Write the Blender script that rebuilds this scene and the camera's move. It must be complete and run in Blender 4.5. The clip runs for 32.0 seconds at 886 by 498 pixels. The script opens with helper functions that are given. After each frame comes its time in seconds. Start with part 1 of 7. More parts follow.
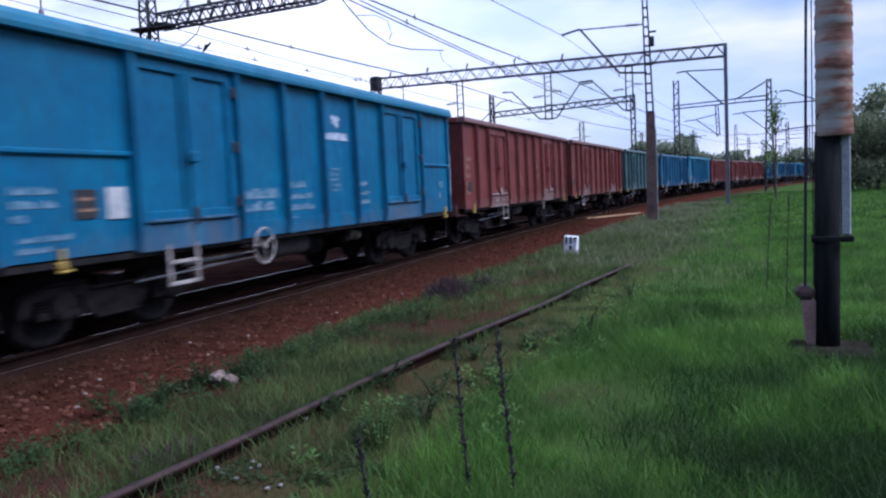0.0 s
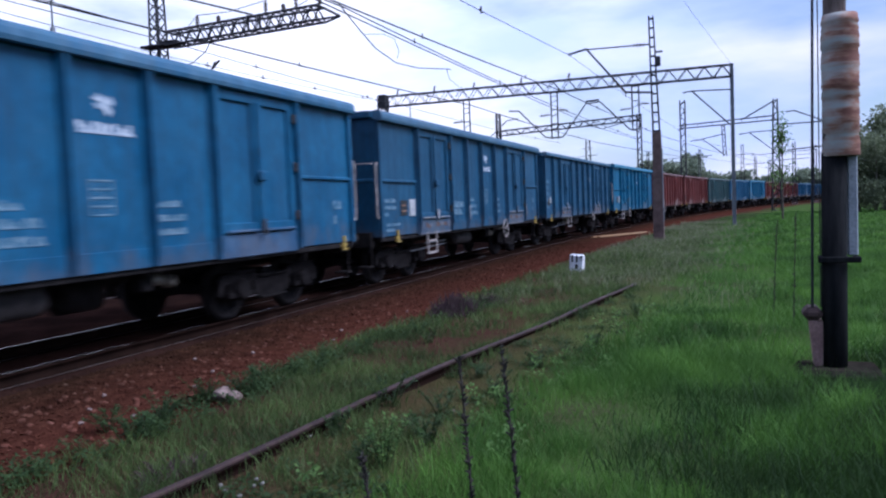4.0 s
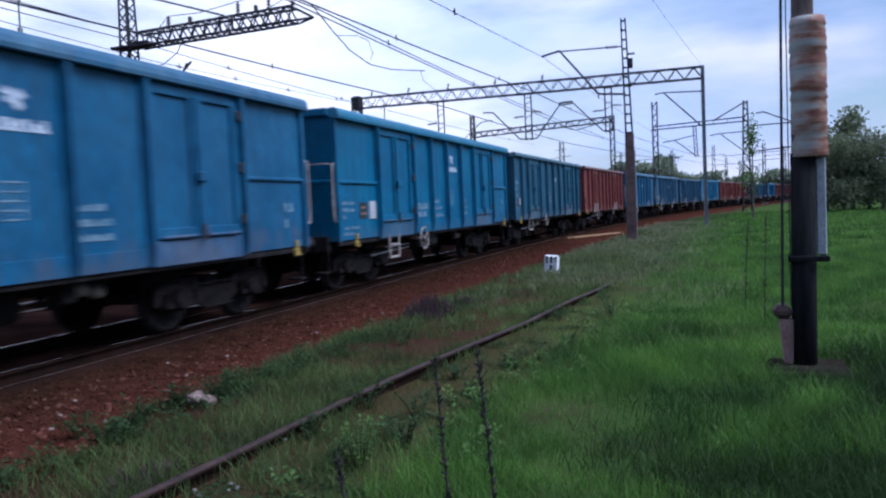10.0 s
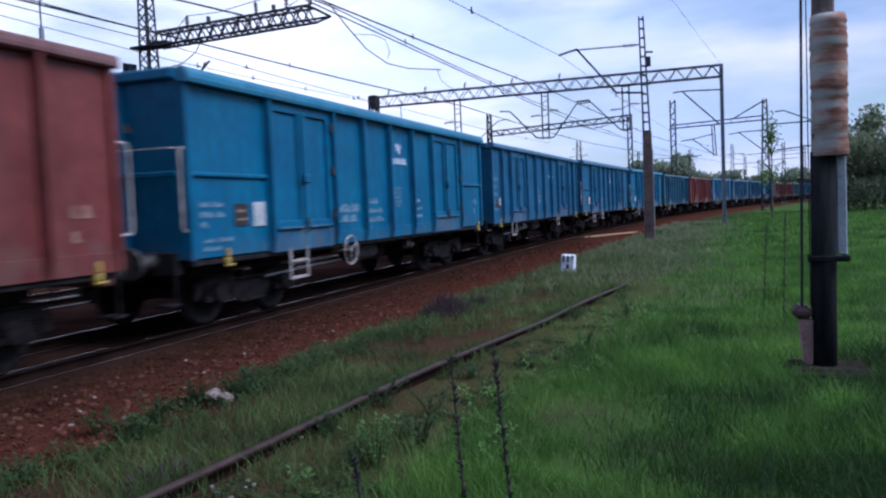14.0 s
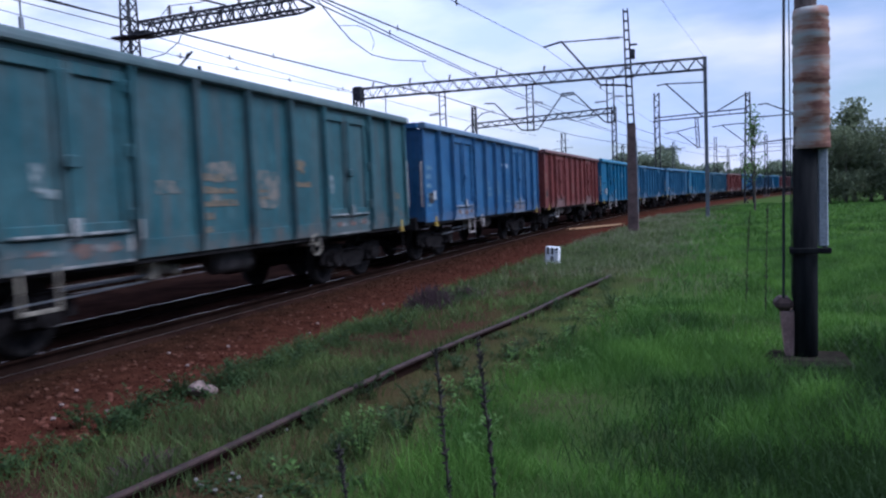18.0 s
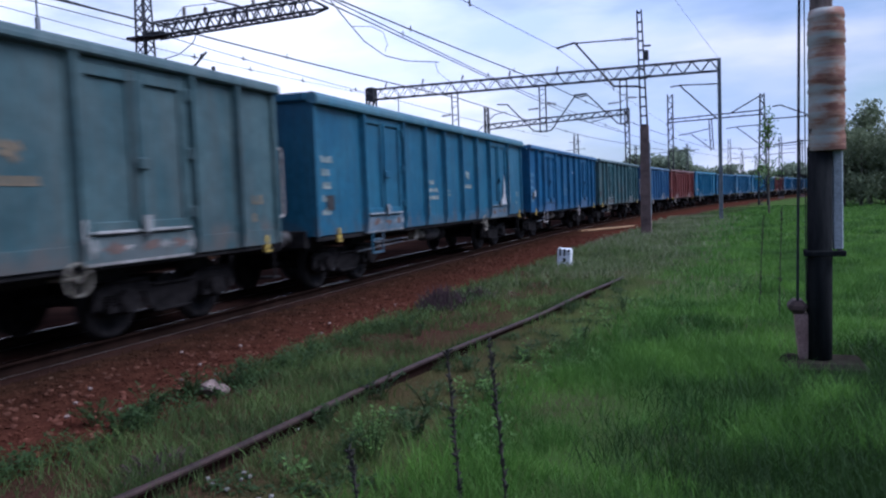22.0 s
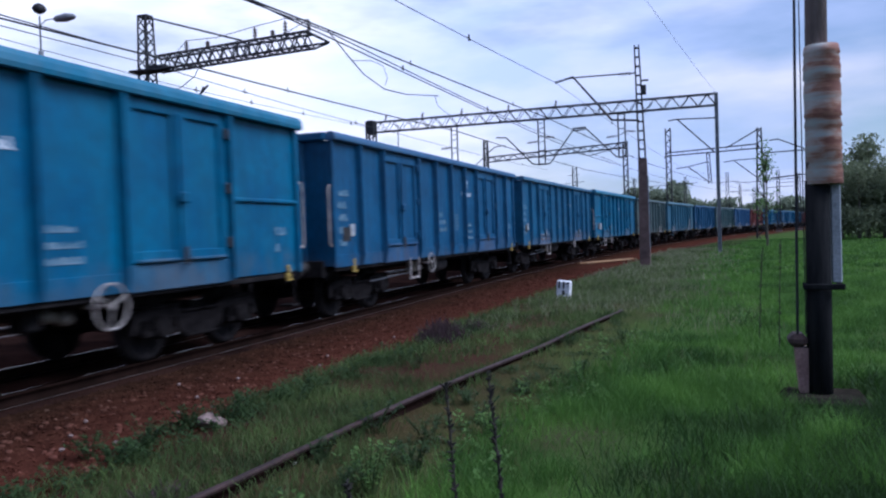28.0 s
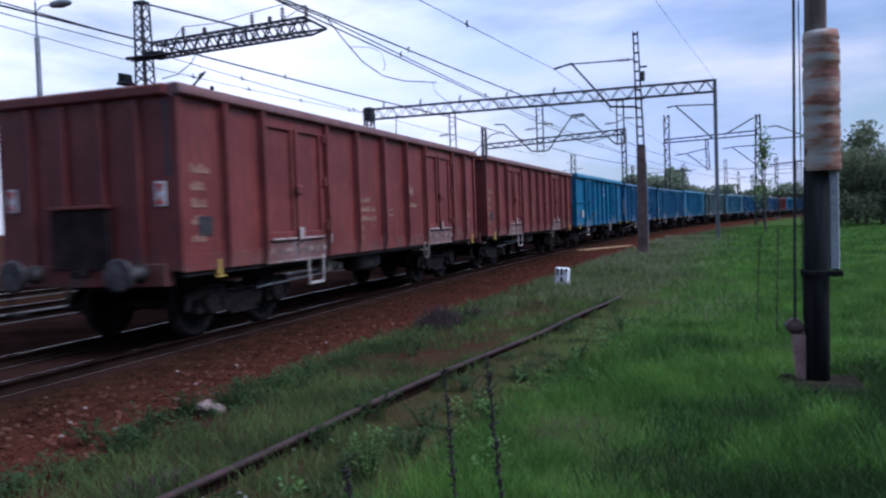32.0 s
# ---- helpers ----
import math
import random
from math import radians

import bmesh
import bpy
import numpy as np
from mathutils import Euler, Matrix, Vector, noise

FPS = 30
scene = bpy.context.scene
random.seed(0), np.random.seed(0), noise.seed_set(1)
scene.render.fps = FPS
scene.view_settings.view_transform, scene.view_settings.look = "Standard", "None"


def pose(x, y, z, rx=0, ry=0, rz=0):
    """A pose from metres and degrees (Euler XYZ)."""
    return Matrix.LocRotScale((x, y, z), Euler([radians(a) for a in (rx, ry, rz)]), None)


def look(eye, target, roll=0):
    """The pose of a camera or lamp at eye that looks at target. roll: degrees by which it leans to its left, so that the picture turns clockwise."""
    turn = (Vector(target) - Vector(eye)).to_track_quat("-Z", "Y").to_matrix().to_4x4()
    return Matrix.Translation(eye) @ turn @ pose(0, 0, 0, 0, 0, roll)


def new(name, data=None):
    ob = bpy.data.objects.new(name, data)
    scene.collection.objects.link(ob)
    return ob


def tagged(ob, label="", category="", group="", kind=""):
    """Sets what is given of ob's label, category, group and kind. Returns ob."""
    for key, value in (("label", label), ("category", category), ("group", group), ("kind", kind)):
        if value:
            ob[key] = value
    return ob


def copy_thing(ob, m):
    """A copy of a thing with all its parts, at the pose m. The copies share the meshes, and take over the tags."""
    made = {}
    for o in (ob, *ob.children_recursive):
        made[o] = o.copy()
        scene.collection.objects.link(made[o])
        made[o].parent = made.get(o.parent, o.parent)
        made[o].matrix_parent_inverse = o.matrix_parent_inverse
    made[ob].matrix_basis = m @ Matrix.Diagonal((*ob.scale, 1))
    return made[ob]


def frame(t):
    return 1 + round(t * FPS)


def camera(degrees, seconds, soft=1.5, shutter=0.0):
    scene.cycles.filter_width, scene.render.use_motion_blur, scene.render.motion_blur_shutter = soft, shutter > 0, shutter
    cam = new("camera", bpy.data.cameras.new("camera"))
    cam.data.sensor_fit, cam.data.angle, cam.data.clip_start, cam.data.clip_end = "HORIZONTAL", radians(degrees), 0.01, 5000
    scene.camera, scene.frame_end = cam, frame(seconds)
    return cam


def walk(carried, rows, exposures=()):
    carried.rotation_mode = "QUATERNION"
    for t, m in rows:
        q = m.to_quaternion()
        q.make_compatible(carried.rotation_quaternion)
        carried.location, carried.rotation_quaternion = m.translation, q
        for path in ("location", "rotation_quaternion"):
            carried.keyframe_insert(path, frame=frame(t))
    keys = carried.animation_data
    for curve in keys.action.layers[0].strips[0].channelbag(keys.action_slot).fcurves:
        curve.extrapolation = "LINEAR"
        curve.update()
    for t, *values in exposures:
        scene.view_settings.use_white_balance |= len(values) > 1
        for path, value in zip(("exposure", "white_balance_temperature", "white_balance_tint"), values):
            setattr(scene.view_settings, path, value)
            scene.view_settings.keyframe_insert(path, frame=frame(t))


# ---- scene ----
EYE = 1.57  # above the rail head; the ground by the camera is 0.2 below it
PATH = [
    (0, 0, 0, EYE, 19.73, -4.35, 2.63),
    (0.5, 0, 0, EYE, 19.92, -4.67, 2.49),
    (1, 0, 0, EYE, 19.38, -4.27, 2.04),
    (1.5, 0, 0, EYE, 19.64, -3.97, 2.33),
    (2, 0, 0, EYE, 20.28, -3.69, 2.33),
    (2.5, 0, 0, EYE, 21.07, -3.55, 2.19),
    (3, 0, 0, EYE, 20.77, -3.65, 1.83),
    (3.5, 0, 0, EYE, 20.31, -3.03, 2.12),
    (5.5, 0, 0, EYE, 20.28, -3.42, 2.66),
    (6, 0, 0, EYE, 20.46, -3.54, 2.75),
    (6.5, 0, 0, EYE, 19.99, -3.00, 2.54),
    (7, 0, 0, EYE, 19.96, -2.97, 2.48),
    (7.5, 0, 0, EYE, 20.00, -3.38, 2.38),
    (8, 0, 0, EYE, 19.51, -3.33, 3.49),
    (8.5, 0, 0, EYE, 18.85, -3.68, 2.64),
    (9, 0, 0, EYE, 18.80, -3.56, 2.89),
    (9.5, 0, 0, EYE, 18.91, -3.07, 2.69),
    (10, 0, 0, EYE, 18.35, -3.01, 2.50),
    (10.5, 0, 0, EYE, 18.72, -2.75, 2.80),
    (11, 0, 0, EYE, 18.49, -2.50, 3.48),
    (11.5, 0, 0, EYE, 19.26, -2.75, 2.85),
    (12, 0, 0, EYE, 18.56, -3.14, 2.63),
    (12.5, 0, 0, EYE, 17.80, -3.35, 2.52),
    (13, 0, 0, EYE, 18.11, -3.66, 2.56),
    (13.5, 0, 0, EYE, 19.62, -2.73, 2.65),
    (14, 0, 0, EYE, 19.54, -3.04, 2.41),
    (14.5, 0, 0, EYE, 18.57, -3.58, 2.38),
    (16.5, 0, 0, EYE, 18.51, -3.89, 2.27),
    (17, 0, 0, EYE, 17.98, -4.20, 2.16),
    (17.5, 0, 0, EYE, 17.94, -4.20, 2.30),
    (18, 0, 0, EYE, 18.44, -3.66, 2.34),
    (18.5, 0, 0, EYE, 19.35, -3.59, 2.41),
    (19, 0, 0, EYE, 18.82, -3.14, 1.54),
    (19.5, 0, 0, EYE, 18.48, -3.37, 1.80),
    (20, 0, 0, EYE, 18.21, -3.52, 1.95),
    (20.5, 0, 0, EYE, 18.01, -3.49, 1.82),
    (21, 0, 0, EYE, 19.31, -3.29, 2.33),
    (21.5, 0, 0, EYE, 19.22, -3.49, 2.00),
    (22, 0, 0, EYE, 19.32, -3.56, 2.11),
    (22.5, 0, 0, EYE, 19.50, -3.73, 2.12),
    (23, 0, 0, EYE, 19.76, -3.98, 2.10),
    (23.5, 0, 0, EYE, 19.35, -3.67, 2.29),
    (24, 0, 0, EYE, 19.32, -3.44, 1.88),
    (24.5, 0, 0, EYE, 19.16, -3.35, 1.87),
    (25, 0, 0, EYE, 18.86, -3.01, 2.00),
    (25.5, 0, 0, EYE, 19.81, -2.74, 2.19),
    (27.5, 0, 0, EYE, 19.56, -1.54, 1.75),
    (28, 0, 0, EYE, 19.26, -1.23, 1.96),
    (28.5, 0, 0, EYE, 19.37, -1.75, 1.75),
    (29, 0, 0, EYE, 19.11, -1.94, 2.30),
    (29.5, 0, 0, EYE, 18.99, -2.02, 2.42),
    (30, 0, 0, EYE, 19.51, -1.92, 2.34),
    (30.5, 0, 0, EYE, 19.86, -2.20, 2.52),
    (31, 0, 0, EYE, 20.16, -1.85, 2.43),
    (31.5, 0, 0, EYE, 20.94, -2.02, 2.27),
    (32, 0, 0, EYE, 19.13, -2.17, 2.00),
]
cam = camera(58.5, 32.0, soft=2.25, shutter=0.5)
walk(cam, [(t, pose(x, y, z, 90 + pitch, roll, yaw)) for t, x, y, z, yaw, pitch, roll in PATH],
     exposures=[(0.0, 0.53, 5300, 18), (7.0, 0.48, 5300, 18), (9.0, 0.41, 5260, 16), (12.0, 0.39, 5250, 15), (22.0, 0.37, 5250, 15), (25.0, 0.34, 5250, 15), (28.0, 0.27, 5250, 15), (32.0, 0.27, 5250, 15)])

# ---- light: an overcast evening sky with thin gaps of blue ----
world = bpy.data.worlds.new("world")
scene.world = world
world.use_nodes = True
wn, wl = world.node_tree.nodes, world.node_tree.links
wn.clear()
w_out = wn.new("ShaderNodeOutputWorld")
sky = wn.new("ShaderNodeTexSky")
sky.sky_type, sky.sun_disc = "NISHITA", False
sky.sun_elevation, sky.sun_rotation = radians(43), radians(90)
sky_bg = wn.new("ShaderNodeBackground")
sky_bg.inputs["Strength"].default_value = 0.09
wl.new(sky.outputs[0], sky_bg.inputs["Color"])
co = wn.new("ShaderNodeTexCoord")
mp = wn.new("ShaderNodeMapping")
mp.inputs["Scale"].default_value = (1.0, 1.0, 3.4)
mp.inputs["Location"].default_value = (0.37, 0.12, 0.2)
wl.new(co.outputs["Generated"], mp.inputs["Vector"])
cl = wn.new("ShaderNodeTexNoise")
cl.inputs["Scale"].default_value, cl.inputs["Detail"].default_value, cl.inputs["Roughness"].default_value = 2.1, 6.0, 0.52
wl.new(mp.outputs[0], cl.inputs["Vector"])
# the cloud is thinner and brighter to the west
toward = wn.new("ShaderNodeVectorMath")
toward.operation = "DOT_PRODUCT"
toward.inputs[1].default_value = (-0.85, 0.45, 0.28)
wl.new(co.outputs["Generated"], toward.inputs[0])
west = wn.new("ShaderNodeMapRange")
west.inputs[1].default_value, west.inputs[2].default_value, west.inputs[3].default_value, west.inputs[4].default_value = 0.74, 0.98, 0.0, 0.09
wl.new(toward.outputs["Value"], west.inputs[0])
thick = wn.new("ShaderNodeMath")
wl.new(cl.outputs["Fac"], thick.inputs[0])
wl.new(west.outputs[0], thick.inputs[1])
ramp = wn.new("ShaderNodeValToRGB")
ramp.color_ramp.elements[0].position, ramp.color_ramp.elements[0].color = 0.39, (0.12, 0.12, 0.12, 1)
ramp.color_ramp.elements[1].position, ramp.color_ramp.elements[1].color = 0.57, (1, 1, 1, 1)
wl.new(thick.outputs[0], ramp.inputs["Fac"])
cl2 = wn.new("ShaderNodeTexNoise")
cl2.inputs["Scale"].default_value, cl2.inputs["Detail"].default_value = 2.8, 5.0
wl.new(mp.outputs[0], cl2.inputs["Vector"])
tint = wn.new("ShaderNodeValToRGB")
tint.color_ramp.elements[0].position, tint.color_ramp.elements[0].color = 0.38, (0.66, 0.745, 1.0, 1)
tint.color_ramp.elements[1].position, tint.color_ramp.elements[1].color = 0.60, (1.0, 0.96, 1.0, 1)
cloud_bg = wn.new("ShaderNodeBackground")
glow = wn.new("ShaderNodeMapRange")
glow.inputs[1].default_value, glow.inputs[2].default_value, glow.inputs[3].default_value, glow.inputs[4].default_value = 0.1, 0.9, 0.0, 1.0
wl.new(toward.outputs["Value"], glow.inputs[0])
lean = wn.new("ShaderNodeMath")
lean.operation, lean.inputs[1].default_value = "MULTIPLY_ADD", 0.34
wl.new(toward.outputs["Value"], lean.inputs[0])
wl.new(cl2.outputs["Fac"], lean.inputs[2])
less = wn.new("ShaderNodeMath")
less.operation, less.inputs[1].default_value = "SUBTRACT", 0.215
wl.new(lean.outputs[0], less.inputs[0])
white = wn.new("ShaderNodeMath")
wl.new(less.outputs[0], white.inputs[0])
wl.new(west.outputs[0], white.inputs[1])
wl.new(white.outputs[0], tint.inputs["Fac"])
rise = wn.new("ShaderNodeMath")
rise.operation, rise.inputs[1].default_value = "POWER", 1.6
wl.new(glow.outputs[0], rise.inputs[0])
level = wn.new("ShaderNodeMath")
level.operation, level.inputs[1].default_value, level.inputs[2].default_value = "MULTIPLY_ADD", 0.37, 0.61
wl.new(rise.outputs[0], level.inputs[0])
wl.new(level.outputs[0], cloud_bg.inputs["Strength"])
wl.new(tint.outputs[0], cloud_bg.inputs["Color"])
mixw = wn.new("ShaderNodeMixShader")
wl.new(ramp.outputs[0], mixw.inputs[0])
wl.new(sky_bg.outputs[0], mixw.inputs[1])
wl.new(cloud_bg.outputs[0], mixw.inputs[2])
wl.new(mixw.outputs[0], w_out.inputs["Surface"])

sun_data = bpy.data.lights.new("sun", "SUN")
sun_data.energy, sun_data.angle, sun_data.color = 3.5, radians(40), (1.0, 0.97, 0.94)
sun = new("sun", sun_data)
sun.matrix_world = look((20, 1, 22), (0, 0, 0))


# ---- materials ----
def nodes(name):
    m = bpy.data.materials.new(name)
    m.use_nodes = True
    n, l = m.node_tree.nodes, m.node_tree.links
    return m, n, l, n["Principled BSDF"]


def noise_node(n, l, scale, detail=4.0, rough=0.55, stretch=None, space="Object"):
    c = n.new("ShaderNodeTexCoord")
    t = n.new("ShaderNodeTexNoise")
    t.inputs["Scale"].default_value, t.inputs["Detail"].default_value, t.inputs["Roughness"].default_value = scale, detail, rough
    if stretch:
        mp_ = n.new("ShaderNodeMapping")
        mp_.inputs["Scale"].default_value = stretch
        l.new(c.outputs[space], mp_.inputs["Vector"])
        l.new(mp_.outputs[0], t.inputs["Vector"])
    else:
        l.new(c.outputs[space], t.inputs["Vector"])
    return t


def ramp_node(n, l, src, stops):
    r = n.new("ShaderNodeValToRGB")
    while len(r.color_ramp.elements) < len(stops):
        r.color_ramp.elements.new(0.5)
    for e, (pos, c) in zip(r.color_ramp.elements, stops):
        e.position, e.color = pos, (*c, 1) if len(c) == 3 else c
    l.new(src, r.inputs["Fac"])
    return r


def mix_node(n, l, fac, a, b):
    m = n.new("ShaderNodeMix")
    m.data_type = "RGBA"
    if isinstance(fac, (int, float)):
        m.inputs[0].default_value = fac
    else:
        l.new(fac, m.inputs[0])
    for i, v in ((6, a), (7, b)):
        if isinstance(v, tuple):
            m.inputs[i].default_value = (*v, 1)
        else:
            l.new(v, m.inputs[i])
    return m.outputs[2]


def bump_node(n, l, bsdf, height, strength=0.3, dist=0.01):
    b = n.new("ShaderNodeBump")
    b.inputs["Strength"].default_value, b.inputs["Distance"].default_value = strength, dist
    l.new(height, b.inputs["Height"])
    l.new(b.outputs[0], bsdf.inputs["Normal"])


def surface(name, a, b, scale=6.0, rough=0.7, metal=0.0, bump=0.2, fine=40.0, stretch=None, spread=(0.35, 0.68), jitter=0.0, dist=0.01, spec=0.4):
    """Two colours mixed by a broad noise, with a fine grain over them and in the relief."""
    m, n, l, s = nodes(name)
    big = noise_node(n, l, scale, 5.0, 0.6, stretch)
    small = noise_node(n, l, fine, 3.0, 0.6, stretch)
    r = ramp_node(n, l, big.outputs["Fac"], [(spread[0], a), (spread[1], b)])
    dark = ramp_node(n, l, small.outputs["Fac"], [(0.3, (0.72, 0.72, 0.72)), (0.7, (1.15, 1.15, 1.15))])
    mul = n.new("ShaderNodeMix")
    mul.data_type, mul.blend_type = "RGBA", "MULTIPLY"
    mul.inputs[0].default_value = 1.0
    l.new(r.outputs[0], mul.inputs[6])
    l.new(dark.outputs[0], mul.inputs[7])
    out = mul.outputs[2]
    if jitter:
        info = n.new("ShaderNodeObjectInfo")
        hsv = n.new("ShaderNodeHueSaturation")
        mr = n.new("ShaderNodeMapRange")
        mr.inputs[3].default_value, mr.inputs[4].default_value = 1 - jitter, 1 + jitter
        l.new(info.outputs["Random"], mr.inputs[0])
        l.new(mr.outputs[0], hsv.inputs["Value"])
        l.new(out, hsv.inputs["Color"])
        out = hsv.outputs[0]
    l.new(out, s.inputs["Base Color"])
    s.inputs["Roughness"].default_value, s.inputs["Metallic"].default_value = rough, metal
    s.inputs["Specular IOR Level"].default_value = spec
    if bump:
        bump_node(n, l, s, small.outputs["Fac"], bump, dist)
    return m


def wagon_paint(name, base, faded, dirt=(0.07, 0.055, 0.05), wear=0.5, rough=0.40, rust=0.5):
    """Painted steel: faded patches, rain streaks running down, dirt and scrapes in blotches, slight dents."""
    m, n, l, s = nodes(name)
    base, faded = tuple(0.94 * c for c in base), tuple(0.94 * c for c in faded)
    big = noise_node(n, l, 1.1, 6.0, 0.68)
    c0 = ramp_node(n, l, big.outputs["Fac"], [(0.36, base), (0.62, faded)]).outputs[0]
    grain = ramp_node(n, l, noise_node(n, l, 9.0, 5.0, 0.7, (1, 1, 0.5)).outputs["Fac"], [(0.32, (0.70, 0.70, 0.70)), (0.66, (1.18, 1.18, 1.18))])
    mul = n.new("ShaderNodeMix")
    mul.data_type, mul.blend_type = "RGBA", "MULTIPLY"
    mul.inputs[0].default_value = 1.0
    l.new(c0, mul.inputs[6])
    l.new(grain.outputs[0], mul.inputs[7])
    c1 = mul.outputs[2]
    streak = noise_node(n, l, 3.0, 5.0, 0.65, (2.6, 2.6, 0.16))
    sm = ramp_node(n, l, streak.outputs["Fac"], [(0.47, (0, 0, 0)), (0.70, (min(1.0, wear * 0.9),) * 3)])
    c2 = mix_node(n, l, sm.outputs[0], c1, dirt)
    scr = noise_node(n, l, 7.0, 6.0, 0.7)
    sp = ramp_node(n, l, scr.outputs["Fac"], [(0.66, (0, 0, 0)), (0.76, (rust * 0.9,) * 3)])
    c3 = mix_node(n, l, sp.outputs[0], c2, (0.16, 0.075, 0.045))
    # rust that has eaten up from the lower edge, in ragged patches
    spot = n.new("ShaderNodeSeparateXYZ")
    where = n.new("ShaderNodeTexCoord")
    l.new(where.outputs["Object"], spot.inputs[0])
    low = n.new("ShaderNodeMapRange")
    low.inputs[1].default_value, low.inputs[2].default_value, low.inputs[3].default_value, low.inputs[4].default_value = 0.95, 1.9, 0.20, -0.16
    l.new(spot.outputs["Z"], low.inputs[0])
    ragged = n.new("ShaderNodeMath")
    ragged.operation = "ADD"
    l.new(noise_node(n, l, 3.2, 6.0, 0.72, (1, 1, 0.7)).outputs["Fac"], ragged.inputs[0])
    l.new(low.outputs[0], ragged.inputs[1])
    eaten = ramp_node(n, l, ragged.outputs[0], [(0.56, (0, 0, 0)), (0.76, (rust,) * 3)])
    c4 = mix_node(n, l, eaten.outputs[0], c3, (0.085, 0.058, 0.048))
    l.new(c4, s.inputs["Base Color"])
    rr = ramp_node(n, l, streak.outputs["Fac"], [(0.3, (rough, rough, rough)), (0.7, (rough + 0.25,) * 3)])
    l.new(rr.outputs[0], s.inputs["Roughness"])
    s.inputs["Specular IOR Level"].default_value = 0.27
    dent = noise_node(n, l, 1.7, 2.0, 0.5)
    bump_node(n, l, s, dent.outputs["Fac"], 0.35, 0.03)
    return m


PAINT = {
    "teal": (wagon_paint("paint_teal_blue", (0.0012, 0.066, 0.148), (0.0040, 0.096, 0.184), dirt=(0.006, 0.052, 0.082), wear=0.45, rust=0.25), "bright sea-blue"),
    "sea": (wagon_paint("paint_sea_green", (0.007, 0.060, 0.112), (0.018, 0.088, 0.142), dirt=(0.030, 0.055, 0.075), wear=0.5, rust=0.5), "weathered sea-green"),
    "blue": (wagon_paint("paint_blue", (0.0035, 0.058, 0.130), (0.012, 0.086, 0.172), dirt=(0.018, 0.042, 0.075), wear=0.45, rust=0.35), "dull mid-blue"),
    "dull": (wagon_paint("paint_dull_blue", (0.005, 0.045, 0.096), (0.014, 0.066, 0.128), dirt=(0.018, 0.036, 0.060), wear=0.5, rust=0.4), "dull grimy blue"),
    "petrol": (wagon_paint("paint_petrol_blue", (0.005, 0.050, 0.094), (0.014, 0.074, 0.126), dirt=(0.030, 0.052, 0.070), wear=0.55, rust=0.4), "dull petrol-blue"),
    "deep": (wagon_paint("paint_deep_blue", (0.0025, 0.048, 0.116), (0.008, 0.070, 0.156), dirt=(0.016, 0.036, 0.072), wear=0.35, rust=0.25), "deep cobalt-blue"),
    "pale": (wagon_paint("paint_pale_blue", (0.008, 0.054, 0.140), (0.024, 0.086, 0.182), dirt=(0.055, 0.088, 0.145), wear=0.5, rust=0.3), "faded pale-blue"),
    "green": (wagon_paint("paint_green", (0.012, 0.054, 0.066), (0.029, 0.080, 0.092), wear=0.65, rust=0.6), "weathered dark-green"),
    "grey": (wagon_paint("paint_grey_green", (0.026, 0.058, 0.067), (0.054, 0.088, 0.094), dirt=(0.06, 0.055, 0.05), wear=0.55, rust=0.6), "weathered grey-green"),
    "red": (wagon_paint("paint_oxide_red", (0.094, 0.0160, 0.0150), (0.138, 0.031, 0.027), dirt=(0.062, 0.030, 0.027), wear=0.45, rust=0.5), "oxide-red"),
}
DUSTY = {k: wagon_paint("dusty_" + k, a, b, dirt=(0.11, 0.115, 0.125), wear=0.55, rust=0.3) for k, a, b in (
    ("red", (0.095, 0.034, 0.031), (0.165, 0.090, 0.083)), ("pale", (0.04, 0.080, 0.15), (0.11, 0.15, 0.22)), ("grey", (0.035, 0.065, 0.072), (0.085, 0.105, 0.11)), ("green", (0.018, 0.052, 0.062), (0.050, 0.078, 0.085)),
    ("sea", (0.02, 0.07, 0.11), (0.09, 0.13, 0.17)), ("teal", (0.004, 0.060, 0.128), (0.035, 0.100, 0.168)), ("blue", (0.010, 0.056, 0.128), (0.055, 0.105, 0.180)), ("dull", (0.016, 0.050, 0.098), (0.060, 0.090, 0.130)), ("deep", (0.006, 0.050, 0.130), (0.030, 0.085, 0.175)), ("petrol", (0.012, 0.055, 0.095), (0.05, 0.095, 0.135)))}
# lighter copies of the paints, sky light on the top rails coloured in
SKYLIT_CAPS = {k: wagon_paint("cap_" + k, a, b, dirt=(0.15, 0.16, 0.18), wear=0.28) for k, a, b in (
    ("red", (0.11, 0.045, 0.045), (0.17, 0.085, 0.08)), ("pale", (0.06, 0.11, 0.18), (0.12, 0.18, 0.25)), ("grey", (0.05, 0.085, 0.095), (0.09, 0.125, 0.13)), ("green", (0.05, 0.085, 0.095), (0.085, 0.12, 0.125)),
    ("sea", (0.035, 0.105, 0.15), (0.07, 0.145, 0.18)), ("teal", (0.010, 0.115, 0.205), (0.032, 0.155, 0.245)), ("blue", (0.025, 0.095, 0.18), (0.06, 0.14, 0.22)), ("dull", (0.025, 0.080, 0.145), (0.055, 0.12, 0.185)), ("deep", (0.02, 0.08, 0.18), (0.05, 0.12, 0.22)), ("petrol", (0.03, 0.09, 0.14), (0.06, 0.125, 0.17)))}
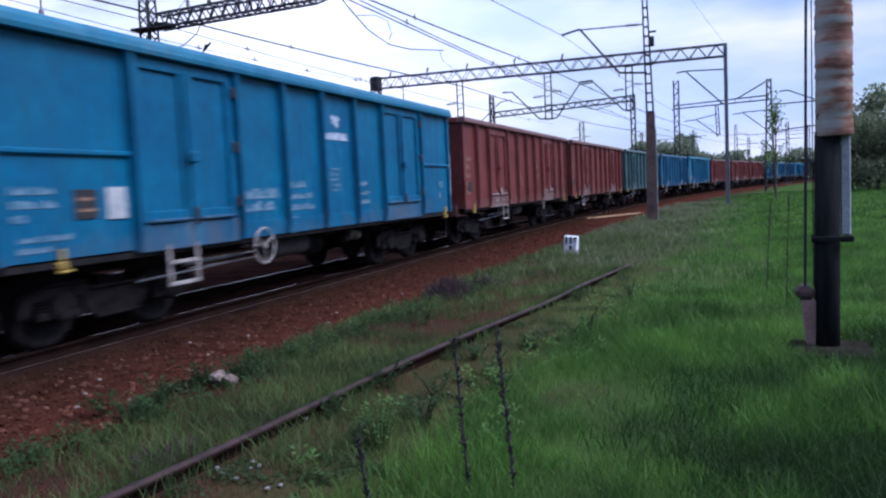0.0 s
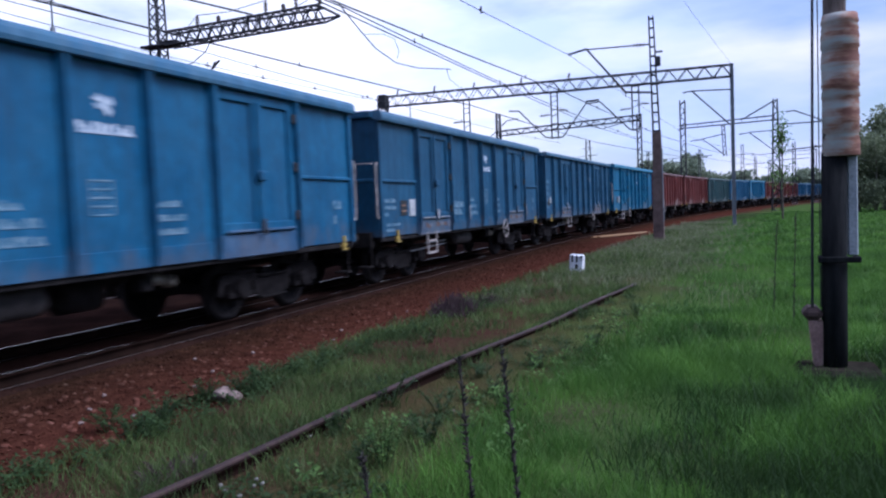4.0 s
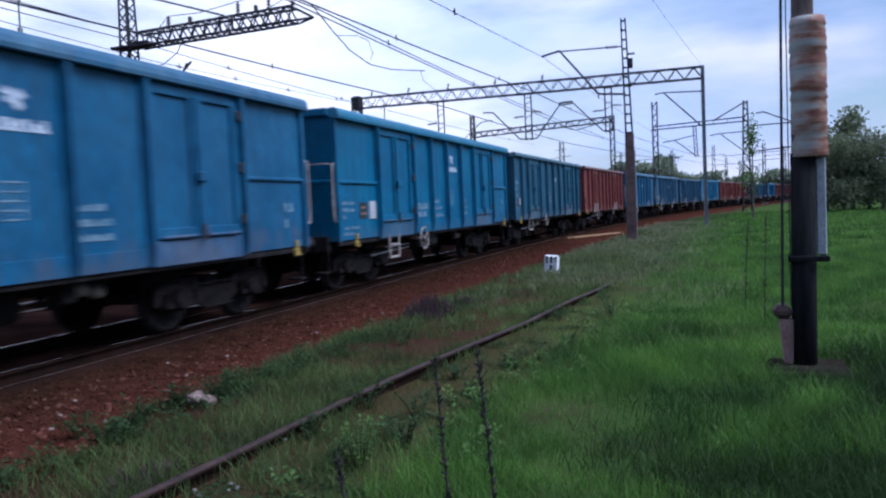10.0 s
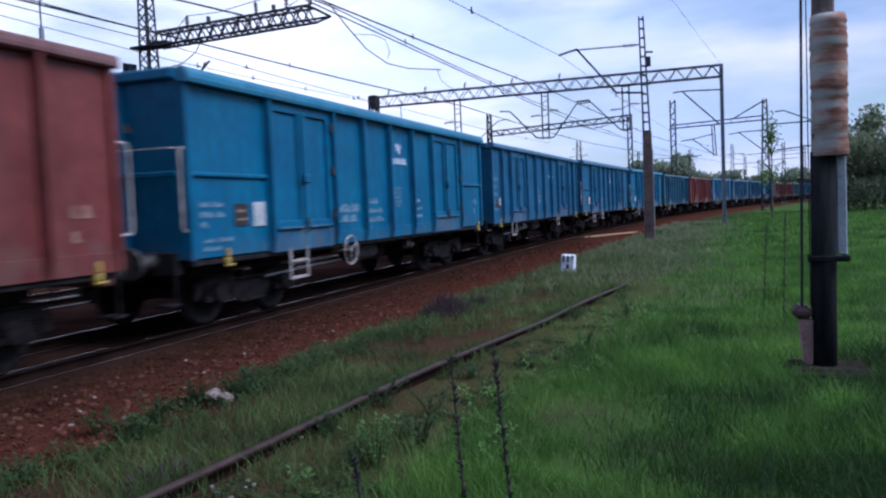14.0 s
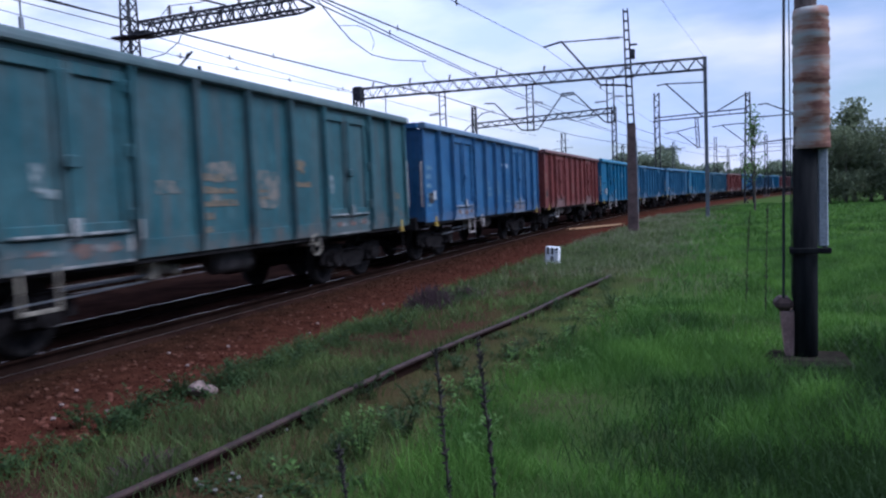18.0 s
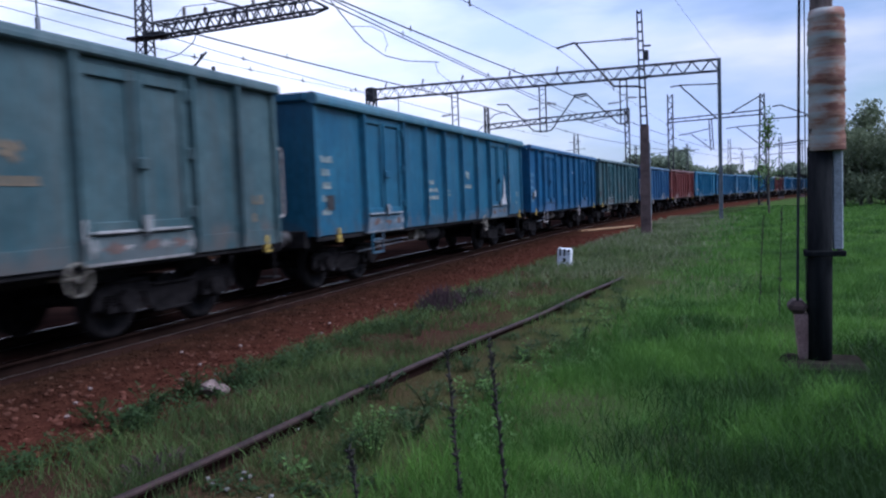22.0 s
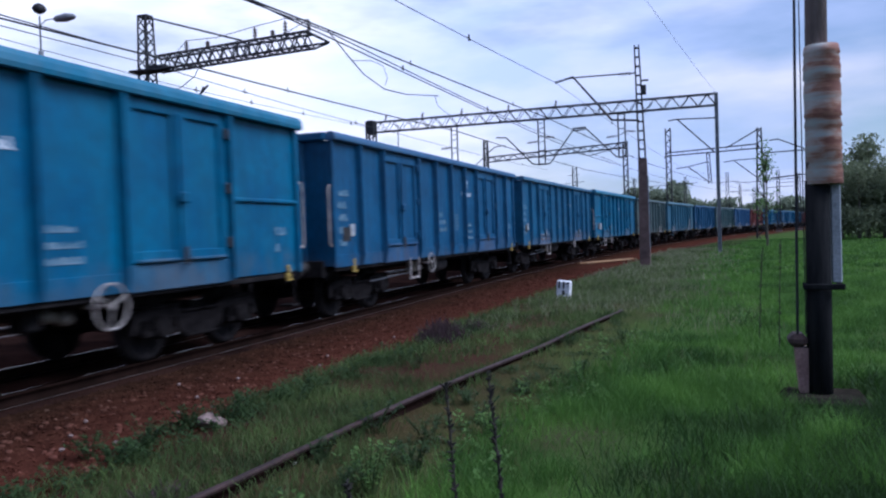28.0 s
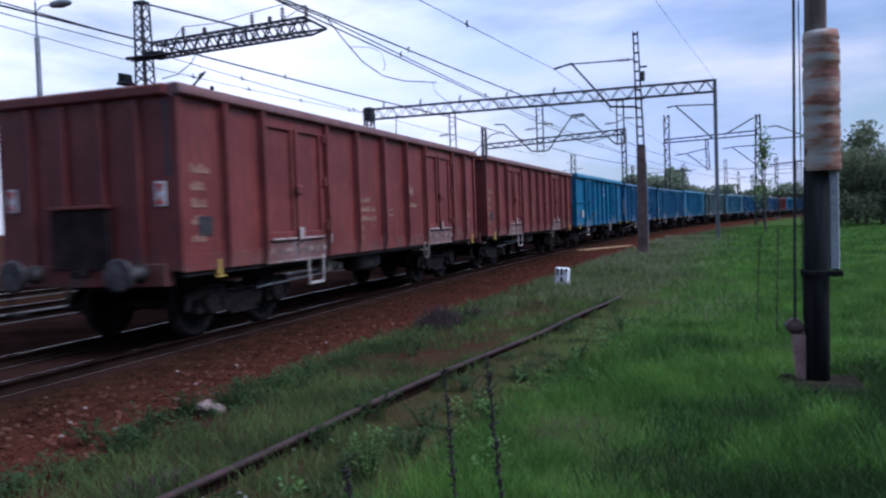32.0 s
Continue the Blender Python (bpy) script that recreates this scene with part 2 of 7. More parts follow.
LIMED = {k: wagon_paint("limed_" + k, a, b, dirt=(0.36, 0.34, 0.33), wear=1.0) for k, a, b in (
    ("red", (0.14, 0.07, 0.06), (0.26, 0.19, 0.18)), ("pale", (0.05, 0.09, 0.16), (0.16, 0.19, 0.24)), ("green", (0.03, 0.058, 0.066), (0.11, 0.13, 0.135)), ("grey", (0.09, 0.10, 0.10), (0.28, 0.27, 0.265)),
    ("sea", (0.025, 0.07, 0.10), (0.14, 0.17, 0.20)), ("teal", (0.02, 0.08, 0.15), (0.13, 0.18, 0.23)), ("blue", (0.02, 0.06, 0.13), (0.13, 0.16, 0.21)), ("dull", (0.02, 0.055, 0.11), (0.14, 0.155, 0.185)))}
M_RUSTSTAIN = surface("rust_stain", (0.060, 0.042, 0.038), (0.125, 0.078, 0.066), 7, 0.85, 0, 0.3, 40)
M_TANK = surface("dusty_tank_steel", (0.014, 0.013, 0.014), (0.055, 0.048, 0.048), 5, 0.8, 0, 0.3, 40, spec=0.2)
M_BUFFER = surface("scuffed_buffer_steel", (0.008, 0.007, 0.008), (0.085, 0.075, 0.075), 6, 0.6, 0, 0.3, 40, spread=(0.42, 0.7))
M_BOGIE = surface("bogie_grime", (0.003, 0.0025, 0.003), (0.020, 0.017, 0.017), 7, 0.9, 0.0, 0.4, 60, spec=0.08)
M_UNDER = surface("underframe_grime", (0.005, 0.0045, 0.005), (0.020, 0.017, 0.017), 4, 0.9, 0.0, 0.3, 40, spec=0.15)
M_DARKPLATE = surface("dark_red_plate", (0.012, 0.009, 0.009), (0.034, 0.021, 0.020), 4, 0.9, 0.0, 0.3, 40, spec=0.1)
M_OLDBLUE = surface("old_blue_paint", (0.012, 0.030, 0.042), (0.050, 0.030, 0.032), 5, 0.7, 0.0, 0.2, 40)
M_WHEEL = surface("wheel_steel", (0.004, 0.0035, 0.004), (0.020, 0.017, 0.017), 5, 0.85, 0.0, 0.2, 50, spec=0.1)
M_WHITE = surface("chipped_white_paint", (0.15, 0.125, 0.115), (0.42, 0.385, 0.365), 9, 0.6, 0, 0.2, 60)
M_LETTER = surface("worn_white_lettering", (0.03, 0.10, 0.17), (0.17, 0.25, 0.31), 9, 0.6, 0, 0.0, 50)
M_GRIMED = surface("grimed_pale_paint", (0.06, 0.05, 0.042), (0.27, 0.24, 0.19), 8, 0.7, 0, 0.2, 50)
M_EMBLEM = surface("white_emblem_paint", (0.16, 0.22, 0.30), (0.46, 0.50, 0.56), 14, 0.6, 0, 0.0, 50)
M_LETTER_Y = surface("worn_ochre_lettering", (0.080, 0.064, 0.046), (0.145, 0.108, 0.068), 6, 0.6, 0, 0.0, 50)
M_CREAM = surface("worn_cream_lettering", (0.08, 0.12, 0.13), (0.27, 0.28, 0.25), 8, 0.6, 0, 0.0, 50)
M_LETTER_TAN = surface("worn_tan_lettering", (0.135, 0.062, 0.046), (0.235, 0.135, 0.090), 6, 0.6, 0, 0.0, 50)
M_YELLOW = surface("yellow_paint", (0.20, 0.13, 0.03), (0.48, 0.34, 0.06), 9, 0.5, 0, 0.2, 60)
M_LIME = surface("lime_dust", (0.30, 0.28, 0.28), (0.48, 0.46, 0.46), 5, 0.9, 0, 0.4, 25)
M_CHALK = surface("rubbed_chalk", (0.03, 0.065, 0.075), (0.20, 0.22, 0.225), 9, 0.9, 0, 0.0, 40, spread=(0.38, 0.62))
M_FLAKED = surface("flaked_paint", (0.022, 0.058, 0.066), (0.125, 0.110, 0.095), 6, 0.9, 0, 0.1, 40, spread=(0.40, 0.62))
M_PLATE = surface("label_plate", (0.010, 0.009, 0.010), (0.030, 0.026, 0.026), 12, 0.6, 0, 0.1, 40)
M_CARD = surface("paper_card", (0.24, 0.26, 0.28), (0.42, 0.42, 0.42), 12, 0.7, 0, 0.1, 40)
M_ORANGE = surface("orange_label", (0.15, 0.08, 0.055), (0.25, 0.15, 0.10), 12, 0.6, 0, 0.1, 40)
M_BOARD = surface("white_board", (0.45, 0.45, 0.46), (0.6, 0.6, 0.6), 12, 0.7, 0, 0.1, 40)
M_TAILRED = surface("red_enamel", (0.35, 0.03, 0.025), (0.45, 0.05, 0.04), 12, 0.5, 0, 0.1, 40)
M_RAIL = surface("rail_side_rust", (0.009, 0.0055, 0.0045), (0.018, 0.010, 0.008), 4, 1.0, 0.0, 0.3, 60, spec=0.0)
M_RAILTOP = surface("polished_rail_head", (0.15, 0.14, 0.14), (0.27, 0.26, 0.26), 2, 0.10, 1.0, 0.05, 60)
M_FOOTGLINT = surface("rail_foot_glint", (0.20, 0.18, 0.17), (0.46, 0.42, 0.40), 1.5, 0.28, 0.8, 0.1, 30)
M_OLDRAIL = surface("old_rail_rust", (0.022, 0.011, 0.010), (0.054, 0.029, 0.026), 6, 0.75, 0.2, 0.5, 70)
M_SLEEPER = surface("oily_timber", (0.03, 0.022, 0.018), (0.07, 0.05, 0.04), 3, 1.0, 0, 0.5, 25, (1, 8, 8), spec=0.05)
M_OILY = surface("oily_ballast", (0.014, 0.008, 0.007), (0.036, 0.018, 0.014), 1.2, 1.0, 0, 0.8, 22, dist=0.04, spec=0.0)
M_STEEL = surface("mast_steel", (0.016, 0.016, 0.020), (0.038, 0.038, 0.044), 5, 0.65, 0.3, 0.2, 50)
M_GALV = surface("galvanised_steel", (0.16, 0.17, 0.19), (0.28, 0.29, 0.31), 4, 0.6, 0.5, 0.1, 50)
M_RUSTMAST = surface("rusty_mast_base", (0.070, 0.044, 0.040), (0.150, 0.100, 0.090), 3, 0.85, 0.0, 0.4, 40)
M_GUARD = surface("pale_zinc_guard", (0.20, 0.225, 0.25), (0.32, 0.345, 0.37), 3, 0.6, 0.0, 0.1, 40)
M_WIRE = surface("copper_wire", (0.010, 0.010, 0.012), (0.022, 0.022, 0.026), 5, 0.6, 0.4, 0.0, 40)
M_INSUL = surface("insulator_glaze", (0.05, 0.035, 0.03), (0.08, 0.05, 0.04), 5, 0.3, 0, 0.0, 40)
M_POST = surface("white_enamel", (0.72, 0.72, 0.74), (0.82, 0.82, 0.83), 8, 0.5, 0, 0.1, 40)
M_BLACK = surface("black_paint", (0.012, 0.012, 0.013), (0.02, 0.02, 0.02), 8, 0.6, 0, 0.0, 40)
M_TAR = surface("tarred_pole", (0.009, 0.010, 0.011), (0.020, 0.020, 0.021), 4, 1.0, 0, 0.5, 30, (4, 4, 0.5), spec=0.03)
M_HINGE = surface("rusty_hinge", (0.013, 0.018, 0.024), (0.046, 0.032, 0.029), 6, 0.75, 0, 0.2, 40)
M_EARTH = surface("dark_earth", (0.018, 0.016, 0.013), (0.035, 0.03, 0.024), 6, 1.0, 0, 0.5, 40, spec=0.0)
M_POLE = surface("weathered_pole", (0.13, 0.10, 0.095), (0.22, 0.17, 0.16), 4, 0.85, 0, 0.5, 30, (5, 5, 0.5))
M_CONC = surface("concrete", (0.11, 0.08, 0.075), (0.19, 0.14, 0.135), 4, 0.9, 0, 0.5, 40)
M_STUB = surface("pinkish_concrete", (0.20, 0.115, 0.10), (0.32, 0.20, 0.175), 5, 0.9, 0, 0.5, 40)
M_REDCONC = surface("rusty_cap", (0.04, 0.025, 0.022), (0.08, 0.048, 0.042), 5, 0.9, 0, 0.4, 40)
M_WOOD = surface("pale_plank", (0.20, 0.115, 0.055), (0.31, 0.18, 0.085), 3, 0.8, 0, 0.3, 30, (6, 1, 6))
M_STALK = surface("dry_stalk", (0.010, 0.009, 0.008), (0.030, 0.024, 0.019), 10, 0.9, 0, 0.2, 60)
M_TWIG = surface("brown_brush", (0.042, 0.023, 0.027), (0.085, 0.050, 0.054), 10, 0.9, 0, 0.2, 60)
M_BARK = surface("bark", (0.05, 0.04, 0.033), (0.10, 0.085, 0.07), 5, 0.9, 0, 0.6, 30, (3, 3, 0.6))
M_PEBBLE = surface("white_pebble", (0.11, 0.10, 0.095), (0.23, 0.215, 0.205), 14, 0.9, 0, 0.3, 60, jitter=0.2)
M_STONE = surface("pale_stone", (0.12, 0.08, 0.07), (0.24, 0.175, 0.16), 9, 0.9, 0, 0.5, 50, jitter=0.25)


def banded(name):
    """Rusted sheet-metal wrap: chalky white paint, with rust in uneven rings."""
    m, n, l, s = nodes(name)
    ring = noise_node(n, l, 2.2, 3.0, 0.6, (0.5, 0.5, 4.6))
    blot = noise_node(n, l, 5.0, 5.0, 0.65, (1, 1, 2.2))
    add = n.new("ShaderNodeMath")
    add.operation = "ADD"
    half = n.new("ShaderNodeMath")
    half.operation = "MULTIPLY"
    half.inputs[1].default_value = 0.55
    l.new(blot.outputs["Fac"], half.inputs[0])
    l.new(ring.outputs["Fac"], add.inputs[0])
    l.new(half.outputs[0], add.inputs[1])
    # the rust runs down one side
    gx = n.new("ShaderNodeSeparateXYZ")
    tc = n.new("ShaderNodeTexCoord")
    l.new(tc.outputs["Object"], gx.inputs[0])
    side_rust = n.new("ShaderNodeMath")
    side_rust.operation, side_rust.inputs[1].default_value = "MULTIPLY_ADD", 0.75
    l.new(gx.outputs["X"], side_rust.inputs[0])
    l.new(add.outputs[0], side_rust.inputs[2])
    r = ramp_node(n, l, side_rust.outputs[0], [(0.62, (0.35, 0.37, 0.355)), (0.78, (0.35, 0.29, 0.255)), (0.90, (0.28, 0.14, 0.095)), (0.98, (0.18, 0.075, 0.055))])
    l.new(r.outputs[0], s.inputs["Base Color"])
    s.inputs["Roughness"].default_value = 0.8
    bump_node(n, l, s, blot.outputs["Fac"], 0.4, 0.01)
    return m


M_BAND = banded("rusted_wrap")


def leafy(name, lo, hi, rough=0.6, scale=0.35, own=0.5):
    """Leaves and blades: each island takes its own shade."""
    m, n, l, s = nodes(name)
    g = n.new("ShaderNodeNewGeometry")
    big = noise_node(n, l, scale, 3.0, 0.6)
    add = n.new("ShaderNodeMath")
    add.operation = "MULTIPLY_ADD"
    add.inputs[1].default_value = own
    l.new(g.outputs["Random Per Island"], add.inputs[0])
    mr = n.new("ShaderNodeMapRange")
    mr.inputs[1].default_value, mr.inputs[2].default_value, mr.inputs[3].default_value, mr.inputs[4].default_value = 0.34, 0.66, 0.0, 1.0 - own
    l.new(big.outputs["Fac"], mr.inputs[0])
    l.new(mr.outputs[0], add.inputs[2])
    r = ramp_node(n, l, add.outputs[0], [(0.0, lo), (1.0, hi)])
    l.new(r.outputs[0], s.inputs["Base Color"])
    s.inputs["Roughness"].default_value = rough
    s.inputs["Specular IOR Level"].default_value = 0.15
    through_light = n.new("ShaderNodeBsdfTranslucent")
    l.new(r.outputs[0], through_light.inputs["Color"])
    both = n.new("ShaderNodeMixShader")
    both.inputs[0].default_value = 0.4
    l.new(s.outputs[0], both.inputs[1])
    l.new(through_light.outputs[0], both.inputs[2])
    l.new(both.outputs[0], n["Material Output"].inputs["Surface"])
    return m


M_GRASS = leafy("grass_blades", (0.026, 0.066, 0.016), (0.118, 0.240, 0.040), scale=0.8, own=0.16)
# a darker copy of the grass, for the dim lower right of the view
M_DIMGRASS = leafy("dimmed_grass", (0.012, 0.029, 0.009), (0.041, 0.084, 0.019), scale=0.9, own=0.2)
M_DRYGRASS = leafy("verge_grass", (0.034, 0.054, 0.020), (0.118, 0.172, 0.050), scale=1.1, own=0.25)
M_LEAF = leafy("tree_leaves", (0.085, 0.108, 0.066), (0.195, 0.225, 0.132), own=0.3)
# paler, greyer leaf colour with the distance haze painted in
M_HAZELEAF = leafy("hazed_leaves", (0.11, 0.14, 0.095), (0.24, 0.28, 0.19), own=0.3)
M_STRAW = leafy("withered_grass", (0.10, 0.11, 0.06), (0.24, 0.25, 0.15), scale=1.2, own=0.5)
M_FRESH = leafy("fresh_leaves", (0.06, 0.12, 0.03), (0.13, 0.22, 0.06))
M_WEED = leafy("weed_leaves", (0.023, 0.043, 0.016), (0.054, 0.092, 0.030))


def bend_x(n, l, sep):
    """The place across the line: x, less the bend."""
    # the line bends to the right beyond 20 m
    past = n.new("ShaderNodeMath")
    past.operation, past.inputs[1].default_value = "SUBTRACT", 20.0
    l.new(sep.outputs["Y"], past.inputs[0])
    only = n.new("ShaderNodeMath")
    only.operation, only.inputs[1].default_value = "MAXIMUM", 0.0
    l.new(past.outputs[0], only.inputs[0])
    square = n.new("ShaderNodeMath")
    square.operation = "MULTIPLY"
    l.new(only.outputs[0], square.inputs[0])
    l.new(only.outputs[0], square.inputs[1])
    shift = n.new("ShaderNodeMath")
    shift.operation, shift.inputs[1].default_value = "MULTIPLY_ADD", -1 / 1040
    l.new(square.outputs[0], shift.inputs[0])
    l.new(sep.outputs["X"], shift.inputs[2])
    return shift.outputs[0]


def soil():
    """The ground: red ballast dust by the track, bare earth along the old rail, green turf elsewhere, broken up by noise."""
    m, n, l, s = nodes("ground_soil")
    g = n.new("ShaderNodeNewGeometry")
    sep = n.new("ShaderNodeSeparateXYZ")
    l.new(g.outputs["Position"], sep.inputs[0])
    wob = noise_node(n, l, 0.8, 5.0, 0.65)
    off = n.new("ShaderNodeMath")
    off.operation = "MULTIPLY_ADD"
    off.inputs[1].default_value = 2.0
    l.new(wob.outputs["Fac"], off.inputs[0])
    l.new(bend_x(n, l, sep), off.inputs[2])
    edge = n.new("ShaderNodeMapRange")
    edge.inputs[1].default_value, edge.inputs[2].default_value = -2.6, 0.3
    l.new(off.outputs[0], edge.inputs[0])
    fine = noise_node(n, l, 25.0, 4.0, 0.65)
    turf = ramp_node(n, l, noise_node(n, l, 0.5, 5.0, 0.65).outputs["Fac"], [(0.30, (0.055, 0.050, 0.030)), (0.44, (0.045, 0.070, 0.022)), (0.7, (0.055, 0.105, 0.024))])
    red = ramp_node(n, l, fine.outputs["Fac"], [(0.35, (0.034, 0.016, 0.012)), (0.7, (0.075, 0.036, 0.026))])
    c = mix_node(n, l, edge.outputs[0], red.outputs[0], turf.outputs[0])
    l.new(c, s.inputs["Base Color"])
    s.inputs["Roughness"].default_value = 0.95
    s.inputs["Specular IOR Level"].default_value = 0.0
    bump_node(n, l, s, fine.outputs["Fac"], 0.8, 0.05)
    return m


M_SOIL = soil()


def ballast_stain(name, islands):
    """Rust-stained stone: brown brake dust and oil beside the rails, redder further out, in patches of two sizes."""
    m, n, l, s = nodes(name)
    g = n.new("ShaderNodeNewGeometry")
    sep = n.new("ShaderNodeSeparateXYZ")
    l.new(g.outputs["Position"], sep.inputs[0])
    wide = noise_node(n, l, 0.9, 5.0, 0.65)
    mid = noise_node(n, l, 4.5, 5.0, 0.7)
    fine = noise_node(n, l, 26.0, 4.0, 0.7)
    place = n.new("ShaderNodeMath")
    place.operation, place.inputs[1].default_value = "MULTIPLY_ADD", 1.1
    l.new(wide.outputs["Fac"], place.inputs[0])
    l.new(bend_x(n, l, sep), place.inputs[2])
    out = n.new("ShaderNodeMapRange")
    out.inputs[1].default_value, out.inputs[2].default_value = -6.3, -4.7
    l.new(place.outputs[0], out.inputs[0])
    oily = ramp_node(n, l, mid.outputs["Fac"], [(0.36, (0.017, 0.0088, 0.006)), (0.66, (0.036, 0.018, 0.011))])
    rusty = ramp_node(n, l, mid.outputs["Fac"], [(0.34, (0.038, 0.0140, 0.0095)), (0.55, (0.062, 0.0220, 0.0145)), (0.72, (0.086, 0.033, 0.0215))])
    c = mix_node(n, l, out.outputs[0], oily.outputs[0], rusty.outputs[0])
    shade = ramp_node(n, l, g.outputs["Random Per Island"] if islands else fine.outputs["Fac"], [(0.0 if islands else 0.3, (0.95, 0.95, 0.95) if islands else (0.72, 0.72, 0.72)), (0.93 if islands else 0.7, (1.28, 1.28, 1.28) if islands else (1.2, 1.2, 1.2)), (1.0, (2.8, 3.4, 3.8) if islands else (1.2, 1.2, 1.2))])
    mul = n.new("ShaderNodeMix")
    mul.data_type, mul.blend_type = "RGBA", "MULTIPLY"
    mul.inputs[0].default_value = 1.0
    l.new(c, mul.inputs[6])
    l.new(shade.outputs[0], mul.inputs[7])
    l.new(mul.outputs[2], s.inputs["Base Color"])
    s.inputs["Roughness"].default_value, s.inputs["Specular IOR Level"].default_value = 1.0, 0.0
    if not islands:
        bump_node(n, l, s, fine.outputs["Fac"], 0.8, 0.03)
    return m


M_BALLAST = ballast_stain("ballast_stone", False)
M_CHIPS = ballast_stain("ballast_chips", True)


# ---- mesh helpers ----
class Shape:
    """Collects vertices and faces of one part."""

    def __init__(self):
        self.v, self.f = [], []

    def add(self, verts, faces):
        k = len(self.v)
        self.v += [tuple(p) for p in verts]
        self.f += [tuple(i + k for i in f) for f in faces]
        return self

    def box(self, x0, x1, y0, y1, z0, z1, c=0.0):
        """A box, with its edges cut by c."""
        if not c:
            return self.add([(x, y, z) for x in (x0, x1) for y in (y0, y1) for z in (z0, z1)],
                            [(0, 1, 3, 2), (4, 6, 7, 5), (0, 4, 5, 1), (2, 3, 7, 6), (0, 2, 6, 4), (1, 5, 7, 3)])
        vs, idx = [], {}
        for i, x in enumerate((x0, x1)):
            for j, y in enumerate((y0, y1)):
                for k, z in enumerate((z0, z1)):
                    dx, dy, dz = (c if i == 0 else -c), (c if j == 0 else -c), (c if k == 0 else -c)
                    for a, p in enumerate(((x, y + dy, z + dz), (x + dx, y, z + dz), (x + dx, y + dy, z))):
                        idx[i, j, k, a] = len(vs)
                        vs.append(p)
        fs = []
        for i in (0, 1):
            fs += [(idx[i, 0, 0, 0], idx[i, 1, 0, 0], idx[i, 1, 1, 0], idx[i, 0, 1, 0]),
                   (idx[0, i, 0, 1], idx[1, i, 0, 1], idx[1, i, 1, 1], idx[0, i, 1, 1]),
                   (idx[0, 0, i, 2], idx[1, 0, i, 2], idx[1, 1, i, 2], idx[0, 1, i, 2])]
            for j in (0, 1):
                fs += [(idx[i, j, 0, 0], idx[i, j, 1, 0], idx[i, j, 1, 1], idx[i, j, 0, 1]),
                       (idx[i, 0, j, 0], idx[i, 1, j, 0], idx[i, 1, j, 2], idx[i, 0, j, 2]),
                       (idx[0, i, j, 1], idx[1, i, j, 1], idx[1, i, j, 2], idx[0, i, j, 2])]
                for k in (0, 1):
                    fs.append((idx[i, j, k, 0], idx[i, j, k, 1], idx[i, j, k, 2]))
        return self.add(vs, fs)

    def tube(self, pts, r, n=6, r2=None):
        """A round bar along the points, from radius r to r2."""
        pts = [Vector(p) for p in pts]
        r2 = r if r2 is None else r2
        k, m = len(self.v), len(pts)
        up = None
        for i, p in enumerate(pts):
            d = ((pts[min(i + 1, m - 1)] - p).normalized() + (p - pts[max(i - 1, 0)]).normalized())
            d = d.normalized() if d.length > 1e-6 else Vector((0, 0, 1))
            if up is None:
                up = d.orthogonal().normalized()
            a = (up - d * up.dot(d)).normalized()
            up, b = a, d.cross(a)
            rr = r + (r2 - r) * i / max(m - 1, 1)
            for j in range(n):
                w = 2 * math.pi * (j + 0.5) / n
                self.v.append(tuple(p + a * rr * math.cos(w) + b * rr * math.sin(w)))
        for i in range(m - 1):
            for j in range(n):
                j2 = (j + 1) % n
                self.f.append((k + i * n + j, k + i * n + j2, k + i * n + n + j2, k + i * n + n + j))
        self.f.append(tuple(k + j for j in reversed(range(n))))
        self.f.append(tuple(k + (m - 1) * n + j for j in range(n)))
        return self

    def lathe(self, profile, axis="x", centre=(0, 0, 0), n=20):
        """Rings of (along, radius) round an axis."""
        k = len(self.v)
        for a, r in profile:
            for j in range(n):
                w = 2 * math.pi * j / n
                u, v = r * math.cos(w), r * math.sin(w)
                p = {"x": (a, u, v), "y": (u, a, v), "z": (u, v, a)}[axis]
                self.v.append(tuple(c + q for c, q in zip(centre, p)))
        for i in range(len(profile) - 1):
            for j in range(n):
                j2 = (j + 1) % n
                self.f.append((k + i * n + j, k + i * n + j2, k + i * n + n + j2, k + i * n + n + j))
        self.f.append(tuple(k + j for j in reversed(range(n))))
        self.f.append(tuple(k + (len(profile) - 1) * n + j for j in range(n)))
        return self

    def truss(self, p, q, w, h, n, r=0.035, taper=1.0):
        """A lattice girder or mast from p to q: four chords, zigzag braces on every face."""
        p, q = Vector(p), Vector(q)
        d = (q - p).normalized()
        up = Vector((0, 0, 1)) if abs(d.z) < 0.9 else Vector((0, 1, 0))
        a = d.cross(up).normalized()
        b = a.cross(d).normalized()

        def corner(i, t):
            s = 1 + (taper - 1) * t
            return p + (q - p) * t + a * (w / 2 * s * (1, 1, -1, -1)[i]) + b * (h / 2 * s * (1, -1, -1, 1)[i])
        for i in range(4):
            self.tube([corner(i, 0), corner(i, 1)], r, 4)
            for k in range(n):
                i2 = (i + 1) % 4
                e = (i, i2) if (k + (i > 1)) % 2 else (i2, i)
                self.tube([corner(e[0], k / n), corner(e[1], (k + 1) / n)], r * 0.7, 3)
        return self

    def mesh(self, name, mat, smooth=False):
        me = bpy.data.meshes.new(name)
        me.from_pydata(self.v, [], self.f)
        bm = bmesh.new()
        bm.from_mesh(me)
        bmesh.ops.recalc_face_normals(bm, faces=bm.faces)
        if smooth:
            for f in bm.faces:
                f.smooth = len(f.verts) == 4
        bm.to_mesh(me)
        bm.free()
        me.materials.append(mat)
        return me


